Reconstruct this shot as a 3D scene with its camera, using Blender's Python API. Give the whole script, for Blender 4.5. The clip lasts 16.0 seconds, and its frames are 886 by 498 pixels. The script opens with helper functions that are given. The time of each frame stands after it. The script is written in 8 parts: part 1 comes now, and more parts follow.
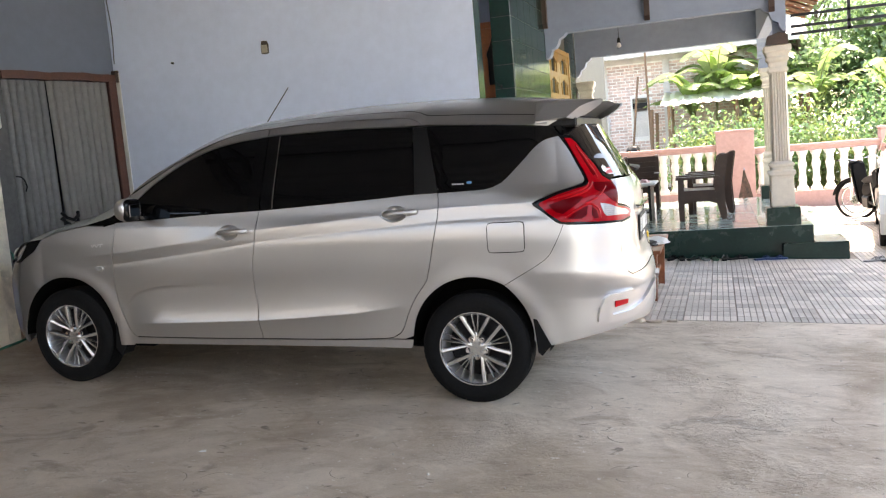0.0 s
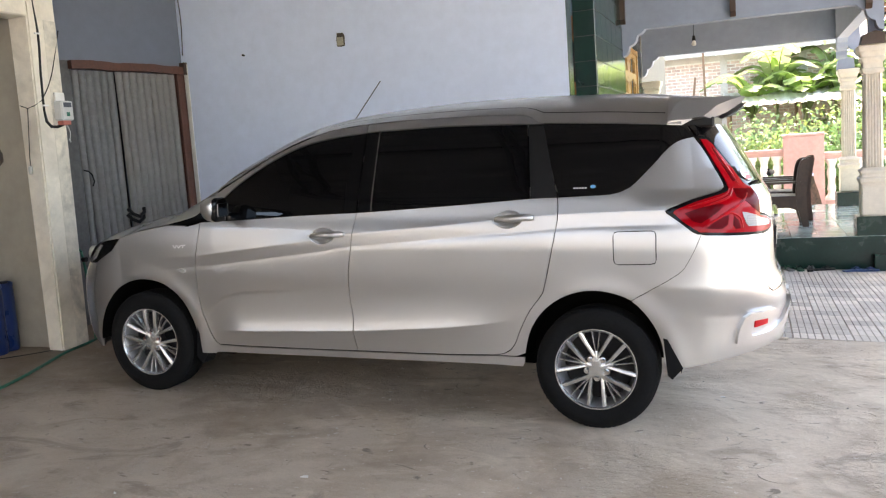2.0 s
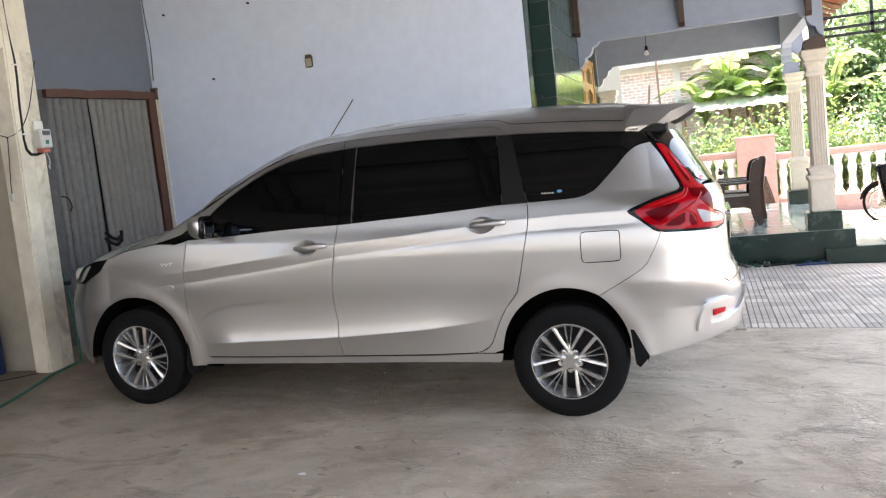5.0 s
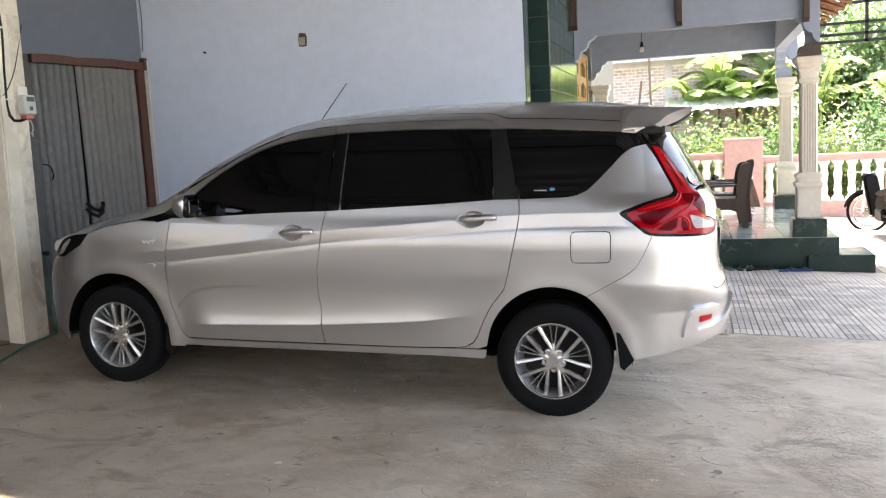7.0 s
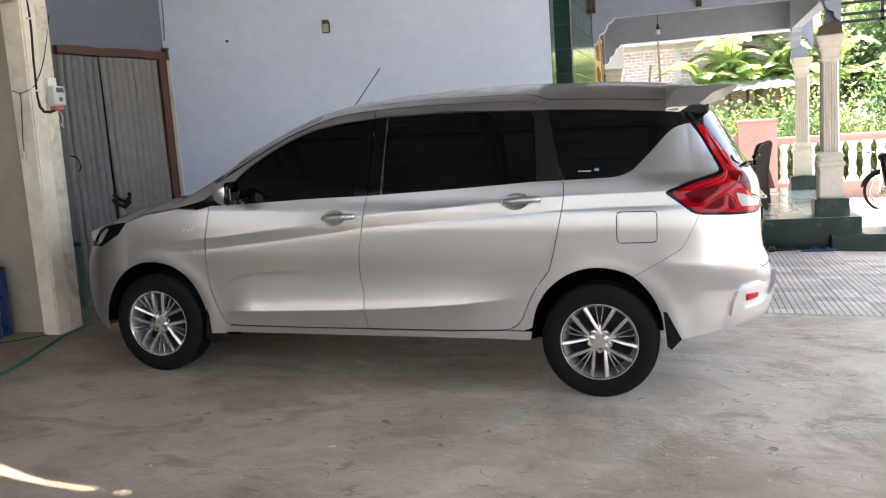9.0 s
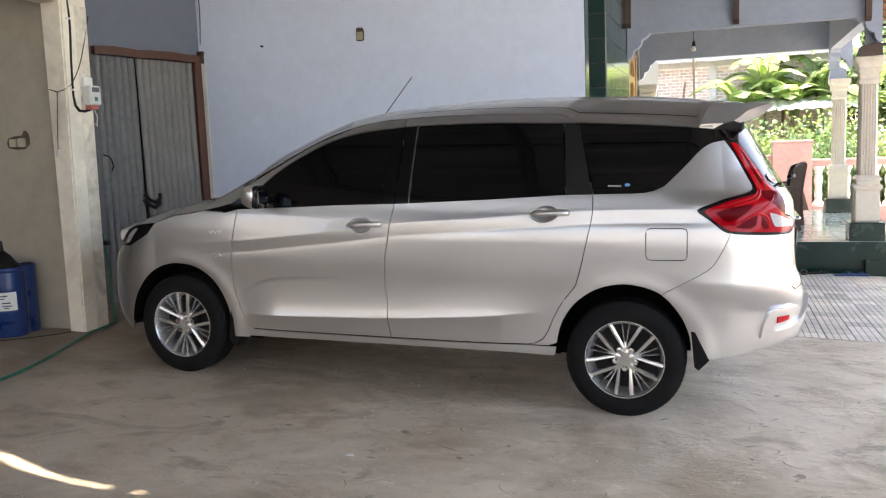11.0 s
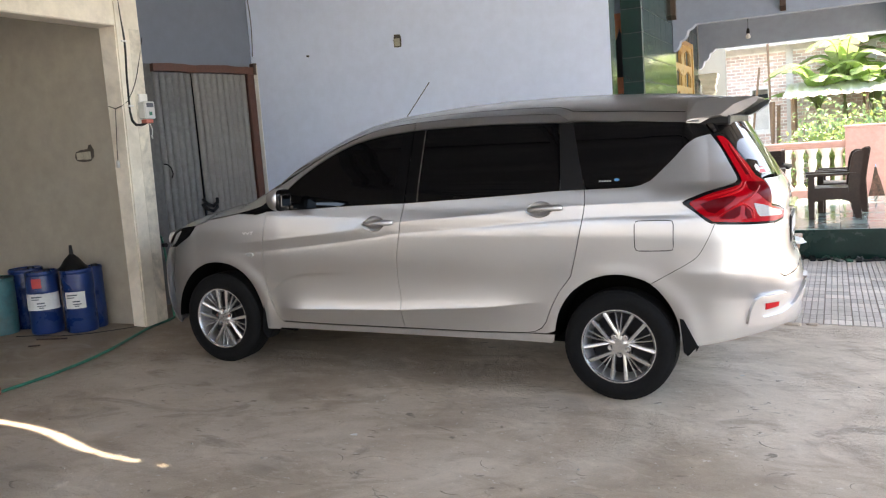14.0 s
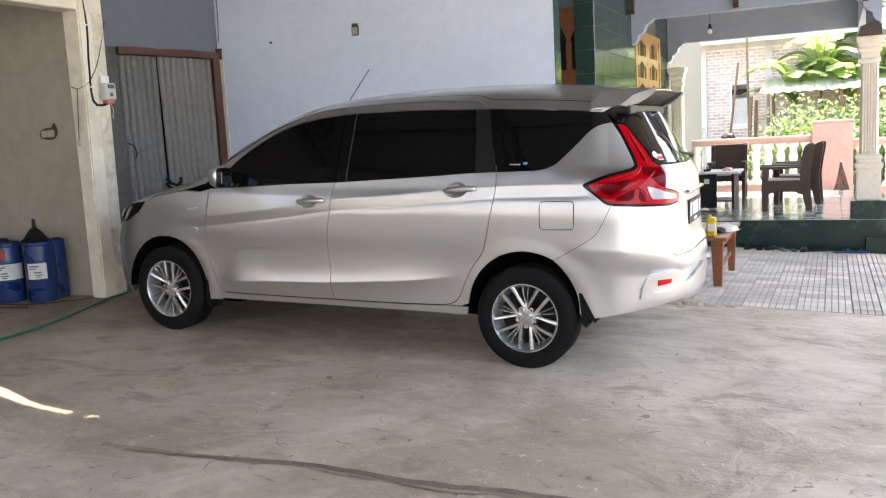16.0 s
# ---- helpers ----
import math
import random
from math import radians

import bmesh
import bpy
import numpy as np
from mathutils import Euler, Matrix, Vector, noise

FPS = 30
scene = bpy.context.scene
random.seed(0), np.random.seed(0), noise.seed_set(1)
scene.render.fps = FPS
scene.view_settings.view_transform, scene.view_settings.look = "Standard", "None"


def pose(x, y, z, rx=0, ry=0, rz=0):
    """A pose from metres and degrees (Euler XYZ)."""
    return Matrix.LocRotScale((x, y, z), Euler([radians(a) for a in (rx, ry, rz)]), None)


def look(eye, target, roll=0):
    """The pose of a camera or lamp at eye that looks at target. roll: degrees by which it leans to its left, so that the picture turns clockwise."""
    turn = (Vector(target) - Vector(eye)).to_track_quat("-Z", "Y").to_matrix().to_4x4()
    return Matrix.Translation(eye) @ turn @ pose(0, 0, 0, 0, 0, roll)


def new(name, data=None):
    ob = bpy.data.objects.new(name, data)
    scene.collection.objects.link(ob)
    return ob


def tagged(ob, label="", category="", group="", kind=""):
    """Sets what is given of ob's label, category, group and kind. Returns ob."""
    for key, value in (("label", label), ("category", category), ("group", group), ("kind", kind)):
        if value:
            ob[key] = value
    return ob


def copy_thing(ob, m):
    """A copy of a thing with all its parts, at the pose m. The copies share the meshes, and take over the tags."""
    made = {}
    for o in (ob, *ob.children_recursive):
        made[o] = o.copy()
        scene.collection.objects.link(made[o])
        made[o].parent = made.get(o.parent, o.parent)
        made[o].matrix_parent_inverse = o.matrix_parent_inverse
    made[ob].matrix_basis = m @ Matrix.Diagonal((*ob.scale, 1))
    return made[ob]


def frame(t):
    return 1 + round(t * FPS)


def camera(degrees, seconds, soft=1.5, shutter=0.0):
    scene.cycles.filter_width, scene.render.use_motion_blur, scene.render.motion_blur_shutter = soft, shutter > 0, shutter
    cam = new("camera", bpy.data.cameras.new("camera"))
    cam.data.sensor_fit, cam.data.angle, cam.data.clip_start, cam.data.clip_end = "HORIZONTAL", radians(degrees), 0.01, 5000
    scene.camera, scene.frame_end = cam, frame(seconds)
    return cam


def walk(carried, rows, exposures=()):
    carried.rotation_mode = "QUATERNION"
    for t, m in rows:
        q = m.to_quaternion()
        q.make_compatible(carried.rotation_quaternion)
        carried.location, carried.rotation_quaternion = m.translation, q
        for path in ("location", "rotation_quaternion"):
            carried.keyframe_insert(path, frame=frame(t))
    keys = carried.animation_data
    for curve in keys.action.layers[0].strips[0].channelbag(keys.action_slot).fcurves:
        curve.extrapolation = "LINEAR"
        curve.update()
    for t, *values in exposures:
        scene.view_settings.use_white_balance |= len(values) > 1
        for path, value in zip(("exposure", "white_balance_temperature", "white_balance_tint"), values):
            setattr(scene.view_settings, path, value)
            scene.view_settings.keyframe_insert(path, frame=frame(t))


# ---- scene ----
cam = camera(55.8, 16.0, soft=1.2)
PATH = [
    (0, (1.314, -4.323, 1.409), (0.681, -2.44, 1.175), -4.9),
    (0.5, (1.179, -4.069, 1.401), (0.503, -2.203, 1.155), -3.5),
    (1, (1.065, -3.944, 1.416), (0.286, -2.122, 1.144), -2.6),
    (1.5, (0.86, -3.984, 1.446), (0.072, -2.165, 1.178), -4.7),
    (2, (0.774, -4.086, 1.444), (0.071, -2.228, 1.214), -4.0),
    (2.5, (0.853, -4.223, 1.432), (0.243, -2.337, 1.163), -3.5),
    (3, (0.844, -4.33, 1.434), (0.23, -2.453, 1.124), -4.2),
    (3.5, (0.765, -4.359, 1.443), (0.117, -2.488, 1.165), -5.6),
    (4, (0.794, -4.376, 1.451), (0.11, -2.515, 1.186), -6.9),
    (4.5, (0.809, -4.355, 1.435), (0.118, -2.494, 1.193), -6.4),
    (5, (0.796, -4.372, 1.435), (0.174, -2.482, 1.232), -6.1),
    (5.2, (0.798, -4.363, 1.426), (0.237, -2.452, 1.244), -6.4),
    (7.3, (0.717, -4.323, 1.483), (0.141, -2.424, 1.233), -2.6),
    (7.5, (0.647, -4.362, 1.456), (0.094, -2.453, 1.225), -2.6),
    (8, (0.546, -4.383, 1.466), (0.035, -2.463, 1.239), -2.9),
    (8.5, (0.528, -4.351, 1.444), (-0.009, -2.442, 1.181), -2.8),
    (9, (0.533, -4.386, 1.461), (-0.057, -2.494, 1.19), -4.0),
    (11.3, (0.527, -4.35, 1.453), (-0.127, -2.475, 1.213), -2.2),
    (11.5, (0.53, -4.36, 1.462), (-0.123, -2.486, 1.213), -2.3),
    (12, (0.554, -4.394, 1.461), (-0.042, -2.505, 1.186), -2.9),
    (12.5, (0.639, -4.397, 1.451), (0.029, -2.511, 1.185), -2.5),
    (13, (0.834, -4.318, 1.442), (0.137, -2.46, 1.192), -3.3),
    (13.5, (0.968, -4.337, 1.444), (0.192, -2.51, 1.206), -5.0),
    (14, (1.093, -4.464, 1.466), (0.243, -2.67, 1.225), -4.2),
    (14.5, (1.316, -4.451, 1.45), (0.39, -2.694, 1.21), -2.9),
    (15, (1.535, -4.404, 1.417), (0.61, -2.648, 1.17), -1.5),
    (15.5, (1.63, -4.498, 1.413), (0.771, -2.711, 1.153), -2.0),
    (16, (1.657, -4.599, 1.403), (0.812, -2.806, 1.137), -3.1),
]
walk(cam, [(t, look(eye, target, roll)) for t, eye, target, roll in PATH], [(0.0, 3.14, 8200, 14.5), (1.0, 3.38, 8200, 14.5), (2.0, 3.41, 8200, 14.5), (5.0, 3.38, 8200, 14.5), (8.0, 3.24, 8200, 14.5), (9.0, 3.3, 8200, 14.5), (12.0, 3.34, 8200, 14.5), (14.5, 3.42, 8200, 14.5), (16.0, 3.44, 8200, 14.5)])

# ---- world, sun, exposure ----
world = bpy.data.worlds.new("sky")
scene.world = world
world.use_nodes = True
wn = world.node_tree.nodes
sky = wn.new("ShaderNodeTexSky")
sky.sky_type, sky.sun_disc = "NISHITA", False
SUN_EL, SUN_AZ = 68.0, 22.0   # degrees; azimuth from +y towards +x
sky.sun_elevation, sky.sun_rotation = radians(SUN_EL), radians(SUN_AZ)
sky.air_density, sky.dust_density = 1.0, 1.5
wn["Background"].inputs["Strength"].default_value = 0.13
world.node_tree.links.new(sky.outputs[0], wn["Background"].inputs["Color"])
sun = new("sun", bpy.data.lights.new("sun", "SUN"))
sun.data.energy, sun.data.angle, sun.data.color = 2.6, radians(0.6), (1.0, 0.97, 0.915)
sd = Vector((math.sin(radians(SUN_AZ)) * math.cos(radians(SUN_EL)), math.cos(radians(SUN_AZ)) * math.cos(radians(SUN_EL)), math.sin(radians(SUN_EL))))
sun.matrix_world = look(sd * 30, (0, 0, 0))


# ---- helpers for building ----
def part(name, bm, material, parent=None, label="", smooth=False):
    me = bpy.data.meshes.new(name)
    bm.normal_update()
    bm.to_mesh(me)
    bm.free()
    for m in (material if isinstance(material, (list, tuple)) else [material]):
        me.materials.append(m)
    if smooth:
        me.shade_smooth()
        me.set_sharp_from_angle(angle=radians(35))
    ob = new(name, me)
    if parent is not None:
        ob.parent = parent
        ob.matrix_parent_inverse = parent.matrix_world.inverted()
    if label:
        ob["label"] = label
    return ob


def thing(name, label, category, at=(0, 0, 0), group="", kind=""):
    ob = new(name)
    ob.location = at
    ob.matrix_world = Matrix.Translation(at)
    ob.empty_display_size = 0.1
    return tagged(ob, label, category, group, kind)


def share(name, me, m, parent, material=None):
    """An object of its own on a mesh that others use too."""
    ob = new(name, me)
    ob.parent = parent
    ob.matrix_parent_inverse = parent.matrix_world.inverted()
    ob.matrix_basis = m
    return ob


def box(bm, x0, x1, y0, y1, z0, z1, bevel=0.0, m=None):
    r = bmesh.ops.create_cube(bm, size=1.0)
    vs = r["verts"]
    for v in vs:
        v.co = Vector((x0 + (v.co.x + 0.5) * (x1 - x0), y0 + (v.co.y + 0.5) * (y1 - y0), z0 + (v.co.z + 0.5) * (z1 - z0)))
    if m is not None:
        for v in vs:
            v.co = m @ v.co
    if bevel:
        es = list({e for v in vs for e in v.link_edges})
        bmesh.ops.bevel(bm, geom=es, offset=bevel, segments=1, affect="EDGES")


def boxes(*specs, bevel=0.0):
    bm = bmesh.new()
    for s in specs:
        box(bm, *s, bevel=bevel)
    return bm


def cyl(bm, p0, p1, r0, r1=None, n=16, caps=True):
    r1 = r0 if r1 is None else r1
    p0, p1 = Vector(p0), Vector(p1)
    q = (p1 - p0).to_track_quat("Z", "Y")
    rings = []
    for p, r in ((p0, r0), (p1, r1)):
        rings.append([bm.verts.new(p + q @ Vector((r * math.cos(a), r * math.sin(a), 0))) for a in (2 * math.pi * i / n for i in range(n))])
    for i in range(n):
        bm.faces.new((rings[0][i], rings[0][(i + 1) % n], rings[1][(i + 1) % n], rings[1][i]))
    if caps:
        bm.faces.new(rings[0][::-1])
        bm.faces.new(rings[1])


def tube(bm, pts, r, n=8):
    """A round bar along points."""
    pts = [Vector(p) for p in pts]
    rings = []
    for i, p in enumerate(pts):
        d = (pts[min(i + 1, len(pts) - 1)] - pts[max(i - 1, 0)]).normalized()
        q = d.to_track_quat("Z", "Y")
        rr = r[i] if isinstance(r, (list, tuple)) else r
        rings.append([bm.verts.new(p + q @ Vector((rr * math.cos(a), rr * math.sin(a), 0))) for a in (2 * math.pi * k / n for k in range(n))])
    for a, b in zip(rings, rings[1:]):
        # match the nearest corner, so that bends don't twist
        k = min(range(n), key=lambda j: (a[0].co - b[j].co).length)
        for i in range(n):
            bm.faces.new((a[i], a[(i + 1) % n], b[(i + 1 + k) % n], b[(i + k) % n]))
    bm.faces.new(rings[0][::-1])
    bm.faces.new(rings[-1])
    bmesh.ops.recalc_face_normals(bm, faces=bm.faces)


def revolve(bm, prof, n=16, m=Matrix(), square=False):
    """Turns (radius, height) pairs round z; square: four flat sides."""
    n = 4 if square else n
    rings = []
    for r, z in prof:
        k = r * (math.sqrt(2) if square else 1)
        rings.append([bm.verts.new(m @ Vector((k * math.cos(a), k * math.sin(a), z))) for a in (2 * math.pi * (i + 0.5) / n for i in range(n))])
    for a, b in zip(rings, rings[1:]):
        for i in range(n):
            bm.faces.new((a[i], a[(i + 1) % n], b[(i + 1) % n], b[i]))
    bm.faces.new(rings[0][::-1])
    bm.faces.new(rings[-1])


def prism(bm, poly, d0, d1, axis="y"):
    """Extrudes a polygon of (a, b) pairs: axis y takes (x, z), axis x takes (y, z), axis z takes (x, y)."""
    def at(a, b, d):
        return {"y": (a, d, b), "x": (d, a, b), "z": (a, b, d)}[axis]
    f = [bm.verts.new(at(a, b, d0)) for a, b in poly]
    g = [bm.verts.new(at(a, b, d1)) for a, b in poly]
    bm.faces.new(f)
    bm.faces.new(g[::-1])
    for i in range(len(poly)):
        j = (i + 1) % len(poly)
        bm.faces.new((f[j], f[i], g[i], g[j]))
    bmesh.ops.recalc_face_normals(bm, faces=bm.faces)


# ---- materials ----
def mk(name, col, rough=0.6, metal=0.0, var=0.15, scale=3.0, fine=45.0, bump=0.1, bscale=None, col2=None, patch=0.5, rand=0.0, coat=0.0, rvar=0.1, trans=0.0, dirt=None, dirt_scale=1.2, dirt_amount=0.5, spec=0.5):
    """A surface with variation at two scales, a second colour in patches, and fine relief."""
    m = bpy.data.materials.new(name)
    m.use_nodes = True
    nt = m.node_tree
    N, L = nt.nodes, nt.links
    b = N["Principled BSDF"]
    tc = N.new("ShaderNodeTexCoord")
    out = tc.outputs["Object"]
    if rand:
        oi = N.new("ShaderNodeObjectInfo")
        va = N.new("ShaderNodeVectorMath")
        va.operation = "ADD"
        sc = N.new("ShaderNodeVectorMath")
        sc.operation = "SCALE"
        sc.inputs[0].default_value = (37.0, 91.0, 53.0)
        L.new(oi.outputs["Random"], sc.inputs["Scale"])
        L.new(out, va.inputs[0])
        L.new(sc.outputs[0], va.inputs[1])
        out = va.outputs[0]

    def nz(s, detail=4, dist=0.0):
        n = N.new("ShaderNodeTexNoise")
        n.inputs["Scale"].default_value, n.inputs["Detail"].default_value, n.inputs["Distortion"].default_value = s, detail, dist
        n.inputs["Roughness"].default_value = 0.62
        L.new(out, n.inputs["Vector"])
        return n.outputs["Fac"]

    def rng(src, a, b_, lo, hi):
        r = N.new("ShaderNodeMapRange")
        r.inputs["From Min"].default_value, r.inputs["From Max"].default_value = a, b_
        r.inputs["To Min"].default_value, r.inputs["To Max"].default_value = lo, hi
        L.new(src, r.inputs["Value"])
        return r.outputs[0]

    def mixc(fac, a, c, blend="MIX"):
        x = N.new("ShaderNodeMix")
        x.data_type, x.blend_type = "RGBA", blend
        for k, v in (("Factor", fac), ("A", a), ("B", c)):
            sock = [s for s in x.inputs if s.name == k and (s.type == "VALUE" if k == "Factor" else s.type == "RGBA")][0]
            if isinstance(v, (int, float)):
                sock.default_value = v
            elif isinstance(v, tuple):
                sock.default_value = (*v, 1.0)
            else:
                L.new(v, sock)
        return [s for s in x.outputs if s.type == "RGBA"][0]

    big, small = nz(scale, 5, 0.4), nz(fine, 3)
    c = mixc(rng(big, 0.42, 0.62, 0, patch), col, col2) if col2 else mixc(0.0, col, col)
    v1 = rng(big, 0.3, 0.7, 1 - var, 1 + var * 0.6)
    v2 = rng(small, 0.3, 0.7, 1 - var * 0.7, 1 + var * 0.5)
    mul = N.new("ShaderNodeMath")
    mul.operation = "MULTIPLY"
    L.new(v1, mul.inputs[0])
    L.new(v2, mul.inputs[1])
    fac = mul.outputs[0]
    if rand:
        m2 = N.new("ShaderNodeMath")
        m2.operation = "MULTIPLY"
        L.new(fac, m2.inputs[0])
        L.new(rng(oi.outputs["Random"], 0, 1, 1 - rand, 1 + rand * 0.6), m2.inputs[1])
        fac = m2.outputs[0]
    cc = N.new("ShaderNodeVectorMath")
    cc.operation = "SCALE"
    L.new(c, cc.inputs[0])
    L.new(fac, cc.inputs["Scale"])
    colour = cc.outputs[0]
    if dirt:
        dn = nz(dirt_scale, 8, 0.8)
        colour = mixc(rng(dn, 0.5, 0.72, 0, dirt_amount), colour, dirt)
    L.new(colour, b.inputs["Base Color"])
    L.new(rng(big, 0.3, 0.7, max(0.02, rough - rvar), min(1, rough + rvar)), b.inputs["Roughness"])
    b.inputs["Metallic"].default_value = metal
    b.inputs["Specular IOR Level"].default_value = spec
    b.inputs["Coat Weight"].default_value = coat
    b.inputs["Coat Roughness"].default_value = 0.04
    if bump:
        bp = N.new("ShaderNodeBump")
        bp.inputs["Strength"].default_value = bump
        bp.inputs["Distance"].default_value = 0.01
        L.new(nz(bscale or fine * 1.7, 5), bp.inputs["Height"])
        L.new(bp.outputs[0], b.inputs["Normal"])
    return m


M = {}
def concrete():
    """Hand-trowelled concrete: broad stains, drawn-out trowel marks, dark spots, pale chips and a rough relief."""
    m = bpy.data.materials.new("worn concrete")
    m.use_nodes = True
    N, L = m.node_tree.nodes, m.node_tree.links
    b = N["Principled BSDF"]
    tc = N.new("ShaderNodeTexCoord")

    def nz(s, detail, dist, stretch=(1, 1, 1), turn=0.0, rough=0.6):
        mp, n = N.new("ShaderNodeMapping"), N.new("ShaderNodeTexNoise")
        mp.inputs["Scale"].default_value, mp.inputs["Rotation"].default_value = stretch, (0, 0, turn)
        n.inputs["Scale"].default_value, n.inputs["Detail"].default_value, n.inputs["Distortion"].default_value, n.inputs["Roughness"].default_value = s, detail, dist, rough
        L.new(tc.outputs["Object"], mp.inputs["Vector"])
        L.new(mp.outputs[0], n.inputs["Vector"])
        return n.outputs["Fac"]

    def rng(src, a, c, lo, hi):
        r = N.new("ShaderNodeMapRange")
        for k, v in (("From Min", a), ("From Max", c), ("To Min", lo), ("To Max", hi)):
            r.inputs[k].default_value = v
        L.new(src, r.inputs["Value"])
        return r.outputs[0]

    def mix(fac, a, c):
        x = N.new("ShaderNodeMix")
        x.data_type = "RGBA"
        L.new(fac, x.inputs[0])
        for k, v in ((6, a), (7, c)):
            if isinstance(v, tuple):
                x.inputs[k].default_value = (*v, 1)
            else:
                L.new(v, x.inputs[k])
        return x.outputs[2]

    broad = nz(0.55, 7, 0.9)
    trowel = nz(2.2, 6, 0.9, (1.0, 1.5, 1.0), 0.3, 0.58)
    spots = nz(7.5, 4, 1.0, (1.0, 1.7, 1.0), -0.2)
    chips = nz(26, 3, 0.4)
    grain = nz(120, 3, 0.0)
    grit = nz(11, 7, 0.3, (1.0, 1.3, 1.0), 0.6, 0.72)
    c = mix(rng(broad, 0.42, 0.58, 0, 1), (0.66, 0.555, 0.445), (0.44, 0.35, 0.262))
    c = mix(rng(trowel, 0.52, 0.68, 0, 0.6), c, (0.34, 0.26, 0.19))
    c = mix(rng(trowel, 0.44, 0.30, 0, 0.6), c, (0.74, 0.63, 0.50))
    c = mix(rng(grit, 0.55, 0.70, 0, 0.4), c, (0.33, 0.26, 0.195))
    c = mix(rng(grit, 0.42, 0.28, 0, 0.35), c, (0.78, 0.67, 0.54))
    c = mix(rng(nz(1.3, 6, 1.4, (1.0, 1.6, 1.0), 0.15, 0.66), 0.60, 0.68, 0, 0.55), c, (0.25, 0.19, 0.14))
    c = mix(rng(spots, 0.64, 0.71, 0, 0.75), c, (0.15, 0.12, 0.09))
    c = mix(rng(chips, 0.66, 0.71, 0, 0.65), c, (0.74, 0.69, 0.62))
    # the shade of the closed bay side, painted as browner concrete with a ragged edge
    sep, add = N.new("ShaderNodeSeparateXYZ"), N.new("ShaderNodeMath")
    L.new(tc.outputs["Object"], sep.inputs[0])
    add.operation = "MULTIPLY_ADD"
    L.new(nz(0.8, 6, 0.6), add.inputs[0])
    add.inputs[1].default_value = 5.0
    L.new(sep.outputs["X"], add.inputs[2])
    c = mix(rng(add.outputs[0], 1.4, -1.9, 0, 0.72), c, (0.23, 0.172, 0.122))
    sc = N.new("ShaderNodeVectorMath")
    sc.operation = "SCALE"
    L.new(c, sc.inputs[0])
    L.new(rng(grain, 0.3, 0.7, 0.93, 1.05), sc.inputs["Scale"])
    L.new(sc.outputs[0], b.inputs["Base Color"])
    L.new(rng(trowel, 0.3, 0.7, 0.55, 0.85), b.inputs["Roughness"])
    # patches where the trowel left ridges
    ridges = nz(19, 6, 1.2, (1.0, 1.8, 1.0), 0.9, 0.65)
    where = rng(nz(1.1, 4, 0.5), 0.47, 0.60, 0.0, 1.0)
    lift = N.new("ShaderNodeMath")
    lift.operation = "MULTIPLY"
    L.new(ridges, lift.inputs[0])
    L.new(where, lift.inputs[1])
    prev = None
    for src, st, ds in ((trowel, 0.3, 0.016), (grit, 0.5, 0.010), (spots, 0.5, 0.006), (lift.outputs[0], 1.0, 0.022), (chips, 0.5, 0.004), (grain, 0.35, 0.0012)):
        bp = N.new("ShaderNodeBump")
        bp.inputs["Strength"].default_value, bp.inputs["Distance"].default_value = st, ds
        L.new(src, bp.inputs["Height"])
        if prev is not None:
            L.new(prev, bp.inputs["Normal"])
        prev = bp.outputs[0]
    L.new(prev, b.inputs["Normal"])
    return m


M["concrete"] = concrete()
M["lavender"] = mk("lavender wall paint", (0.741, 0.818, 0.981), 0.7, var=0.05, scale=0.8, fine=9, bump=0.06, bscale=40)
# Greyer and darker than the lavender of the back wall.
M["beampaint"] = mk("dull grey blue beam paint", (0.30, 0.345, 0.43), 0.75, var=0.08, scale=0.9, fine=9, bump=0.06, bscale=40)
# Wall turned from the light; its shade is put into this darker paint.
M["shadewall"] = mk("grey blue shaded wall paint", (0.16, 0.182, 0.226), 0.75, var=0.07, scale=0.8, fine=9, bump=0.06, bscale=40)
M["beige"] = mk("raw plaster", (0.41, 0.362, 0.295), 0.85, var=0.12, scale=1.1, fine=7, bump=0.12, bscale=50, col2=(0.34, 0.30, 0.235), patch=0.6, dirt=(0.29, 0.25, 0.19), dirt_scale=0.8, dirt_amount=0.35)
# Dark plaster for unseen parts of the bay, to keep reflections dark.
M["baydark"] = mk("darkened unseen plaster", (0.10, 0.09, 0.08), 0.85, var=0.3, scale=1.1, fine=7, bump=0.12)
M["cream"] = mk("cream wall paint", (0.82, 0.745, 0.63), 0.75, var=0.1, scale=1.6, fine=14, bump=0.15, bscale=40, dirt=(0.40, 0.34, 0.26), dirt_scale=2.6, dirt_amount=0.4)
M["colpaint"] = mk("cream column paint", (0.74, 0.665, 0.55), 0.6, var=0.08, scale=3, fine=20, bump=0.1, dirt=(0.45, 0.40, 0.34), dirt_scale=3, dirt_amount=0.35)
M["green"] = mk("dark green tile", (0.005, 0.032, 0.022), 0.12, var=0.2, scale=4, fine=30, bump=0.02, rand=0.12)
M["greenpaint"] = mk("dark green glazed plinth", (0.007, 0.034, 0.025), 0.25, var=0.25, scale=3, fine=25, bump=0.05)
M["grout"] = mk("dark grout", (0.10, 0.11, 0.10), 0.9, var=0.2, bump=0.1)
M["porchtile"] = mk("pale glazed floor tile", (0.36, 0.46, 0.43), 0.06, var=0.08, scale=3, fine=20, bump=0.02, rand=0.1)
M["yardtile"] = mk("cream ribbed tile", (0.70, 0.625, 0.55), 0.55, col2=(0.50, 0.44, 0.385), patch=0.9, var=0.2, scale=2, fine=30, bump=0.15, rand=0.32, dirt=(0.35, 0.32, 0.28), dirt_scale=1.5, dirt_amount=0.4)
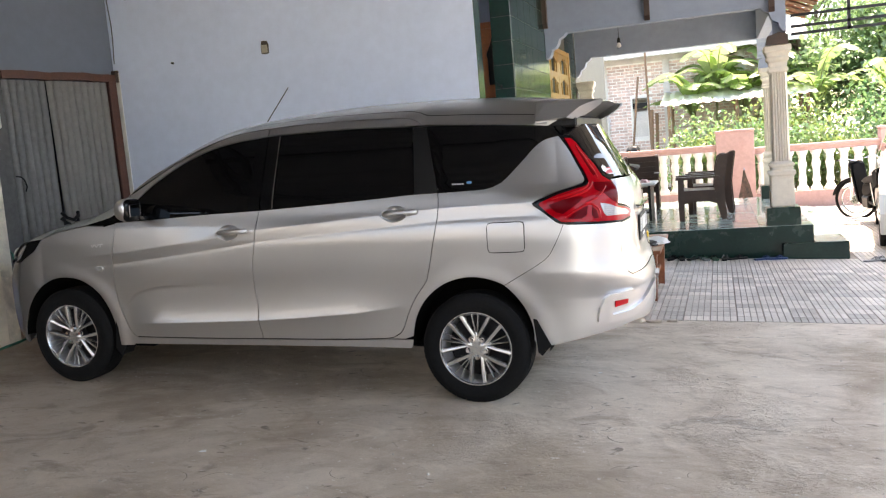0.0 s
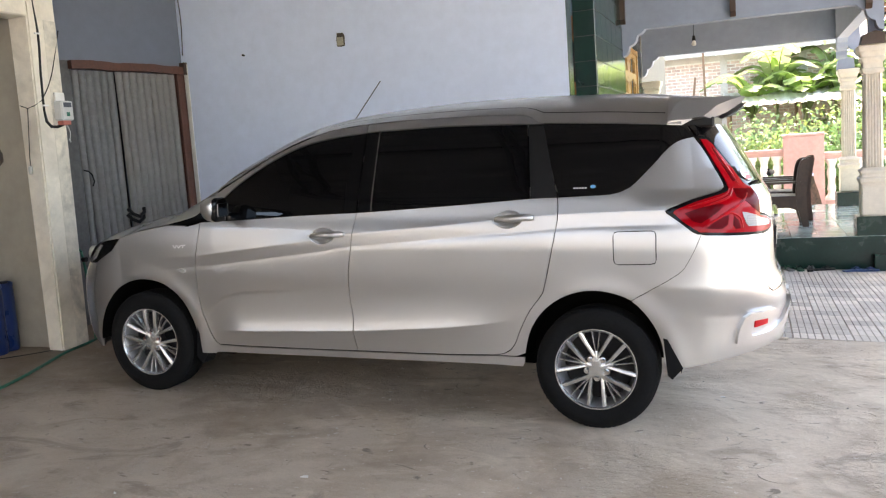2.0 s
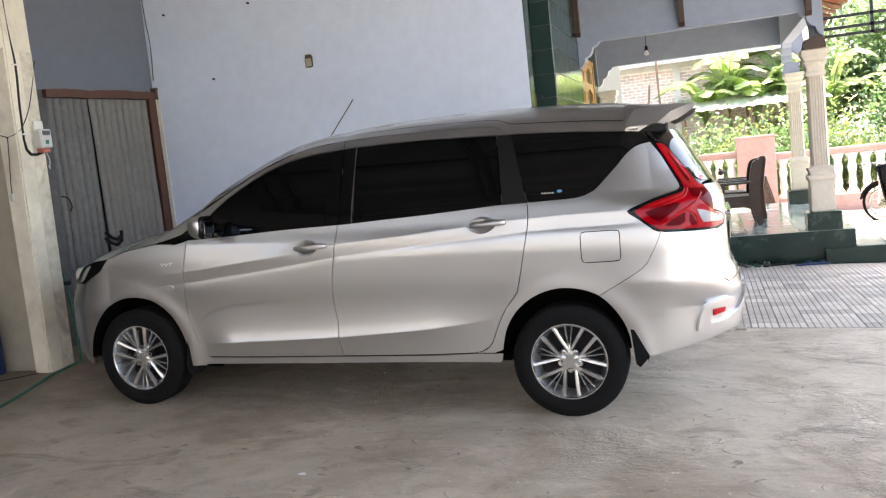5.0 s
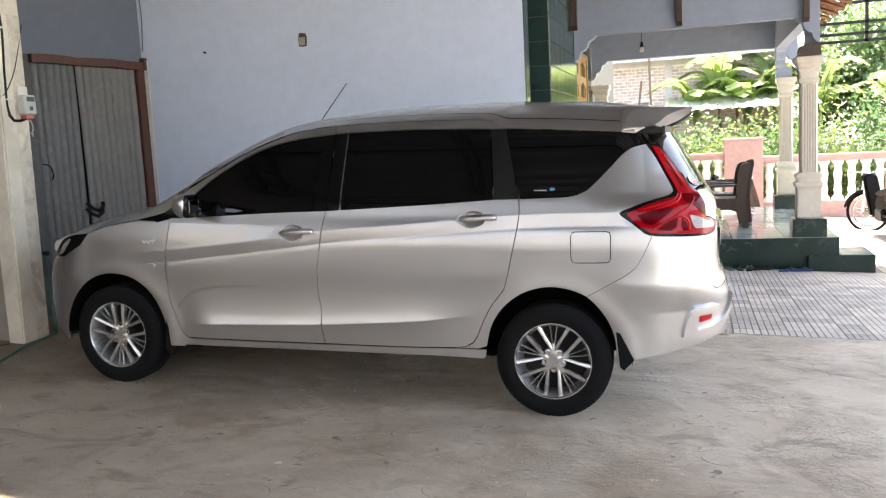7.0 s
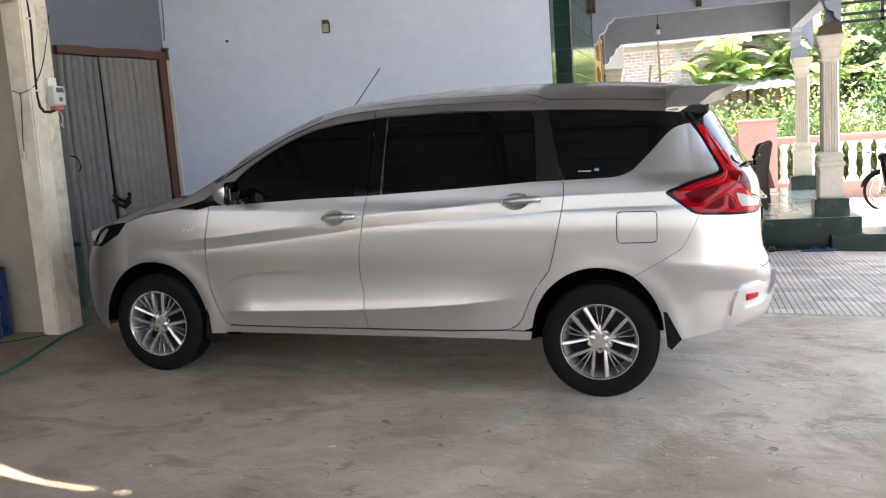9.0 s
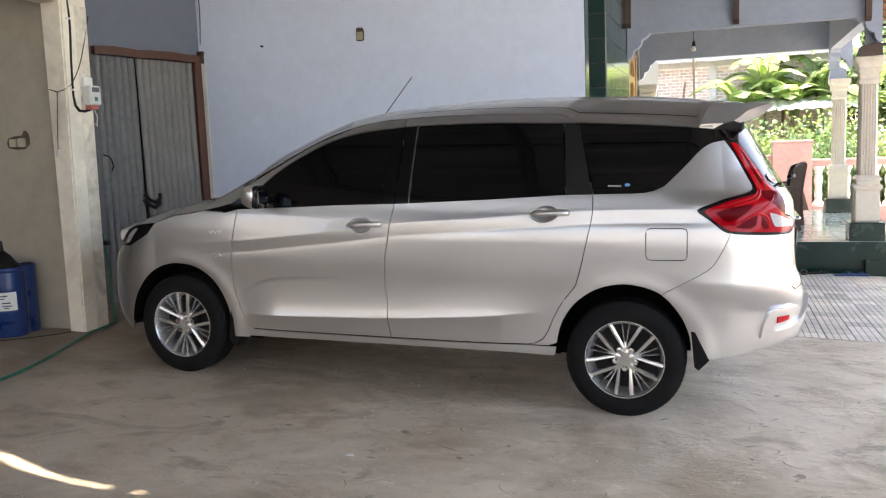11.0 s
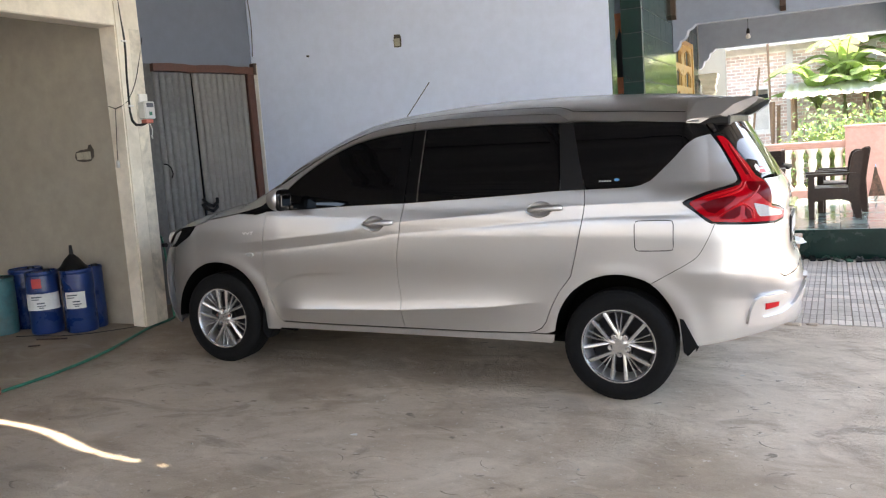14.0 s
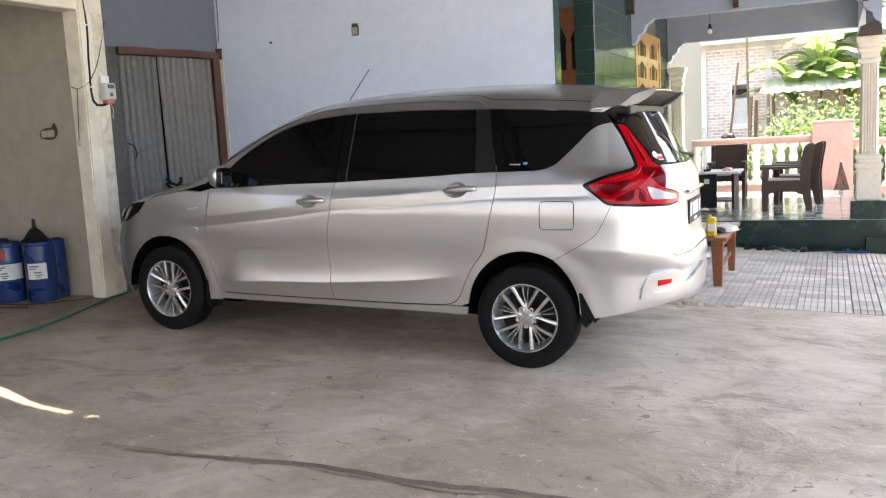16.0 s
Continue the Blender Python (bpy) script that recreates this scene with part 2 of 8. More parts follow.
M["yardgrout"] = mk("dirty tile joint", (0.38, 0.32, 0.27), 0.9, var=0.25, bump=0.2)
M["pink"] = mk("salmon pink wall paint", (0.53, 0.34, 0.31), 0.75, var=0.12, scale=1.5, fine=15, bump=0.12, dirt=(0.40, 0.22, 0.18), dirt_scale=1.6, dirt_amount=0.5)
M["white"] = mk("white paint", (0.80, 0.78, 0.74), 0.6, var=0.08, scale=4, fine=20, bump=0.08)
M["zincdull"] = mk("weathered bluish zinc sheet", (0.37, 0.37, 0.365), 0.5, metal=0.15, var=0.18, scale=2.2, fine=18, bump=0.05, col2=(0.32, 0.325, 0.325), patch=0.8, dirt=(0.26, 0.24, 0.22), dirt_scale=2, dirt_amount=0.4)
M["zinc"] = mk("dull zinc sheet", (0.43, 0.415, 0.39), 0.5, metal=0.15, var=0.15, scale=2.2, fine=18, bump=0.05, col2=(0.38, 0.365, 0.345), patch=0.8, dirt=(0.36, 0.32, 0.28), dirt_scale=2, dirt_amount=0.35)
M["roofdark"] = mk("dull corrugated roof underside", (0.20, 0.198, 0.195), 0.55, metal=0.3, var=0.2, bump=0.05)
M["redwood"] = mk("red brown painted wood", (0.12, 0.045, 0.028), 0.5, var=0.25, scale=5, fine=40, bump=0.15, col2=(0.10, 0.035, 0.02), patch=0.7)
M["darkwood"] = mk("dark brown wood", (0.055, 0.027, 0.018), 0.42, var=0.3, scale=5, fine=40, bump=0.12)
M["wood"] = mk("reddish wood", (0.26, 0.085, 0.035), 0.4, var=0.25, scale=5, fine=35, bump=0.1)
M["gold"] = mk("yellow varnished carved wood", (0.50, 0.29, 0.095), 0.35, var=0.2, scale=6, fine=40, bump=0.1)
M["orange"] = mk("orange brown door wood", (0.55, 0.17, 0.045), 0.35, var=0.2, scale=6, fine=40, bump=0.1)
M["black"] = mk("black plastic", (0.007, 0.007, 0.0075), 0.5, spec=0.3, var=0.2, bump=0.05)
M["steel"] = mk("dark painted steel", (0.012, 0.012, 0.013), 0.45, metal=0.3, var=0.2, bump=0.05)
M["rooftile"] = mk("old terracotta roof tile", (0.22, 0.10, 0.06), 0.85, var=0.3, scale=3, fine=20, bump=0.3)
M["batten"] = mk("roof timber", (0.24, 0.14, 0.08), 0.7, var=0.3, scale=4, fine=30, bump=0.2)


# ---- ground and setting ----
def gz(x, y):
    """Height of the ground: the slab falls gently towards the yard."""
    return -0.0373 * min(max(x, -4.4), 5.0) - 0.032 * min(max(y - 1.7, 0.0), 4.5)


TILE_Y = 2.27   # where the concrete slab ends and the tiles begin


def sheet(name, xs, ys, material, lift=0.0):
    bm = bmesh.new()
    g = [[bm.verts.new((x, y, gz(x, y) + lift)) for x in xs] for y in ys]
    for a, b in zip(g, g[1:]):
        for i in range(len(xs) - 1):
            bm.faces.new((a[i], a[i + 1], b[i + 1], b[i]))
    return part(name, bm, material)


far = [-400, -120, -40, -20, -12]
M["earth"] = mk("pale dusty ground", (0.33, 0.33, 0.33), 0.9, var=0.2, scale=0.8, fine=10, bump=0.3)
gxs = far + [-4.4 + 0.47 * i for i in range(21)] + [6, 8, 12, 20, 40, 120, 400]
gys = [-400, -120, -40, -20, -12, -8, 1.7] + [1.7 + 0.45 * i for i in range(1, 11)] + [8, 12, 20, 40, 120, 400]
tagged(sheet("ground", gxs, gys, M["earth"], -0.035), "pale dusty ground round the house and yard", "ground", kind="structure")


# Dark soil colour carries the shade on the ground behind the balusters.
M["soil"] = mk("shaded garden soil with leaf litter", (0.085, 0.07, 0.048), 0.95, var=0.35, scale=2.0, fine=25, bump=0.5, col2=(0.07, 0.085, 0.035), patch=0.8)
tagged(sheet("garden_soil", [-12] + [-4.4 + 1.0 * i for i in range(11)] + [9, 14], [13.36, 14.0, 16.0, 20.0, 30.0], M["soil"], -0.015), "garden soil with leaf litter behind the wall, darkened for shade", "soil", kind="structure")


def slab():
    """The concrete floor of the carport: slightly uneven, with a long crack and an edge of its own."""
    x0, x1, y0, y1 = -12.0, 5.0, -4.1, TILE_Y
    bm = bmesh.new()
    nx, ny = 170, 66
    g = []
    for j in range(ny + 1):
        row = []
        for i in range(nx + 1):
            x, y = x0 + (x1 - x0) * i / nx, y0 + (y1 - y0) * j / ny
            z = gz(x, y) + 0.006 * (noise.noise((x * 0.9, y * 0.9, 0)))
            row.append(bm.verts.new((x, y, z)))
        g.append(row)
    for j in range(ny):
        for i in range(nx):
            bm.faces.new((g[j][i], g[j][i + 1], g[j + 1][i + 1], g[j + 1][i]))
    for edge in ([g[-1][i] for i in range(nx + 1)], [g[j][-1] for j in range(ny, -1, -1)]):
        low = [bm.verts.new(v.co - Vector((0, 0, 0.05))) for v in edge]
        for i in range(len(edge) - 1):
            bm.faces.new((edge[i + 1], edge[i], low[i], low[i + 1]))
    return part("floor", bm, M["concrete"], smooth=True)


tagged(slab(), "worn grey-brown concrete carport floor with stains and cracks", "floor", kind="structure")


# Lane behind the eye, out of view, added to set the bounced light.
M["lane"] = mk("pale worn concrete lane", (0.36, 0.345, 0.322), 0.85, var=0.25, scale=1.5, fine=40, bump=0.4)
tagged(sheet("road", [-60, -20, -10] + [-4.4 + 0.94 * i for i in range(11)] + [12, 60], [-12.99, -9.0, -4.105], M["lane"], -0.012), "unseen pale concrete lane added before the carport for bounced light", "road", kind="structure")

# ---- left side: pillar, lintel, bay with plaster wall, wall with the sheet metal door ----
part_wall = part("wall_bay", boxes((-9.0, -4.29, 0.76, 0.96, 0.0, 4.3)), M["beige"])
tagged(part_wall, "unpainted beige plaster wall of the storage bay", "wall", kind="structure")
tagged(part("wall_bay_far", boxes((-9.2, -9.0, -9.0, 0.96, 0.0, 4.3)), M["baydark"]), "unseen dark wall added to close the bay", "wall", kind="structure")


def pillar():
    bm = bmesh.new()
    prism(bm, [(-4.155, 0.08), (-4.11, 2.6), (-4.11, 4.3), (-4.30, 4.3), (-4.30, 0.08)], 0.70, 0.968, "y")
    bmesh.ops.bevel(bm, geom=bm.edges[:], offset=0.012, segments=2, affect="EDGES")
    return part("pillar", bm, M["cream"], smooth=True)


M["stained"] = mk("stained grey plaster", (0.74, 0.67, 0.56), 0.85, var=0.2, scale=2.5, fine=20, bump=0.25, dirt=(0.12, 0.11, 0.10), dirt_scale=3.2, dirt_amount=0.6)
bm = bmesh.new()
prism(bm, [(-4.1535, 0.09), (-4.1085, 2.6), (-4.1085, 2.61), (-4.14, 2.61), (-4.18, 0.09)], 0.84, 0.958, "y")
tagged(part("pillar_side", bm, M["stained"]), "bare stained plaster on the flank of the pillar", "pillar", kind="structure")
tagged(pillar(), "cream painted masonry pillar with stained, chipped edge", "pillar", kind="structure")
tagged(part("lintel", boxes((-4.30, -4.112, -0.9, 0.70, 2.62, 4.3), bevel=0.01), M["cream"]), "cream painted lintel over the bay opening", "lintel", kind="structure")

tagged(part("lintel_far", boxes((-4.30, -4.115, -6.6, -0.905, 2.62, 4.3)), M["baydark"]), "unseen lintel run, darkened to keep reflections dark", "lintel", kind="structure")

# the side wall with the metal door runs slightly askew
WA, WB = Vector((-4.45, 2.87, 0)), Vector((-4.80, 0.96, 0))
wd = (WB - WA).normalized()
wnrm = Vector((wd.y, -wd.x, 0)) if Vector((wd.y, -wd.x, 0)).x > 0 else Vector((-wd.y, wd.x, 0))


def on_side(u, z, d=0.0):
    """A place on the side wall: u metres from the corner towards the pillar, d proud of it."""
    return WA + wd * u + wnrm * d + Vector((0, 0, z))


def side_box(bm, u0, u1, z0, z1, d0, d1, bevel=0.0):
    m = Matrix((( wd.x, wnrm.x, 0, WA.x), (wd.y, wnrm.y, 0, WA.y), (0, 0, 1, 0), (0, 0, 0, 1)))
    box(bm, u0, u1, d0, d1, z0, z1, bevel, m)


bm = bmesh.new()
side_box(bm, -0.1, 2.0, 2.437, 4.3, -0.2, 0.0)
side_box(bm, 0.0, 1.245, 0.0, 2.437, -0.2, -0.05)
tagged(part("wall_side", bm, M["shadewall"]), "side wall above the metal door, its shade painted grey-blue", "wall", kind="structure")
# Concrete strip kept extra dark: the passage's shade is in its colour.
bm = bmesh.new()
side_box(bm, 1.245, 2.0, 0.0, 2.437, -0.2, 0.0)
tagged(part("wall_reveal", bm, mk("shaded grey concrete", (0.115, 0.113, 0.112), 0.85, var=0.25, scale=2.0, fine=18, bump=0.2)), "grey concrete strip beside the metal door, darkened for shade", "wall", kind="structure")
tagged(part("wall_passage", boxes((-4.85, -4.32, 0.962, 1.1, 0.0, 4.3)), M["shadewall"]), "wall behind the pillar, its shade painted grey-blue", "wall", kind="structure")


def metal_door():
    d = thing("sheet_metal_door", "closed double door of corrugated zinc sheet in a red-brown timber frame", "door", on_side(0.9, gz(-4.6, 2)))
    bm = bmesh.new()
    side_box(bm, 0.02, 1.26, 2.365, 2.437, -0.03, 0.05)
    bmesh.ops.subdivide_edges(bm, edges=[e for e in bm.edges if abs((e.verts[0].co - e.verts[1].co).dot(wd)) > 0.5], cuts=24, use_grid_fill=True)
    for v in bm.verts:
        u = (v.co - WA).dot(wd)
        v.co.z += 0.012 * noise.noise((u * 5.0, 0.3, v.co.z)) + 0.006 * noise.noise((u * 19.0, 1.3, v.co.z))
    part("frame_head", bm, M["redwood"], d, "red-brown timber rail, warped and worn")
    bm = bmesh.new()
    side_box(bm, 0.03, 0.11, 0.14, 2.365, -0.03, 0.045, 0.005)
    part("frame_post", bm, M["redwood"], d)
    bm = bmesh.new()
    side_box(bm, -0.02, 0.03, 2.365, 2.475, 0.0, 0.06, 0.004)
    part("frame_end", bm, M["darkwood"], d)
    # the leaf by the corner laps over the other one
    for u0, u1, lean, mat in ((0.115, 0.785, 0.016, M["zinc"]), (0.792, 1.235, -0.012, M["zincdull"])):
        bm = bmesh.new()
        n = int((u1 - u0) / 0.006)
        rows = []
        for z in (0.17, 0.5, 0.9, 1.3, 1.6, 2.0, 2.36):
            sag = 0.018 * (z - 1.2) if u0 < 0.5 else 0.0
            row = []
            for i in range(n + 1):
                f = i / n
                u = u0 + (u1 - u0) * f + sag * f
                # rounded ridges with narrow valleys
                wave = abs(math.sin(math.pi * (u1 - u0) * f / 0.074)) ** 0.55 - 0.5
                row.append(bm.verts.new(on_side(u, z, lean + 0.034 * wave + 0.006 * noise.noise((f * 3.0, z * 1.3, u0)))))
            rows.append(row)
        for a, b in zip(rows, rows[1:]):
            for i in range(n):
                bm.faces.new((a[i], a[i + 1], b[i + 1], b[i]))
        bmesh.ops.solidify(bm, geom=bm.faces[:], thickness=0.002)
        part("door_leaf", bm, mat, d, smooth=True)
    # A black strip stands in for the shade between the leaves.
    bm = bmesh.new()
    side_box(bm, 0.76, 0.82, 0.17, 2.36, -0.046, -0.034)
    part("door_stile", bm, M["black"], d, "black strip for the shaded gap between the leaves")
    bm = bmesh.new()
    tube(bm, [on_side(1.225, 1.50, 0.0), on_side(1.20, 1.49, 0.03), on_side(1.17, 1.46, 0.03), on_side(1.15, 1.40, 0.025), on_side(1.15, 1.36, 0.0)], 0.006, 6)
    part("pull", bm, M["black"], d, "bent iron wire pull")
    bm = bmesh.new()
    for z, u in ((1.03, 0.82), (1.08, 0.81)):
        tube(bm, [on_side(u + 0.02, z + 0.05, 0.02), on_side(u, z, 0.055), on_side(u - 0.07, z - 0.03, 0.06), on_side(u - 0.13, z + 0.005, 0.055), on_side(u - 0.14, z + 0.045, 0.04)], 0.017, 6)
    part("latch", bm, M["black"], d, "dark iron latch")
    return d


metal_door()


# ---- back wall of the carport ----
tagged(part("wall_back", boxes((-4.75, -0.645, 2.87, 3.05, -0.1, 4.3)), M["lavender"]), "pale lavender painted plaster wall", "wall", kind="structure")


tagged(part("wall_end", boxes((-0.6445, -0.638, 2.873, 3.047, 0.0, 4.3)), M["green"]), "glossy green tile strip on the end of the wall", "wall", kind="structure")

# ---- house front and porch ----
PZ = 0.17   # top of the porch platform


def tiled(name, parent, origin, uaxis, vaxis, nu, nv, tu, tv, material, gap=0.004, depth=0.006, skip=None):
    """Wall or floor tiles as pieces of their own, on one mesh with bevelled rims."""
    uaxis, vaxis = Vector(uaxis), Vector(vaxis)
    nax = uaxis.cross(vaxis)
    bm = bmesh.new()
    a, b, e = (tu - gap) / 2, (tv - gap) / 2, 0.003
    lo = [bm.verts.new((sx * a, sy * b, 0)) for sx, sy in ((-1, -1), (1, -1), (1, 1), (-1, 1))]
    hi = [bm.verts.new((sx * (a - e), sy * (b - e), depth)) for sx, sy in ((-1, -1), (1, -1), (1, 1), (-1, 1))]
    bm.faces.new(hi)
    for i in range(4):
        j = (i + 1) % 4
        bm.faces.new((lo[i], lo[j], hi[j], hi[i]))
    me = bpy.data.meshes.new(name)
    bm.to_mesh(me)
    bm.free()
    me.materials.append(material)
    rot = Matrix((uaxis, vaxis, nax)).transposed().to_4x4()
    for i in range(nu):
        for j in range(nv):
            if skip and skip(i, j):
                continue
            p = Vector(origin) + uaxis * (i + 0.5) * tu + vaxis * (j + 0.5) * tv
            tilt = Euler((random.uniform(-1, 1) * 0.004, random.uniform(-1, 1) * 0.004, 0)).to_matrix().to_4x4()
            share(name, me, Matrix.Translation(p) @ rot @ tilt, parent)


def carved_beam(name, x0, x1, y0, y1, low, top, drop, run, left=True, right=True):
    """A beam with a stepped, scalloped bracket in each corner under it."""
    def steps(x, s):
        # from the foot of the bracket up to the beam's underside
        return [(x, low - drop), (x + s * run * 0.16, low - drop * 0.93), (x + s * run * 0.26, low - drop * 0.80), (x + s * run * 0.30, low - drop * 0.62), (x + s * run * 0.48, low - drop * 0.55),
                (x + s * run * 0.60, low - drop * 0.42), (x + s * run * 0.66, low - drop * 0.22), (x + s * run * 0.86, low - drop * 0.13), (x + s * run, low)]
    poly = [(x0, top)]
    poly += steps(x0, 1) if left else [(x0, low)]
    poly += steps(x1, -1)[::-1] if right else [(x1, low)]
    poly += [(x1, top)]
    bm = bmesh.new()
    prism(bm, poly, y0, y1, "y")
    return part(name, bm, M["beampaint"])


tagged(carved_beam("beam_front", -0.68, 2.12, 6.30, 6.46, 2.725, 3.9, 0.30, 0.27), "grey-blue porch beam with scalloped corner brackets", "beam", kind="structure")
tagged(carved_beam("beam_back", -0.94, 2.32, 10.36, 10.52, 2.755, 3.9, 0.31, 0.27), "grey-blue porch beam with scalloped corner brackets", "beam", kind="structure")
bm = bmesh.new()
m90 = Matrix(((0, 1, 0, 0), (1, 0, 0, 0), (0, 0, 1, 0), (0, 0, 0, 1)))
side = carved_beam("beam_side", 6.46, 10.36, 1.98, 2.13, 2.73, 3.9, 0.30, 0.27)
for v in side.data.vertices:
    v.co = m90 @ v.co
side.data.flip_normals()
tagged(side, "grey-blue porch beam with scalloped corner brackets", "beam", kind="structure")
tagged(part("porch_ceiling", boxes((-0.94, 2.13, 6.30, 10.5, 3.90, 4.0)), M["white"]), "plain porch ceiling", "ceiling", kind="structure")

# wooden struts on the face of the front beam
for x, z in ((-0.66, 2.80), (0.58, 2.745), (1.97, 2.665)):
    st = thing("eave_strut", "dark red-brown wooden strut fixed to the porch beam", "strut", (x, 6.27, z), group="struts on the porch beam")
    bm = bmesh.new()
    prism(bm, [(6.30, z), (6.27, z), (6.22, z + 0.05), (6.20, 3.9), (6.30, 3.9)], x - 0.032, x + 0.032, "x")
    part("strut", bm, M["darkwood"], st)

# platform and step
plat = tagged(part("porch_platform", boxes((-0.95, 2.35, 6.40, 10.8, -0.5, PZ - 0.006)), M["greenpaint"]), "raised porch platform faced in dark green with pale glazed tiles on top", "platform", kind="structure")
step = tagged(part("porch_step", boxes((2.0, 2.72, 6.28, 10.8, -0.5, -0.035), bevel=0.008), M["greenpaint"]), "dark green porch step with pale tiles on its tread", "step", kind="structure")

# house walls of green tiles
tagged(part("wall_house_side", boxes((-0.91, -0.69, 4.50, 5.5, -0.4, 3.9), (-1.1, -0.69, 5.5, 6.5, -0.4, 3.9), (-1.3, -0.96, 6.5, 14.5, -0.4, 3.9)), M["grout"]), "house wall clad in glossy green tiles", "wall", kind="structure")
wall_green = bpy.data.objects["wall_house_side"]
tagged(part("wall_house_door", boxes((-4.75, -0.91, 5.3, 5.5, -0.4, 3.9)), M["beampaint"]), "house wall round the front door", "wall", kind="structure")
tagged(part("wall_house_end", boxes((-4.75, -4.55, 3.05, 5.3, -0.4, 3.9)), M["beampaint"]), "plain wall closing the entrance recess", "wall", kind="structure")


def carved_door(name, label, material, u0, u1, z0, z1, place, rows, cols):
    """A two-leaf door with rows of small pointed openings, dark behind them."""
    d = thing(name, label, "door", place((u0 + u1) / 2, z0, 0))
    mid = (u0 + u1) / 2
    bm = bmesh.new()
    pts = lambda a, b, c, e, f, g: [bm.verts.new(place(*q)) for q in ((a, c, f), (b, c, f), (b, e, f), (a, e, f), (a, c, g), (b, c, g), (b, e, g), (a, e, g))]

    def block(a, b, c, e, f, g):
        v = pts(a, b, c, e, f, g)
        for q in ((0, 1, 2, 3), (7, 6, 5, 4), (0, 4, 5, 1), (1, 5, 6, 2), (2, 6, 7, 3), (3, 7, 4, 0)):
            bm.faces.new([v[k] for k in q])
    for a, b in ((u0 - 0.07, u0), (u1, u1 + 0.07)):
        block(a, b, z0, z1 + 0.07, 0.0, 0.07)
    block(u0, u1, z1, z1 + 0.07, 0.0, 0.07)
    bmesh.ops.recalc_face_normals(bm, faces=bm.faces)
    part("frame", bm, material, d)
    for a, b in ((u0, mid - 0.004), (mid + 0.004, u1)):
        bm = bmesh.new()
        block(a, b, z0, z1, 0.012, 0.03)
        bmesh.ops.recalc_face_normals(bm, faces=bm.faces)
        leaf = part("leaf", bm, M["black"], d, "dark opening behind the carving")
        bm = bmesh.new()
        w, h = (b - a) / cols, (z1 - z0) / rows
        for r in range(rows):
            block(a, b, z0 + r * h, z0 + r * h + 0.1 * h, 0.03, 0.052)
            block(a, b, z0 + (r + 0.93) * h, z0 + (r + 1) * h, 0.03, 0.052)
            for c in range(cols):
                cx = a + (c + 0.5) * w
                lo, hi = z0 + (r + 0.1) * h, z0 + (r + 0.93) * h
                if cols == 1:
                    for o in (-0.2, 0.2):
                        block(cx + (o - 0.025) * w, cx + (o + 0.025) * w, lo, lo + (hi - lo) * 0.7, 0.03, 0.05)
                for s in (-1, 1):
                    o = [(cx + s * w * 0.5, lo), (cx + s * w * 0.34, lo), (cx + s * w * 0.34, lo + (hi - lo) * 0.5), (cx + s * w * 0.40, lo + (hi - lo) * 0.6), (cx + s * w * 0.14, lo + (hi - lo) * 0.78), (cx, lo + (hi - lo) * 0.93), (cx, hi), (cx + s * w * 0.5, hi)]
                    f = [bm.verts.new(place(p, q, 0.052)) for p, q in o]
                    g = [bm.verts.new(place(p, q, 0.03)) for p, q in o]
                    bm.faces.new(f)
                    for i in range(len(o)):
                        j = (i + 1) % len(o)
                        bm.faces.new((f[i], f[j], g[j], g[i]))
        bmesh.ops.recalc_face_normals(bm, faces=bm.faces)
        part("carving", bm, material, leaf)
    return d


carved_door("carved_door", "yellow varnished double door with carved pointed openings", M["gold"], 7.62, 9.32, PZ, 2.70, lambda u, z, d: Vector((-0.958 + d, u, z)), 8, 1)
carved_door("front_door", "orange-brown wooden front door with carved panels", M["orange"], -2.2, -1.00, -0.1, 2.75, lambda u, z, d: Vector((u, 5.298 - d, z)), 4, 3)


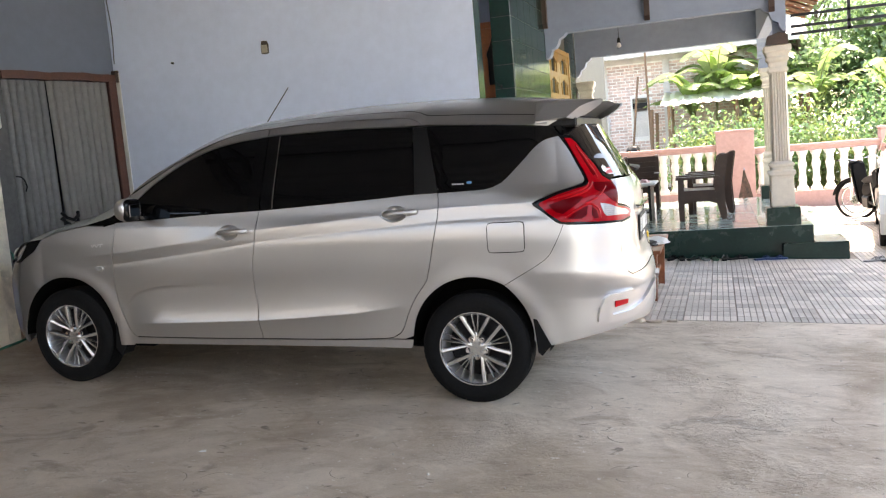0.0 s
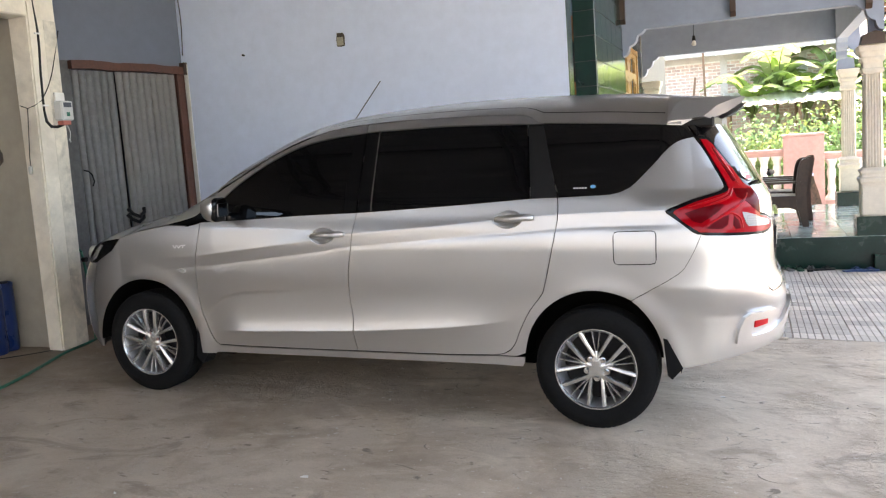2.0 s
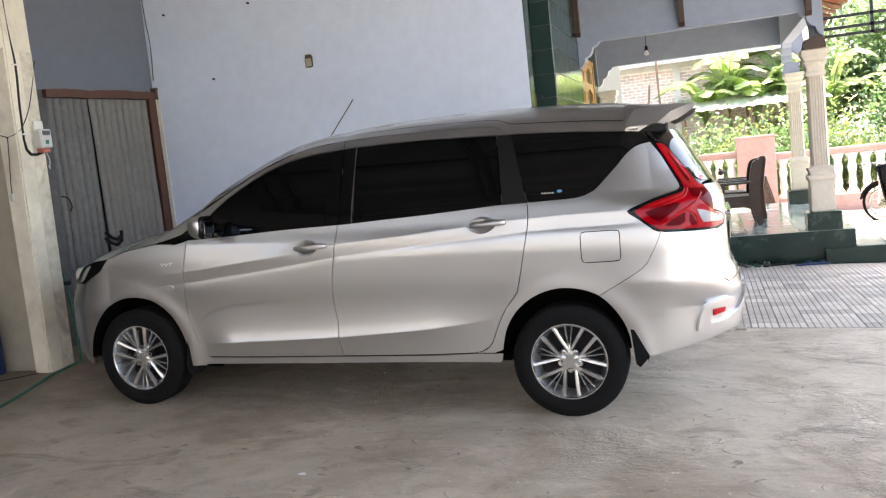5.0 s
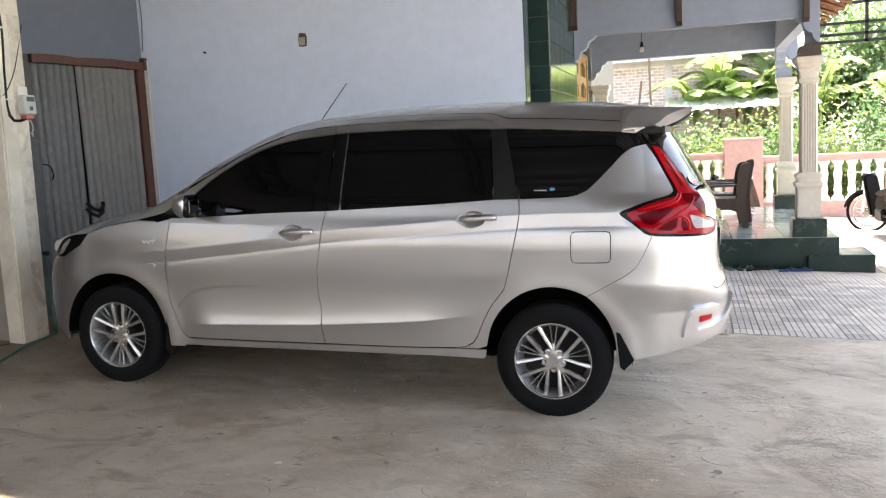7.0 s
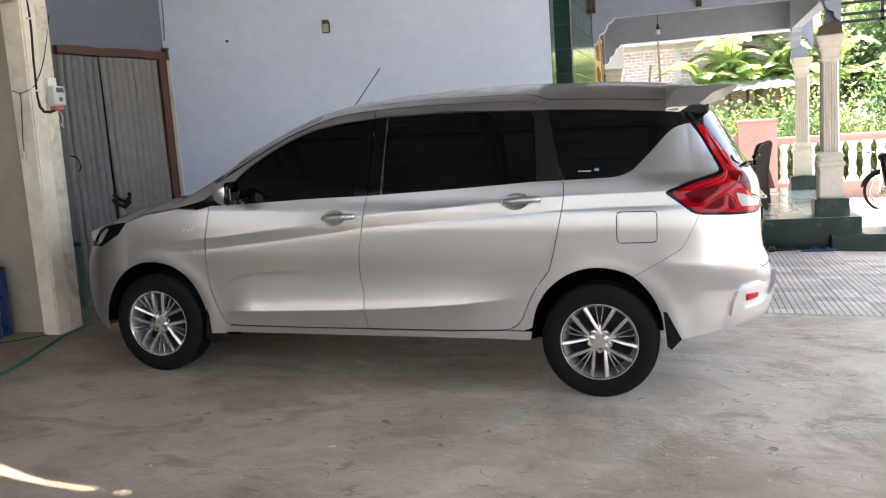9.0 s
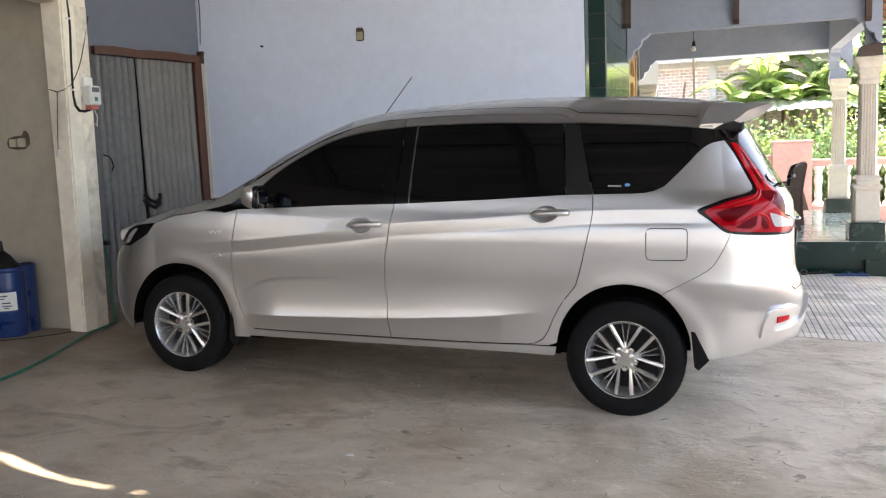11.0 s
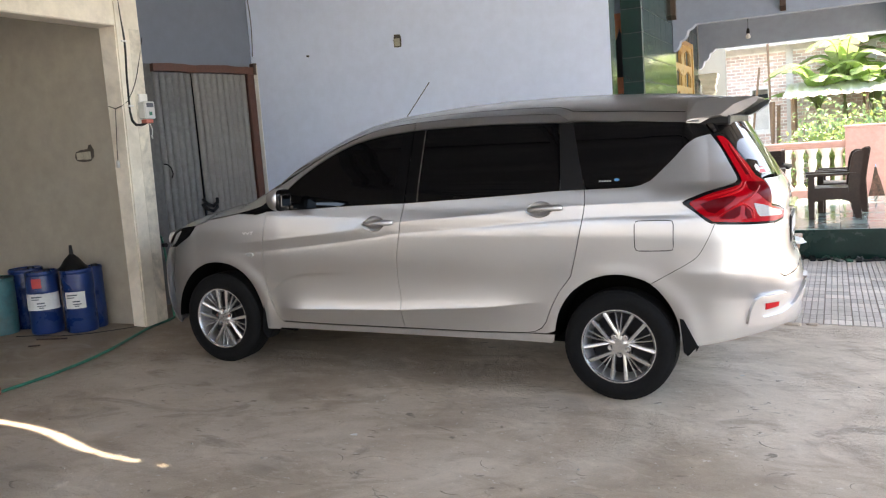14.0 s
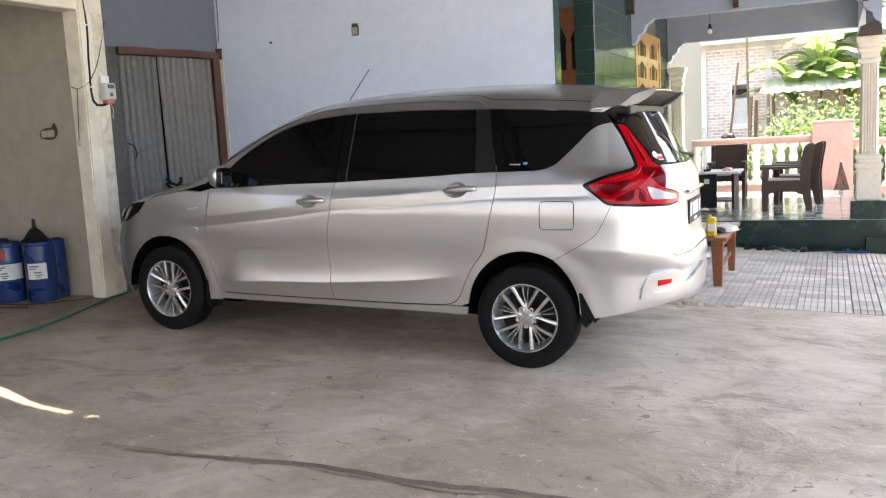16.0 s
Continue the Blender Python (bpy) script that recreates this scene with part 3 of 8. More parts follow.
# ---- columns ----
def column(cx, cy, z0, z1, s):
    """A cream column on a green pedestal: moulded base, fluted shaft, flaring capital; s: half width of the base block."""
    c = thing("column", "cream painted porch column with a fluted shaft on a dark green plinth", "column", (cx, cy, z0), group="porch columns")
    p = 0.19
    part("plinth", boxes((cx - p, cx + p, cy - p, cy + p, z0, z0 + 0.215), bevel=0.008), M["greenpaint"], c, "dark green plinth")
    zb, mv = z0 + 0.215, Matrix.Translation((cx, cy, 0))
    bm = bmesh.new()
    revolve(bm, [(s * 0.92, zb), (s, zb + 0.02), (s * 0.97, zb + 0.34), (s * 1.0, zb + 0.37), (s * 1.12, zb + 0.39), (s * 1.14, zb + 0.43), (s * 0.95, zb + 0.45), (s * 0.95, zb + 0.48), (s * 1.05, zb + 0.495), (s * 1.05, zb + 0.52), (s * 0.8, zb + 0.55)], m=mv, square=True)
    bmesh.ops.bevel(bm, geom=[e for e in bm.edges if abs(e.verts[0].co.z - e.verts[1].co.z) > 0.01], offset=0.012, segments=2, affect="EDGES")
    part("base", bm, M["colpaint"], c)
    zt = z1 - 0.30
    bm = bmesh.new()
    r0 = 0.10
    ring = []
    k = 5   # flutes on each face
    corners = [(-1, -1), (1, -1), (1, 1), (-1, 1)]
    for i in range(4):
        a, b = Vector(corners[i]) * r0, Vector(corners[(i + 1) % 4]) * r0
        inn = Vector((-(b - a).y, (b - a).x)).normalized()
        cut = 0.12
        for j in range(k):
            f0 = cut + (1 - 2 * cut) * j / k
            w = (1 - 2 * cut) / k
            for t, d in ((0.0, 0), (0.28, 0), (0.36, 0.010), (0.64, 0.014), (0.92, 0.010)):
                ring.append(a.lerp(b, f0 + w * t) + inn * d)
        ring.append(a.lerp(b, 1 - cut))
    zs = [zb + 0.53, zt]
    rows = [[bm.verts.new((cx + q.x * sc, cy + q.y * sc, z)) for q in ring] for z, sc in ((zs[0], 1.0), (zs[1], 0.95))]
    n = len(ring)
    for i in range(n):
        bm.faces.new((rows[0][i], rows[0][(i + 1) % n], rows[1][(i + 1) % n], rows[1][i]))
    part("shaft", bm, M["colpaint"], c)
    bm = bmesh.new()
    revolve(bm, [(0.098, zt - 0.02), (0.112, zt), (0.112, zt + 0.03), (0.100, zt + 0.045), (0.102, zt + 0.10), (0.122, zt + 0.125), (0.128, zt + 0.15), (0.120, zt + 0.17), (0.135, zt + 0.21), (0.150, zt + 0.23), (0.152, zt + 0.29), (0.140, zt + 0.30)], m=mv, square=True)
    bmesh.ops.bevel(bm, geom=[e for e in bm.edges if abs(e.verts[0].co.z - e.verts[1].co.z) > 0.005], offset=0.012, segments=2, affect="EDGES")
    part("capital", bm, M["colpaint"], c)
    return c


column(2.03, 6.59, PZ, 2.30, 0.135)
column(2.15, 10.46, PZ, 2.28, 0.135)
column(-0.80, 10.46, PZ, 2.36, 0.135)
# timber packing between capital and beam
for (x, y, z0, z1) in ((2.03, 6.50, 2.30, 2.44), (2.12, 10.45, 2.28, 2.46)):
    pk = thing("packing_block", "dark weathered timber block on top of a column", "block", (x, y, z0))
    bm = bmesh.new()
    prism(bm, [(x - 0.13, z0), (x + 0.12, z0), (x + 0.11, z1 - 0.03), (x + 0.02, z1), (x - 0.11, z1 - 0.04)], y - 0.1, y + 0.1, "y")
    part("timber", bm, M["darkwood"] if y < 8 else M["beampaint"], pk)
tagged(part("beam_post", boxes((1.986, 2.124, 6.464, 6.594, 2.3, 3.88)), M["beampaint"]), "grey-blue post above the porch column", "post", kind="structure")


# ---- balustrade at the end of the yard ----
BY = 13.1


def balustrade():
    b = thing("balustrade", "salmon pink garden wall with white turned balusters and square posts", "balustrade", (1.6, BY + 0.1, -0.25))
    for x0, x1, top in ((1.28, 1.99, 1.32), (4.19, 4.88, 1.17), (-1.75, -1.0, 1.24), (7.3, 8.0, 1.15)):
        part("post", boxes((x0, x1, BY - 0.02, BY + 0.30, -0.5, top - 0.05), (x0 - 0.015, x1 + 0.015, BY - 0.035, BY + 0.315, top - 0.05, top), bevel=0.008), M["pink"], b)
    bm = bmesh.new()
    revolve(bm, [(0.112, 0), (0.112, 0.05), (0.095, 0.075), (0.070, 0.11), (0.062, 0.16), (0.078, 0.20), (0.070, 0.25), (0.060, 0.32), (0.064, 0.40), (0.078, 0.47), (0.082, 0.53), (0.066, 0.59), (0.060, 0.62), (0.074, 0.645), (0.068, 0.67), (0.100, 0.72), (0.113, 0.77)], n=12)
    for f in bm.faces:
        f.smooth = True
    me = bpy.data.meshes.new("baluster")
    bm.to_mesh(me)
    bm.free()
    me.materials.append(M["white"])
    for x0, x1, low, top in ((-6.0, -1.75, 0.12, 1.05), (-1.0, 1.28, 0.12, 1.05), (1.99, 4.19, 0.04, 0.945), (4.88, 7.3, 0.04, 0.945)):
        part("rail", boxes((x0, x1, BY + 0.02, BY + 0.24, top - 0.06, top), (x0, x1, BY + 0.05, BY + 0.21, top - 0.13, top - 0.06), bevel=0.006), M["pink"], b)
        part("base_wall", boxes((x0, x1, BY + 0.03, BY + 0.23, -0.5, low)), M["pink"], b)
        n = int(round((x1 - x0) / 0.232))
        for i in range(n):
            x = x0 + (i + 0.5) * (x1 - x0) / n
            share("baluster", me, Matrix.Translation((x, BY + 0.13, low)) @ Matrix.Diagonal((1, 1, (top - 0.13 - low) / 0.77, 1)), b)
    return b


balustrade()


# ---- the silver van: its outer surface ----
# Car frame: x towards the tail with the rear axle at 0 and the front axle at -2.74, y across with the middle at 0, z up from its tyres.
X0R, X0F, QK = 0.28, -2.95, 0.85
CAR_TILT = radians(2.136)


def lerp_table(tab, v):
    """Smooth interpolation through (key, value) pairs."""
    if v <= tab[0][0]:
        return tab[0][1]
    if v >= tab[-1][0]:
        return tab[-1][1]
    for i in range(len(tab) - 1):
        a, b = tab[i], tab[i + 1]
        if v <= b[0]:
            h = b[0] - a[0]
            d = (b[1] - a[1]) / h
            p = tab[i - 1] if i > 0 else None
            n = tab[i + 2] if i + 2 < len(tab) else None
            d0 = (a[1] - p[1]) / (a[0] - p[0]) if p else d
            d1 = (n[1] - b[1]) / (n[0] - b[0]) if n else d
            m0 = 0.0 if d0 * d <= 0 else 2 * d0 * d / (d0 + d)
            m1 = 0.0 if d1 * d <= 0 else 2 * d1 * d / (d1 + d)
            u = (v - a[0]) / h
            return (a[1] * (1 + 2 * u) * (1 - u) ** 2 + m0 * h * u * (1 - u) ** 2 + b[1] * u * u * (3 - 2 * u) + m1 * h * u * u * (u - 1))
    return tab[-1][1]


TAIL = [(0.18, 0.70), (0.25, 0.80), (0.33, 0.865), (0.45, 0.897), (0.60, 0.897), (0.69, 0.874), (0.76, 0.845), (0.85, 0.832), (1.0, 0.824), (1.12, 0.81), (1.2, 0.765), (1.35, 0.675), (1.5, 0.58), (1.60, 0.51), (1.68, 0.46)]
ROUND = [(0.6, 2.6), (0.75, 3.2), (1.12, 3.2), (1.3, 2.7)]
NOSE = [(0.18, -3.38), (0.25, -3.48), (0.35, -3.55), (0.5, -3.575), (0.62, -3.565), (0.72, -3.53), (0.82, -3.45), (0.9, -3.36), (1.0, -3.2), (1.1, -3.1), (1.7, -3.05)]
# half width against height, on the doors
WIDE = [(0.15, 0.775), (0.19, 0.80), (0.225, 0.820), (0.26, 0.826), (0.34, 0.827), (0.45, 0.825), (0.62, 0.827), (0.78, 0.833), (0.90, 0.832), (1.0, 0.820), (1.07, 0.803), (1.13, 0.790), (1.17, 0.779), (1.24, 0.750), (1.35, 0.702), (1.48, 0.645), (1.56, 0.605), (1.61, 0.57), (1.64, 0.54), (1.70, 0.45)]
# two pressed lines that climb towards the tail
LOW_LINE = [(-2.3, 0.402), (-1.91, 0.42), (-1.385, 0.444), (-0.995, 0.473), (-0.656, 0.507), (-0.393, 0.549)]
MID_LINE = [(-2.373, 0.38), (-2.342, 0.461), (-2.282, 0.539), (-2.19, 0.608), (-2.022, 0.644), (-1.805, 0.657), (-1.546, 0.675)]
HIGH_LINE = [(-2.6, 0.83), (-2.335, 0.855), (-1.973, 0.898), (-1.594, 0.948), (-1.341, 0.984), (-0.956, 1.018), (-0.524, 1.06), (-0.193, 1.086), (0.065, 1.098), (0.316, 1.105)]


def fade(v, a, b):
    u = min(max((v - a) / (b - a), 0.0), 1.0)
    return u * u * (3 - 2 * u)


def half_width(x, z):
    w = lerp_table(WIDE, z)
    if z < 1.25:
        d = z - lerp_table(LOW_LINE, x)
        a = 0.025 * fade(x, -2.32, -2.05) * (1 - fade(x, -0.85, -0.36))
        w += a * (math.exp(-d / 0.075) if d > 0 else math.exp(d / 0.11)) if a else 0.0
        d = z - lerp_table(MID_LINE, x)
        if -0.3 < d < 0:
            w -= 0.0035 * (1 - math.exp(d / 0.007)) * math.exp(d / 0.08) * fade(x, -2.36, -2.33) * (1 - fade(x, -2.0, -1.55))
        d = z - lerp_table(HIGH_LINE, x)
        a = fade(x, -2.75, -2.3) * (1 - fade(x, 0.28, 0.45))
        # a fold at handle height, a shallow channel under it, then a second fold from which the door swells out again
        if a:
            if d > 0:
                w += a * 0.0055 * math.exp(-d / 0.04)
            elif d > -0.07:
                w += a * (0.0055 + 0.0786 * d)
            else:
                e = -d - 0.07
                w += a * 0.005 * (1 - math.exp(-e / 0.035)) * math.exp(-e / 0.3)
        d = z - 0.728
        w += 0.009 * (math.exp(-d / 0.045) if d > 0 else math.exp(d / 0.3)) * fade(x, 0.2, 0.42) + 0.0015 * math.exp(-((z - 0.585) / 0.03) ** 2) * fade(x, 0.3, 0.45)
    if x > 0.1 and z > 1.1:
        # the panel under the rear corner glass turns towards the tail
        w -= 0.13 * fade(z, 1.12, 1.21) * (x - 0.1) ** 2 / (x + 0.06)
    front = max(0.0, -2.2 - x)
    for wx in (0.0, -2.74):
        d = math.hypot(x - wx, z - 0.31)
        w += 0.007 * math.exp(-((d - 0.395) / 0.055) ** 2) * (1.0 if z < 0.9 else 0.0)
    return w - 0.045 * front * front - 0.012 * max(0.0, x + 0.2)


def skin(q, z):
    """The outer surface on the driver's near side: q runs along the flank, round the tail and round the nose."""
    if q < X0F:
        psi, x0, a = (X0F - q) / QK, X0F, X0F - lerp_table(NOSE, z)
        w, n, s = half_width(X0F, z), 2.5, -1
    elif q > X0R:
        psi, x0, a = (q - X0R) / QK, X0R, lerp_table(TAIL, z) - X0R
        w, n, s = half_width(X0R + min(q - X0R, 0.2), z), lerp_table(ROUND, z), 1
    else:
        return (q, -half_width(q, z), z)
    psi = min(psi, math.pi / 2)
    sp, cp = math.sin(psi), max(math.cos(psi), 0.0)
    r = ((sp / a) ** n + (cp / w) ** n) ** (-1 / n)
    return (x0 + s * r * sp, -r * cp, z)


from mathutils.geometry import delaunay_2d_cdt


def spline(*pts, step=0.03):
    """A smooth line through points, sampled evenly."""
    p = [Vector(q) for q in pts]
    if len(p) == 2:
        return p
    out = []
    for i in range(len(p) - 1):
        a, b = p[i], p[i + 1]
        m0 = (b - (p[i - 1] if i else a)) * (0.5 if i else 1.0)
        m1 = ((p[i + 2] if i + 2 < len(p) else b) - a) * (0.5 if i + 2 < len(p) else 1.0)
        n = max(1, int((b - a).length / step))
        for k in range(n):
            u = k / n
            out.append(a * ((1 + 2 * u) * (1 - u) ** 2) + m0 * (u * (1 - u) ** 2) + b * (u * u * (3 - 2 * u)) + m1 * (u * u * (u - 1)))
    out.append(p[-1])
    return out


def ring(*lines):
    """Joins lines end to end into one closed outline."""
    out = []
    for l in lines:
        for q in l:
            q = Vector(q)
            if not out or (q - out[-1]).length > 0.004:
                out.append(q)
    if (out[0] - out[-1]).length < 0.004:
        out.pop()
    return out


def inside(poly, p):
    c = False
    j = len(poly) - 1
    for i in range(len(poly)):
        a, b = poly[i], poly[j]
        if (a.y > p.y) != (b.y > p.y) and p.x < (b.x - a.x) * (p.y - a.y) / (b.y - a.y) + a.x:
            c = not c
        j = i
    return c


def shrink(poly, gap):
    area = sum(poly[i - 1].x * poly[i].y - poly[i].x * poly[i - 1].y for i in range(len(poly)))
    s = 1 if area > 0 else -1
    out = []
    n = len(poly)
    for i in range(n):
        d0, d1 = (poly[i] - poly[i - 1]).normalized(), (poly[(i + 1) % n] - poly[i]).normalized()
        n0, n1 = Vector((-d0.y, d0.x)) * s, Vector((-d1.y, d1.x)) * s
        b = n0 + n1
        b = b.normalized() if b.length > 0.05 else n0
        out.append(poly[i] + b * gap / max(0.45, b.dot(n0)))
    return out


def skin_normal(q, z):
    e = 0.002
    du = Vector(skin(q + e, z)) - Vector(skin(q - e, z))
    dv = Vector(skin(q, z + e)) - Vector(skin(q, z - e))
    return du.cross(dv).normalized()


CAR = thing("van", "silver seven-seat family van with dark tinted windows parked on the concrete", "car", (0, 0, 0))


def mesh_from(name, verts, faces, normals, mats, parent, label="", face_mats=None, flip=False):
    me = bpy.data.meshes.new(name)
    me.from_pydata(verts, [], faces)
    for m in mats:
        me.materials.append(m)
    if face_mats:
        me.polygons.foreach_set("material_index", face_mats)
    me.shade_smooth()
    if normals:
        me.normals_split_custom_set_from_vertices(normals)
    ob = new(name, me)
    ob.parent = parent
    if label:
        ob["label"] = label
    return ob


def panel(name, poly, material, parent=None, gap=0.0022, off=0.0, res=0.024, lip=0.012, side=-1, label="", both=False, creased=False, holes=()):
    """A piece of the outer skin inside an outline given in skin coordinates, with turned-in rims. side 1 mirrors it to the other flank; both: one mesh over both flanks."""
    poly = shrink(poly, gap) if gap else list(poly)
    res = 0.013 if creased else res
    dense = []
    n = len(poly)
    for i in range(n):
        a, b = poly[i], poly[(i + 1) % n]
        k = max(1, int(math.ceil((b - a).length / res)))
        dense += [a.lerp(b, j / k) for j in range(k)]
    nb = len(dense)
    pts = list(dense)
    x0, x1 = min(p.x for p in poly), max(p.x for p in poly)
    y0, y1 = min(p.y for p in poly), max(p.y for p in poly)
    nx, ny = int((x1 - x0) / res) + 1, int((y1 - y0) / res) + 1
    cell = {}
    for p in dense:
        cell.setdefault((int(p.x / res), int(p.y / res)), []).append(p)
    for i in range(nx + 1):
        for j in range(ny + 1):
            p = Vector((x0 + (i + 0.5 * (j % 2)) * res, y0 + j * res))
            if not inside(poly, p):
                continue
            ci, cj = int(p.x / res), int(p.y / res)
            if any((p - d).length < 0.55 * res for a in (-1, 0, 1) for b in (-1, 0, 1) for d in cell.get((ci + a, cj + b), ())):
                continue
            pts.append(p)
    edges = [(i, (i + 1) % nb) for i in range(nb)]
    if creased:
        # rows of points along the pressed lines, so that the folds run true
        rows = []
        for tab in (LOW_LINE, HIGH_LINE, [(x, z - 0.07) for x, z in HIGH_LINE], MID_LINE[2:]):
            for d in (-0.006, 0.0, 0.006):
                last = None
                k0, k1 = max(x0, tab[0][0]), min(x1, tab[-1][0])
                for i in range(max(0, int((k1 - k0) / res)) + 1):
                    x = k0 + i * res
                    p = Vector((x, lerp_table(tab, x) + d))
                    if x > k1 or not inside(poly, p) or any((p - q).length < 0.35 * res for a in (-1, 0, 1) for b in (-1, 0, 1) for q in cell.get((int(p.x / res) + a, int(p.y / res) + b), ())):
                        last = None
                        continue
                    rows.append((p, last is not None))
                    last = p
        near = {}
        for p, _ in rows:
            near.setdefault((int(p.x / res), int(p.y / res)), []).append(p)
        pts = pts[:nb] + [p for p in pts[nb:] if not any((p - q).length < 0.6 * res for a in (-1, 0, 1) for b in (-1, 0, 1) for q in near.get((int(p.x / res) + a, int(p.y / res) + b), ()))]
        for p, joined in rows:
            pts.append(p)
            if joined:
                edges.append((len(pts) - 2, len(pts) - 1))
    for hole_line in holes:
        k0 = len(pts)
        pts += hole_line
        edges += [(k0 + i, k0 + (i + 1) % len(hole_line)) for i in range(len(hole_line))]
    vo, _, fo, _, _, _ = delaunay_2d_cdt(pts, edges, [], 0, 1e-6)
    # keep what lies inside the outline
    fo = [f for f in fo if inside(poly, (vo[f[0]] + vo[f[1]] + vo[f[2]]) / 3)]
    for hole_line in holes:
        fo = [f for f in fo if not inside(hole_line, (vo[f[0]] + vo[f[1]] + vo[f[2]]) / 3)]
    verts, norms, faces = [], [], []
    for sd in ((-1, 1) if both else (side,)):
        base = len(verts)
        for p in vo:
            a, nn = Vector(skin(p.x, p.y)), skin_normal(p.x, p.y)
            a = a + nn * off
            if sd > 0:
                a.y, nn.y = -a.y, -nn.y
            verts.append(a)
            norms.append(nn)
        for f in fo:
            t = [base + k for k in f]
            w = (verts[t[1]] - verts[t[0]]).cross(verts[t[2]] - verts[t[0]])
            if w.dot(norms[t[0]]) < 0:
                t.reverse()
            faces.append(t)
        if lip:
            # edges used once are the rim
            cnt = {}
            for f in fo:
                for k in range(len(f)):
                    e = (f[k], f[(k + 1) % len(f)])
                    key = (min(e), max(e))
                    cnt[key] = None if key in cnt else e
            for key, e in cnt.items():
                if e is None:
                    continue
                ia, ib = base + e[0], base + e[1]
                out = (verts[ib] - verts[ia]).cross(norms[ia]).normalized()
                k0 = len(verts)
                for ii in (ia, ib):
                    verts.append(verts[ii].copy())
                    norms.append(out)
                for ii in (ib, ia):
                    verts.append(verts[ii] - norms[ii] * lip)
                    norms.append(out)
                t = [k0, k0 + 1, k0 + 2, k0 + 3]
                mid = (verts[t[1]] - verts[t[0]]).cross(verts[t[2]] - verts[t[0]])
                faces.append(t if mid.dot(out) > 0 else t[::-1])
    return mesh_from(name, [tuple(v) for v in verts], faces, [tuple(v) for v in norms], [material], parent or CAR, label)


# ---- paints and glass of the van ----
def paint(name, col, metal, rough, flake=0.0):
    m = bpy.data.materials.new(name)
    m.use_nodes = True
    N, L = m.node_tree.nodes, m.node_tree.links
    b = N["Principled BSDF"]
    b.inputs["Base Color"].default_value = (*col, 1)
    b.inputs["Metallic"].default_value, b.inputs["Roughness"].default_value = metal, rough
    b.inputs["Coat Weight"].default_value, b.inputs["Coat Roughness"].default_value = 1.0, 0.02
    b.inputs["Coat IOR"].default_value = 1.5
    tc, nz = N.new("ShaderNodeTexCoord"), N.new("ShaderNodeTexNoise")
    nz.inputs["Scale"].default_value, nz.inputs["Detail"].default_value = 2.5, 6
    L.new(tc.outputs["Object"], nz.inputs["Vector"])
    r = N.new("ShaderNodeMapRange")
    r.inputs["From Min"].default_value, r.inputs["From Max"].default_value = 0.35, 0.7
    r.inputs["To Min"].default_value, r.inputs["To Max"].default_value = rough - 0.015, rough + 0.04
    L.new(nz.outputs["Fac"], r.inputs["Value"])
    L.new(r.outputs[0], b.inputs["Roughness"])
    return m


def glossy(name, col, rough=0.05, metal=0.0, trans=0.0, coat=0.0, spec=0.5, ior=1.5):
    m = bpy.data.materials.new(name)
    m.use_nodes = True
    b = m.node_tree.nodes["Principled BSDF"]
    b.inputs["Base Color"].default_value = (*col, 1)
    b.inputs["Roughness"].default_value, b.inputs["Metallic"].default_value = rough, metal
    b.inputs["Transmission Weight"].default_value, b.inputs["Coat Weight"].default_value = trans, coat
    b.inputs["Specular IOR Level"].default_value, b.inputs["IOR"].default_value = spec, ior
    return m


M["silver"] = paint("silver metallic paint", (0.55, 0.548, 0.545), 0.95, 0.36)
M["tint"] = glossy("dark tinted glass", (0.003, 0.003, 0.0035), 0.012, spec=0.42)
M["gloss_black"] = glossy("gloss black trim", (0.005, 0.005, 0.0055), 0.12, spec=0.2)
M["rubber"] = mk("tyre rubber", (0.010, 0.010, 0.0105), 0.8, spec=0.12, var=0.2, scale=8, fine=60, bump=0.15)
M["alloy"] = mk("silver painted alloy", (0.62, 0.62, 0.615), 0.24, metal=0.85, rvar=0.02, var=0.06, scale=10, fine=80, bump=0.02)
M["alloydark"] = mk("dark alloy recess", (0.022, 0.022, 0.025), 0.45, metal=0.6, var=0.1, bump=0.02)
# Same alloy as the rim, darkened for the shade behind the spokes.
M["alloymid"] = mk("shaded alloy barrel", (0.30, 0.30, 0.305), 0.4, metal=0.5, var=0.1, bump=0.02)
M["chrome"] = glossy("chrome", (0.75, 0.75, 0.76), 0.08, metal=1.0)
M["lamp_red"] = glossy("red lamp plastic", (0.36, 0.002, 0.007), 0.06, spec=0.2)
M["lamp_deep"] = glossy("deep red lamp plastic", (0.115, 0.001, 0.003), 0.10, spec=0.05)
M["lamp_bright"] = glossy("bright red light guide", (0.52, 0.008, 0.014), 0.3, spec=0.2)
M["lamp_clear"] = glossy("clear lamp plastic", (0.40, 0.39, 0.40), 0.2, metal=0.2, coat=0.6)
M["ink_grey"] = glossy("grey lens ribs", (0.22, 0.22, 0.23), 0.3)
M["lamp_amber"] = glossy("amber lamp plastic", (0.42, 0.41, 0.39), 0.12, coat=1.0)
M["underbody"] = mk("black underbody", (0.006, 0.006, 0.006), 0.95, spec=0.05, var=0.2, bump=0.1)

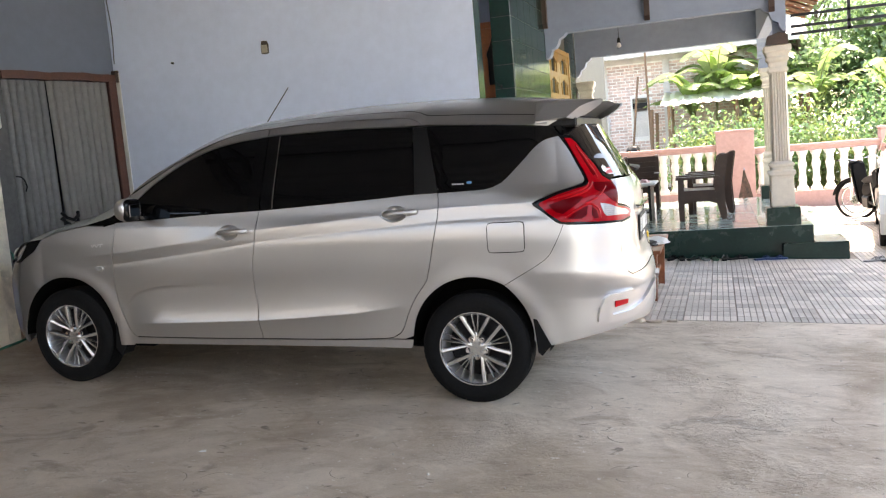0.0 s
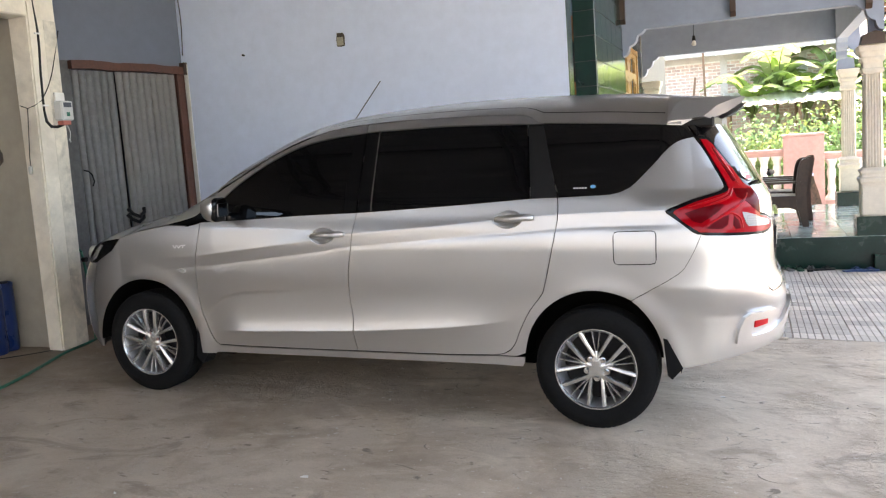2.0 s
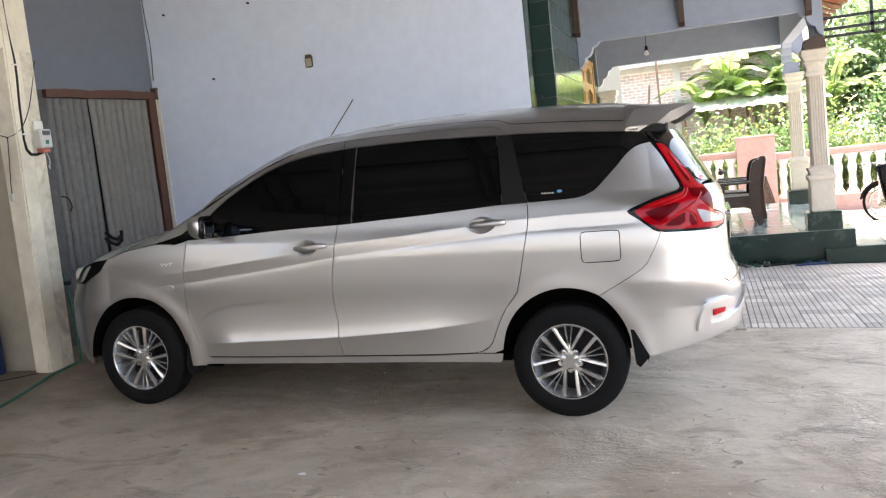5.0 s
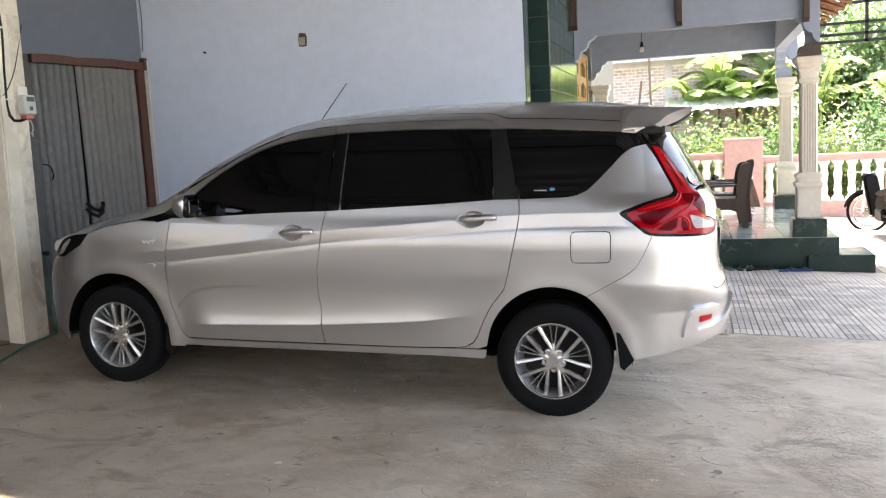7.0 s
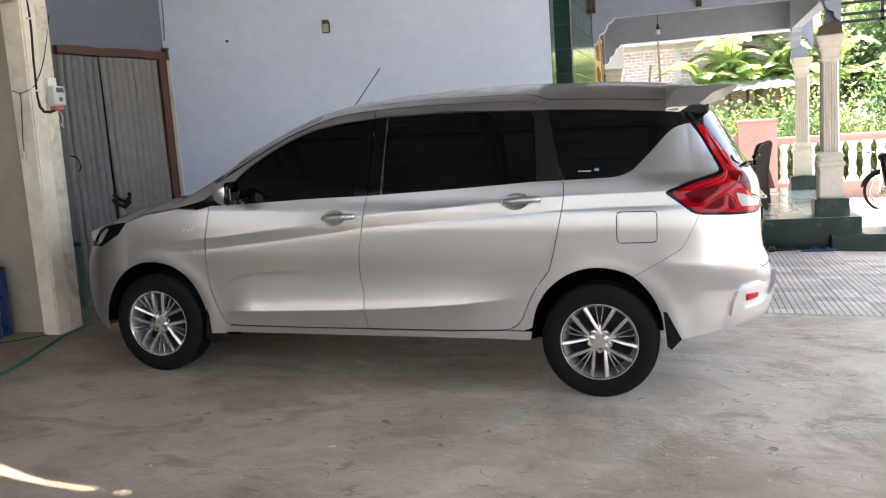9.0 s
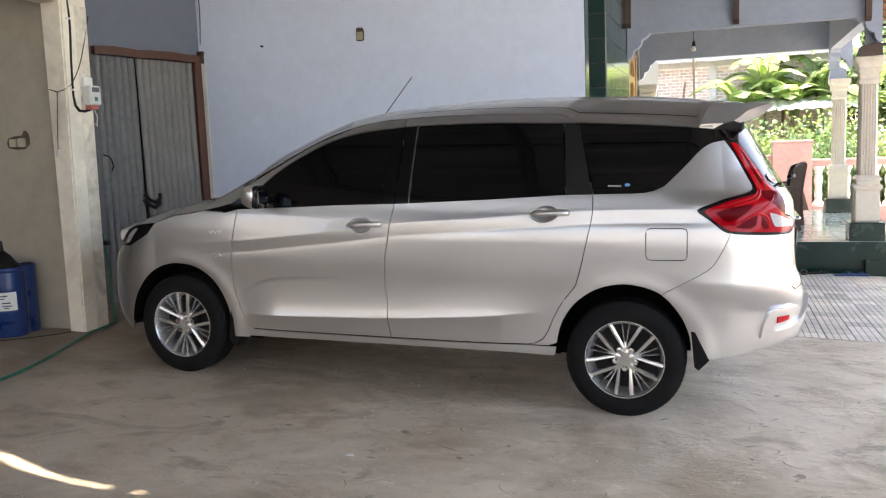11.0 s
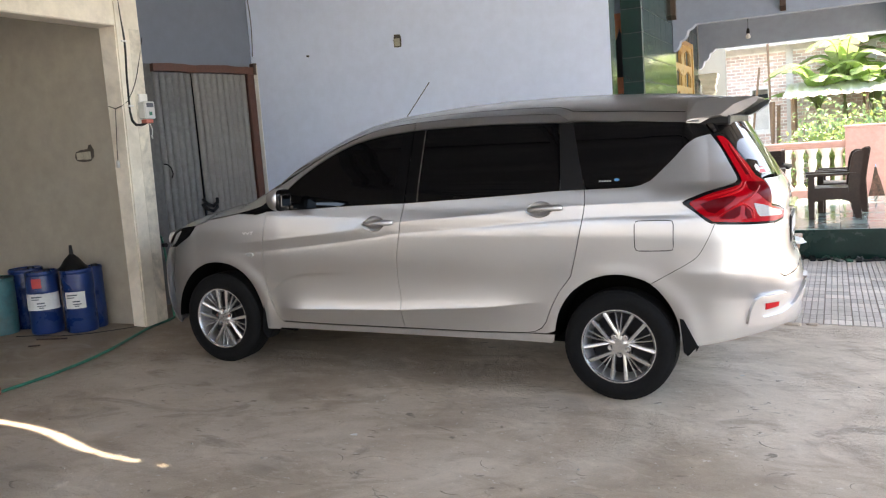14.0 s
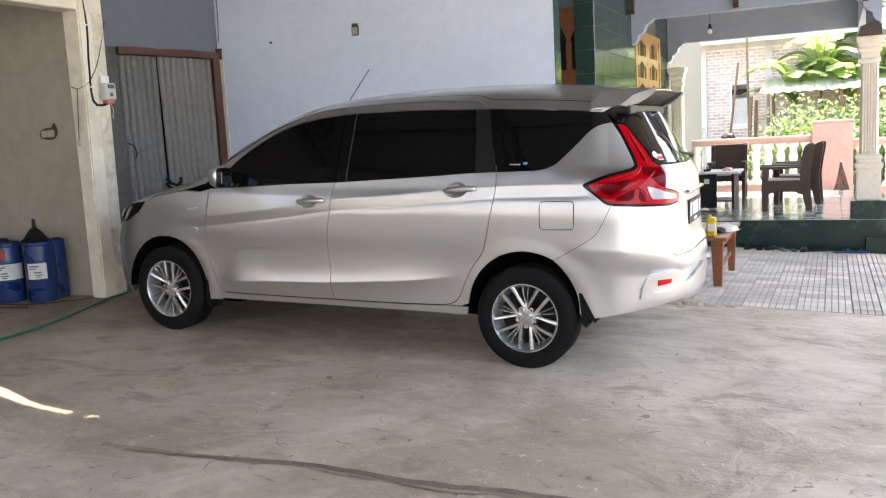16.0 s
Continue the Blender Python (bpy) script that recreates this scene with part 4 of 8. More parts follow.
# ---- outlines, in skin coordinates (along the flank, height) ----
door_front = spline((-2.335, 1.046), (-2.352, 0.929), (-2.368, 0.825), (-2.372, 0.681), (-2.355, 0.538), (-2.318, 0.433), (-2.284, 0.361), (-2.262, 0.334), (-2.235, 0.321))
sill_line = spline((-2.235, 0.321), (-1.733, 0.326), (-1.328, 0.333))
sill_line2 = spline((-1.328, 0.333), (-0.833, 0.342), (-0.56, 0.352))
pillar_gap = spline((-1.316, 1.098), (-1.334, 0.997), (-1.351, 0.868), (-1.366, 0.769), (-1.365, 0.633), (-1.349, 0.533), (-1.345, 0.434), (-1.328, 0.333))
door_rear = spline((-0.56, 0.352), (-0.49, 0.362), (-0.45, 0.385), (-0.425, 0.42), (-0.396, 0.496), (-0.349, 0.59), (-0.30, 0.655), (-0.275, 0.69), (-0.262, 0.74), (-0.246, 0.808), (-0.21, 0.99), (-0.197, 1.093), (-0.203, 1.172))
belt_f = spline((-2.335, 1.046), (-2.28, 1.048), (-1.982, 1.064), (-1.677, 1.083), (-1.316, 1.098))
belt_r = spline((-1.316, 1.098), (-0.96, 1.121), (-0.625, 1.144), (-0.367, 1.165), (-0.203, 1.172))
arch_r = spline((-0.378, 0.297), (-0.364, 0.407), (-0.338, 0.499), (-0.277, 0.592), (-0.179, 0.668), (-0.062, 0.706), (0.05, 0.704), (0.166, 0.664), (0.25, 0.579), (0.299, 0.493), (0.319, 0.42), (0.322, 0.36))
arch_split = [q for q in arch_r if q.x < 0.166] + [Vector((0.166, 0.664))]
arch_tail = [q for q in arch_r if q.x >= 0.166]
arch_f = spline((-3.202, 0.240), (-3.155, 0.385), (-3.106, 0.498), (-3.005, 0.612), (-2.872, 0.680), (-2.735, 0.694), (-2.610, 0.668), (-2.497, 0.587), (-2.425, 0.469), (-2.388, 0.344), (-2.385, 0.24))
quarter_edge = spline((-0.203, 1.172), (-0.026, 1.179), (0.06, 1.184), (0.105, 1.194), (0.153, 1.216), (0.227, 1.291), (0.305, 1.374), (0.362, 1.416), (0.421, 1.439), (0.508, 1.451))
tri_right = spline((0.508, 1.451), (0.575, 1.376), (0.629, 1.282), (0.653, 1.222), (0.652, 1.206), (0.640, 1.197), (0.614, 1.189), (0.458, 1.155), (0.345, 1.112), (0.329, 1.101))
lamp_low = spline((0.329, 1.101), (0.336, 1.090), (0.40, 1.048), (0.458, 1.003), (0.483, 0.992), (0.515, 0.989))
lamp_bottom = spline((0.515, 0.989), (0.71, 0.982), (0.89, 0.976), (1.02, 0.985))
bumper_seam = spline((0.166, 0.664), (0.26, 0.720), (0.346, 0.771), (0.39, 0.80), (0.418, 0.826), (0.463, 0.908), (0.499, 0.989))
seam_top = [(-2.252, 1.203), (-2.083, 1.307), (-1.9, 1.415), (-1.718, 1.495), (-1.538, 1.551), (-1.319, 1.578), (-1.0, 1.594), (-0.653, 1.598), (-0.45, 1.595), (-0.40, 1.588), (-0.36, 1.570), (-0.327, 1.547)]
glass_top = [(-2.20, 1.172), (-2.08, 1.275), (-1.897, 1.388), (-1.715, 1.466), (-1.531, 1.507), (-1.384, 1.524), (-1.24, 1.537), (-0.818, 1.549), (-0.349, 1.543), (-0.30, 1.541)]
rear_top = [(-0.327, 1.547), (-0.002, 1.535), (0.329, 1.517), (0.47, 1.510)]


def cut(tab, a, b):
    """The stretch of a line between two lengthwise places."""
    return spline(*([(a, lerp_table(tab, a))] + [q for q in tab if a + 0.01 < q[0] < b - 0.01] + [(b, lerp_table(tab, b))]))


def dish_line(q0, z0, slope, f, n=32):
    """The oval of a handle's dish at a share f of its size, pointed towards the nose."""
    out = []
    for i in range(n):
        a = 2 * math.pi * i / n
        u, v = 0.082 * math.cos(a), 0.047 * math.sin(a) * (1 - 0.38 * max(0, -math.cos(a)) ** 1.5)
        out.append(Vector((q0 + u * f, z0 + v * f + slope * u * f)))
    return out


GRIPS = ((-1.525, 0.972, 0.055), (-0.460, 1.061, 0.055))
for sd in (-1, 1):
    fd = panel("front_door", ring(belt_f[::-1], door_front, sill_line, pillar_gap[::-1]), M["silver"], side=sd, creased=True, holes=[dish_line(*GRIPS[0], 0.97)] if sd < 0 else ())
    rd = panel("rear_door", ring(belt_r[::-1], pillar_gap, sill_line2, door_rear), M["silver"], side=sd, creased=True, holes=[dish_line(*GRIPS[1], 0.97)] if sd < 0 else ())
    # painted frames over the side windows
    panel("window_frame", ring(cut(seam_top, -2.252, -1.318), cut(glass_top, -2.20, -1.318)[::-1], [(-2.27, 1.16)]), M["silver"], fd, side=sd)
    panel("window_frame", ring(cut(seam_top, -1.315, -0.327), [(-0.30, 1.541)], cut(glass_top, -1.315, -0.30)[::-1]), M["silver"], rd, side=sd)
    # glass and black pillars
    panel("window", ring(spline((-2.335, 1.046), (-1.982, 1.064), (-1.677, 1.083), (-1.40, 1.094)), cut(glass_top, -2.20, -1.39)[::-1], [(-2.275, 1.11)]), M["tint"], fd, side=sd, off=-0.006, gap=0.001, label="dark tinted glass")
    panel("pillar_trim", ring([(-1.398, 1.094), (-1.316, 1.098)], cut(glass_top, -1.39, -1.316)[::-1]), M["gloss_black"], fd, side=sd, off=-0.002, label="black pillar trim")
    panel("pillar_trim", ring([(-1.312, 1.098), (-1.232, 1.103)], cut(glass_top, -1.314, -1.236)[::-1]), M["gloss_black"], rd, side=sd, off=-0.002, label="black pillar trim")
    panel("window_trim", ring([(-1.234, 1.103), (-1.226, 1.104)], cut(glass_top, -1.238, -1.23)[::-1]), M["chrome"], rd, side=sd, off=0.001, gap=0, label="thin bright window strip")
    panel("window", ring(spline((-1.224, 1.104), (-0.96, 1.121), (-0.625, 1.144), (-0.345, 1.165)), cut(glass_top, -1.228, -0.392)[::-1]), M["tint"], rd, side=sd, off=-0.006, gap=0.001, label="dark tinted glass")
    panel("pillar_trim", ring([(-0.343, 1.165), (-0.204, 1.172)], [(-0.305, 1.541), (-0.388, 1.543)]), M["black"], rd, side=sd, off=-0.002, label="black pillar trim")
    quarter = panel("quarter_panel", ring(door_rear[::-1], [(-0.56, 0.352), (-0.42, 0.353)], [q for q in arch_split if q.y > 0.36], bumper_seam, [(0.499, 0.989)], lamp_low[::-1], tri_right[::-1], quarter_edge[::-1]), M["silver"], side=sd, creased=True)
    panel("quarter_window", ring([(-0.197, 1.172)], quarter_edge[1:], [(0.53, 1.452), (0.47, 1.506)], spline(*rear_top[::-1])), M["tint"], side=sd, off=-0.005, gap=0.0015, label="dark tinted glass")
    cap = panel("fuel_flap", ring(spline((0.100, 1.003), (0.26, 1.007), (0.277, 1.003), (0.283, 0.988), (0.284, 0.93), (0.285, 0.868), (0.280, 0.853), (0.262, 0.848), (0.108, 0.843), (0.091, 0.847), (0.084, 0.862), (0.081, 0.93), (0.080, 0.982), (0.086, 0.998), (0.100, 1.003), step=0.01)), M["silver"], quarter, gap=0.0, off=0.0012, res=0.02, side=sd) if sd < 0 else None
    if sd < 0:
        loop = spline((0.100, 1.003), (0.26, 1.007), (0.277, 1.003), (0.283, 0.988), (0.284, 0.93), (0.285, 0.868), (0.280, 0.853), (0.262, 0.848), (0.108, 0.843), (0.091, 0.847), (0.084, 0.862), (0.081, 0.93), (0.080, 0.982), (0.086, 0.998), (0.100, 1.003), step=0.01)
        bm = bmesh.new()
        tube(bm, [Vector(skin(q.x, q.y)) for q in loop], 0.0028, 5)
        part("flap_gap", bm, M["black"], quarter)
    panel("fender", ring(door_front, [(-2.235, 0.321), (-2.27, 0.262), (-2.385, 0.26)], arch_f[::-1][1:], [(-3.202, 0.26), (-3.24, 0.52), (-3.20, 0.66), (-3.168, 0.792), (-3.010, 0.868), (-2.944, 0.941), (-2.81, 0.987), (-2.571, 1.028)], [(-2.422, 1.022), (-2.345, 1.04)]), M["silver"], side=sd, creased=True)
    panel("cowl_corner", ring([(-2.571, 1.032), (-2.422, 1.026), (-2.335, 1.048), (-2.275, 1.11), (-2.30, 1.13), (-2.386, 1.078)]), M["gloss_black"], side=sd, gap=0.001, off=-0.002, label="black window corner")
    panel("rocker", ring(spline((-2.27, 0.317), (-1.733, 0.3225), (-1.328, 0.3295), (-0.833, 0.3385), (-0.52, 0.350)), [(-0.371, 0.352), (-0.376, 0.315), (-0.384, 0.300), (-0.7, 0.299), (-1.4, 0.288), (-2.2, 0.274), (-2.30, 0.270), (-2.30, 0.29)]), M["silver"], side=sd)
    # tail lamp: black housing, red lens, light guides, clear lens
    outer = ring([(0.508, 1.452)], tri_right[1:], lamp_low[1:], lamp_bottom[1:], [(1.05, 1.03), (0.96, 1.055), (0.865, 1.07), (0.888, 1.16), (0.876, 1.203), (0.812, 1.232)], spline((0.78, 1.292), (0.698, 1.373), (0.64, 1.428), (0.603, 1.449), (0.555, 1.456)))
    housing = panel("tail_lamp", outer, M["gloss_black"], side=sd, gap=0.001, off=-0.001, label="black-edged red tail lamp")
    lens = ring(spline((0.550, 1.438), (0.588, 1.383), (0.646, 1.288), (0.674, 1.222), (0.676, 1.196), (0.650, 1.181), (0.49, 1.146), (0.372, 1.104), (0.366, 1.092), (0.426, 1.040), (0.49, 1.000)), spline((0.50, 0.999), (0.71, 0.991), (0.885, 0.984), (1.02, 0.992)), [(1.044, 1.026), (0.955, 1.047), (0.858, 1.062), (0.876, 1.15), (0.864, 1.192), (0.80, 1.222)], spline((0.766, 1.285), (0.688, 1.362), (0.64, 1.412), (0.60, 1.435)))
    panel("red_lens", lens, M["lamp_red"], housing, side=sd, gap=0.001, off=0.004, lip=0.006, label="glossy red lens")
    panel("dark_lens", ring(spline((0.70, 1.195), (0.79, 1.19), (0.858, 1.186), (0.868, 1.15), (0.85, 1.075), (0.80, 1.10), (0.76, 1.13), (0.70, 1.155))), M["lamp_deep"], housing, side=sd, gap=0.001, off=0.0055, lip=0.004, label="deep red lens")
    panel("dark_lens", ring(spline((0.42, 1.09), (0.52, 1.12), (0.62, 1.125), (0.55, 1.07), (0.50, 1.04), (0.46, 1.05))), M["lamp_deep"], housing, side=sd, gap=0.001, off=0.0055, lip=0.004, label="deep red lens")
    panel("dark_lens", ring(spline((0.56, 1.045), (0.64, 1.08), (0.63, 1.03), (0.60, 1.012), (0.52, 1.015))), M["lamp_deep"], housing, side=sd, gap=0.001, off=0.0055, lip=0.004, label="deep red lens")
    panel("dark_lens", ring(spline((0.665, 1.075), (0.69, 1.05), (0.70, 1.01), (0.67, 1.008), (0.655, 1.03))), M["lamp_deep"], housing, side=sd, gap=0.001, off=0.0055, lip=0.004, label="deep red lens")
    panel("dark_lens", ring(spline((0.63, 1.40), (0.665, 1.36), (0.73, 1.28), (0.745, 1.23), (0.72, 1.225), (0.69, 1.29), (0.635, 1.38))), M["lamp_deep"], housing, side=sd, gap=0.001, off=0.0055, lip=0.004, label="deep red lens")
    clear = panel("clear_lens", ring(spline((0.715, 1.088), (0.78, 1.076), (0.86, 1.052), (0.955, 1.035), (0.985, 1.018), (0.96, 1.008), (0.86, 1.012), (0.752, 1.016), (0.735, 1.03), (0.722, 1.06))), M["lamp_clear"], housing, side=sd, gap=0.001, off=0.0065, lip=0.005, label="clear reversing lens")
    for k in range(5):
        bm = bmesh.new()
        q0 = 0.745 + 0.012 * k
        z0 = 1.022 + 0.0115 * k
        tube(bm, [Vector(skin(q, z0 + (0.735 - q) * 0.04)) + skin_normal(q, z0) * 0.0078 for q in (0.742, 0.78, 0.815)], 0.0022, 5)
        o = part("lens_rib", bm, M["ink_grey"], clear)
        if sd > 0:
            for v in o.data.vertices:
                v.co.y = -v.co.y
            o.data.flip_normals()
    for guide in ([(0.44, 1.118), (0.55, 1.142), (0.63, 1.162), (0.665, 1.18), (0.675, 1.195)], [(0.52, 1.12), (0.60, 1.14), (0.66, 1.16), (0.70, 1.195)], [(0.51, 1.022), (0.56, 1.05), (0.64, 1.093), (0.69, 1.115), (0.76, 1.15), (0.79, 1.17)], [(0.61, 1.075), (0.655, 1.085), (0.70, 1.06), (0.712, 1.01)], [(0.64, 1.39), (0.70, 1.31), (0.745, 1.24), (0.75, 1.205)]):
        bm = bmesh.new()
        g = spline(*guide, step=0.015)
        tube(bm, [Vector(skin(q.x, q.y)) + skin_normal(q.x, q.y) * 0.005 for q in g], [0.0015 + 0.0045 * math.sin(math.pi * (i + 0.5) / len(g)) for i in range(len(g))], 6)
        o = part("light_guide", bm, M["lamp_bright"], housing)
        if sd > 0:
            for v in o.data.vertices:
                v.co.y = -v.co.y
            o.data.flip_normals()
    hl = panel("headlamp", ring(spline((-3.26, 0.785), (-3.235, 0.85), (-3.18, 0.893), (-3.075, 0.926), (-2.944, 0.944)), spline((-2.944, 0.944), (-2.985, 0.89), (-3.02, 0.862), (-3.10, 0.815), (-3.17, 0.788), (-3.26, 0.780))), M["gloss_black"], side=sd, gap=0.0015, label="dark headlamp with clear cover")
    panel("lamp_cover", ring(spline((-3.235, 0.795), (-3.215, 0.85), (-3.16, 0.885), (-3.10, 0.90), (-3.14, 0.86), (-3.19, 0.81))), M["lamp_clear"], hl, side=sd, gap=0.0, off=0.004, lip=0.004, label="clear lamp cover")

# nose: bumper round both corners, dark grille
QF, QR = X0F - QK * math.pi / 2, X0R + QK * math.pi / 2
panel("front_bumper", ring([(-3.205, 0.24), (-3.243, 0.52), (-3.205, 0.66), (-3.175, 0.785), (-3.262, 0.779), (QF, 0.76), (QF, 0.20), (-3.6, 0.20)]), M["silver"], both=True, gap=0.0)
panel("grille", ring([(-3.66, 0.72), (QF, 0.74), (QF, 0.50), (-3.75, 0.52)]), M["black"], both=True, gap=0.0, off=0.006, label="black grille")
# tail: bumper and tailgate
bumper = panel("rear_bumper", ring(bumper_seam, [(0.515, 0.986), (0.71, 0.979), (0.878, 0.973), (0.866, 0.905), (0.862, 0.83), (0.868, 0.76), (0.90, 0.70), (0.95, 0.68), (QR, 0.69), (QR, 0.40)], spline((QR, 0.40), (1.2, 0.40), (0.98, 0.415), (0.737, 0.395), (0.57, 0.368), (0.41, 0.338), (0.335, 0.345), (0.322, 0.37)), arch_tail[::-1]), M["silver"], both=True, gap=0.0008)
gate = panel("tailgate", ring([(0.882, 0.97), (0.87, 0.905), (0.866, 0.83), (0.872, 0.762), (0.903, 0.705), (0.953, 0.685), (QR, 0.695), (QR, 1.196), (0.88, 1.203), (0.892, 1.16), (0.87, 1.075), (0.965, 1.058), (1.055, 1.033), (1.025, 0.982)]), M["silver"], both=True, gap=0.0006)
panel("rear_window", ring([(0.816, 1.236), (0.87, 1.207), (QR, 1.200), (QR, 1.515), (0.60, 1.512), (0.48, 1.508), (0.535, 1.456)], spline((0.558, 1.460), (0.605, 1.453), (0.643, 1.432), (0.702, 1.376), (0.784, 1.295), (0.816, 1.236))), M["tint"], gate, both=True, gap=0.0015, off=-0.003, label="dark tinted glass")
panel("bumper_corner", ring(spline((0.672, 0.455), (0.688, 0.53), (0.715, 0.582), (0.75, 0.596), (0.85, 0.596), (0.96, 0.594), (1.01, 0.578))[:-1], [(1.01, 0.578), (0.98, 0.563), (0.80, 0.565), (0.762, 0.556), (0.752, 0.505), (0.765, 0.484), (0.90, 0.490), (1.05, 0.518), (1.22, 0.565), (1.40, 0.60), (1.41, 0.572), (1.23, 0.532), (1.06, 0.478), (0.90, 0.446), (0.78, 0.438)]), M["silver"], bumper, side=-1, gap=0.0, off=0.020, lip=0.022, res=0.016, label="raised bumper corner frame")
panel("bumper_corner", ring(spline((0.672, 0.455), (0.688, 0.53), (0.715, 0.582), (0.75, 0.596), (0.85, 0.596), (0.96, 0.594), (1.01, 0.578))[:-1], [(1.01, 0.578), (0.98, 0.563), (0.80, 0.565), (0.762, 0.556), (0.752, 0.505), (0.765, 0.484), (0.90, 0.490), (1.05, 0.518), (1.22, 0.565), (1.40, 0.60), (1.41, 0.572), (1.23, 0.532), (1.06, 0.478), (0.90, 0.446), (0.78, 0.438)]), M["silver"], bumper, side=1, gap=0.0, off=0.020, lip=0.022, res=0.016, label="raised bumper corner frame")
for sd in (-1, 1):
    panel("reflector", ring([(0.795, 0.553), (0.902, 0.550), (0.895, 0.527), (0.793, 0.520)]), M["lamp_bright"], bumper, side=sd, gap=0.0, off=0.006, lip=0.006, res=0.02, label="red reflector")
panel("gate_step", ring([(0.95, 0.684), (QR, 0.694), (QR, 0.668), (0.97, 0.664)]), M["gloss_black"], bumper, both=True, gap=0.0, off=-0.001, lip=0.003)


# ---- top: hood, windscreen, roof ----
EDGE = [(-3.27, 0.78), (-3.19, 0.885), (-3.075, 0.926), (-2.944, 0.944), (-2.81, 0.988), (-2.571, 1.032), (-2.386, 1.078), (-2.30, 1.13), (-2.252, 1.203), (-2.083, 1.307), (-1.9, 1.415), (-1.718, 1.495), (-1.538, 1.551), (-1.319, 1.578), (-1.0, 1.594), (-0.653, 1.598), (-0.45, 1.595), (-0.40, 1.588), (-0.36, 1.570), (-0.327, 1.548), (-0.25, 1.5445), (-0.002, 1.5355), (0.329, 1.5175), (0.47, 1.511)]
CROWN = [(-3.56, 0.74), (-3.52, 0.845), (-3.29, 0.962), (-3.07, 1.02), (-2.85, 1.072), (-2.65, 1.117), (-2.58, 1.165), (-2.35, 1.318), (-2.12, 1.446), (-1.9, 1.545), (-1.75, 1.598), (-1.5, 1.643), (-1.12, 1.682), (-0.75, 1.703), (-0.4, 1.709), (-0.05, 1.704), (0.27, 1.685), (0.47, 1.66)]


def top(x, v):
    """The upper surface: v runs from flank (-1) to flank (1)."""
    xe = min(max(x, -3.27), 0.47)
    ze = lerp_table(EDGE, xe)
    w = -skin(xe, ze)[1]
    zc = max(lerp_table(CROWN, x), ze)
    return Vector((x, w * v, ze + (zc - ze) * (1 - abs(v) ** 2.6)))


def loft(name, xa, xb, nu, nv, material, lift=0.0, v0=-1.0, v1=1.0, label="", parent=None):
    verts, norms, faces = [], [], []
    for i in range(nu + 1):
        for j in range(nv + 1):
            v = v0 + (v1 - v0) * j / nv
            a, b = xa(v), xb(v)
            x = a + (b - a) * i / nu
            e = 0.004
            vv = min(max(v, -0.995), 0.995)
            nn = (top(x + e, vv) - top(x - e, vv)).cross(top(x, vv + e) - top(x, vv - e)).normalized()
            verts.append(top(x, v) + nn * lift)
            norms.append(nn)
    for i in range(nu):
        for j in range(nv):
            k = i * (nv + 1) + j
            faces.append((k, k + nv + 1, k + nv + 2, k + 1))
    return mesh_from(name, [tuple(p) for p in verts], faces, [tuple(p) for p in norms], [material], parent or CAR, label)


base_line = lambda v: -2.60 + 0.33 * abs(v) ** 2
glass_head = lambda v: -1.76 + 0.10 * abs(v) ** 2
loft("hood", lambda v: -3.54 + 0.29 * abs(v) ** 3, base_line, 30, 28, M["silver"])
loft("windscreen", base_line, glass_head, 26, 28, M["tint"], label="dark tinted windscreen")
for s in (-1, 1):
    loft("screen_pillar", lambda v: -2.29, lambda v: -1.62, 26, 2, M["silver"], 0.004, min(s, s * 0.93), max(s, s * 0.93))
roof = loft("roof", glass_head, lambda v: 0.38, 100, 32, M["silver"])
for s in (-0.86, 0.86):
    loft("roof_groove", lambda v: -1.62, lambda v: 0.30, 40, 1, M["black"], 0.002, s - 0.006, s + 0.006, parent=roof)


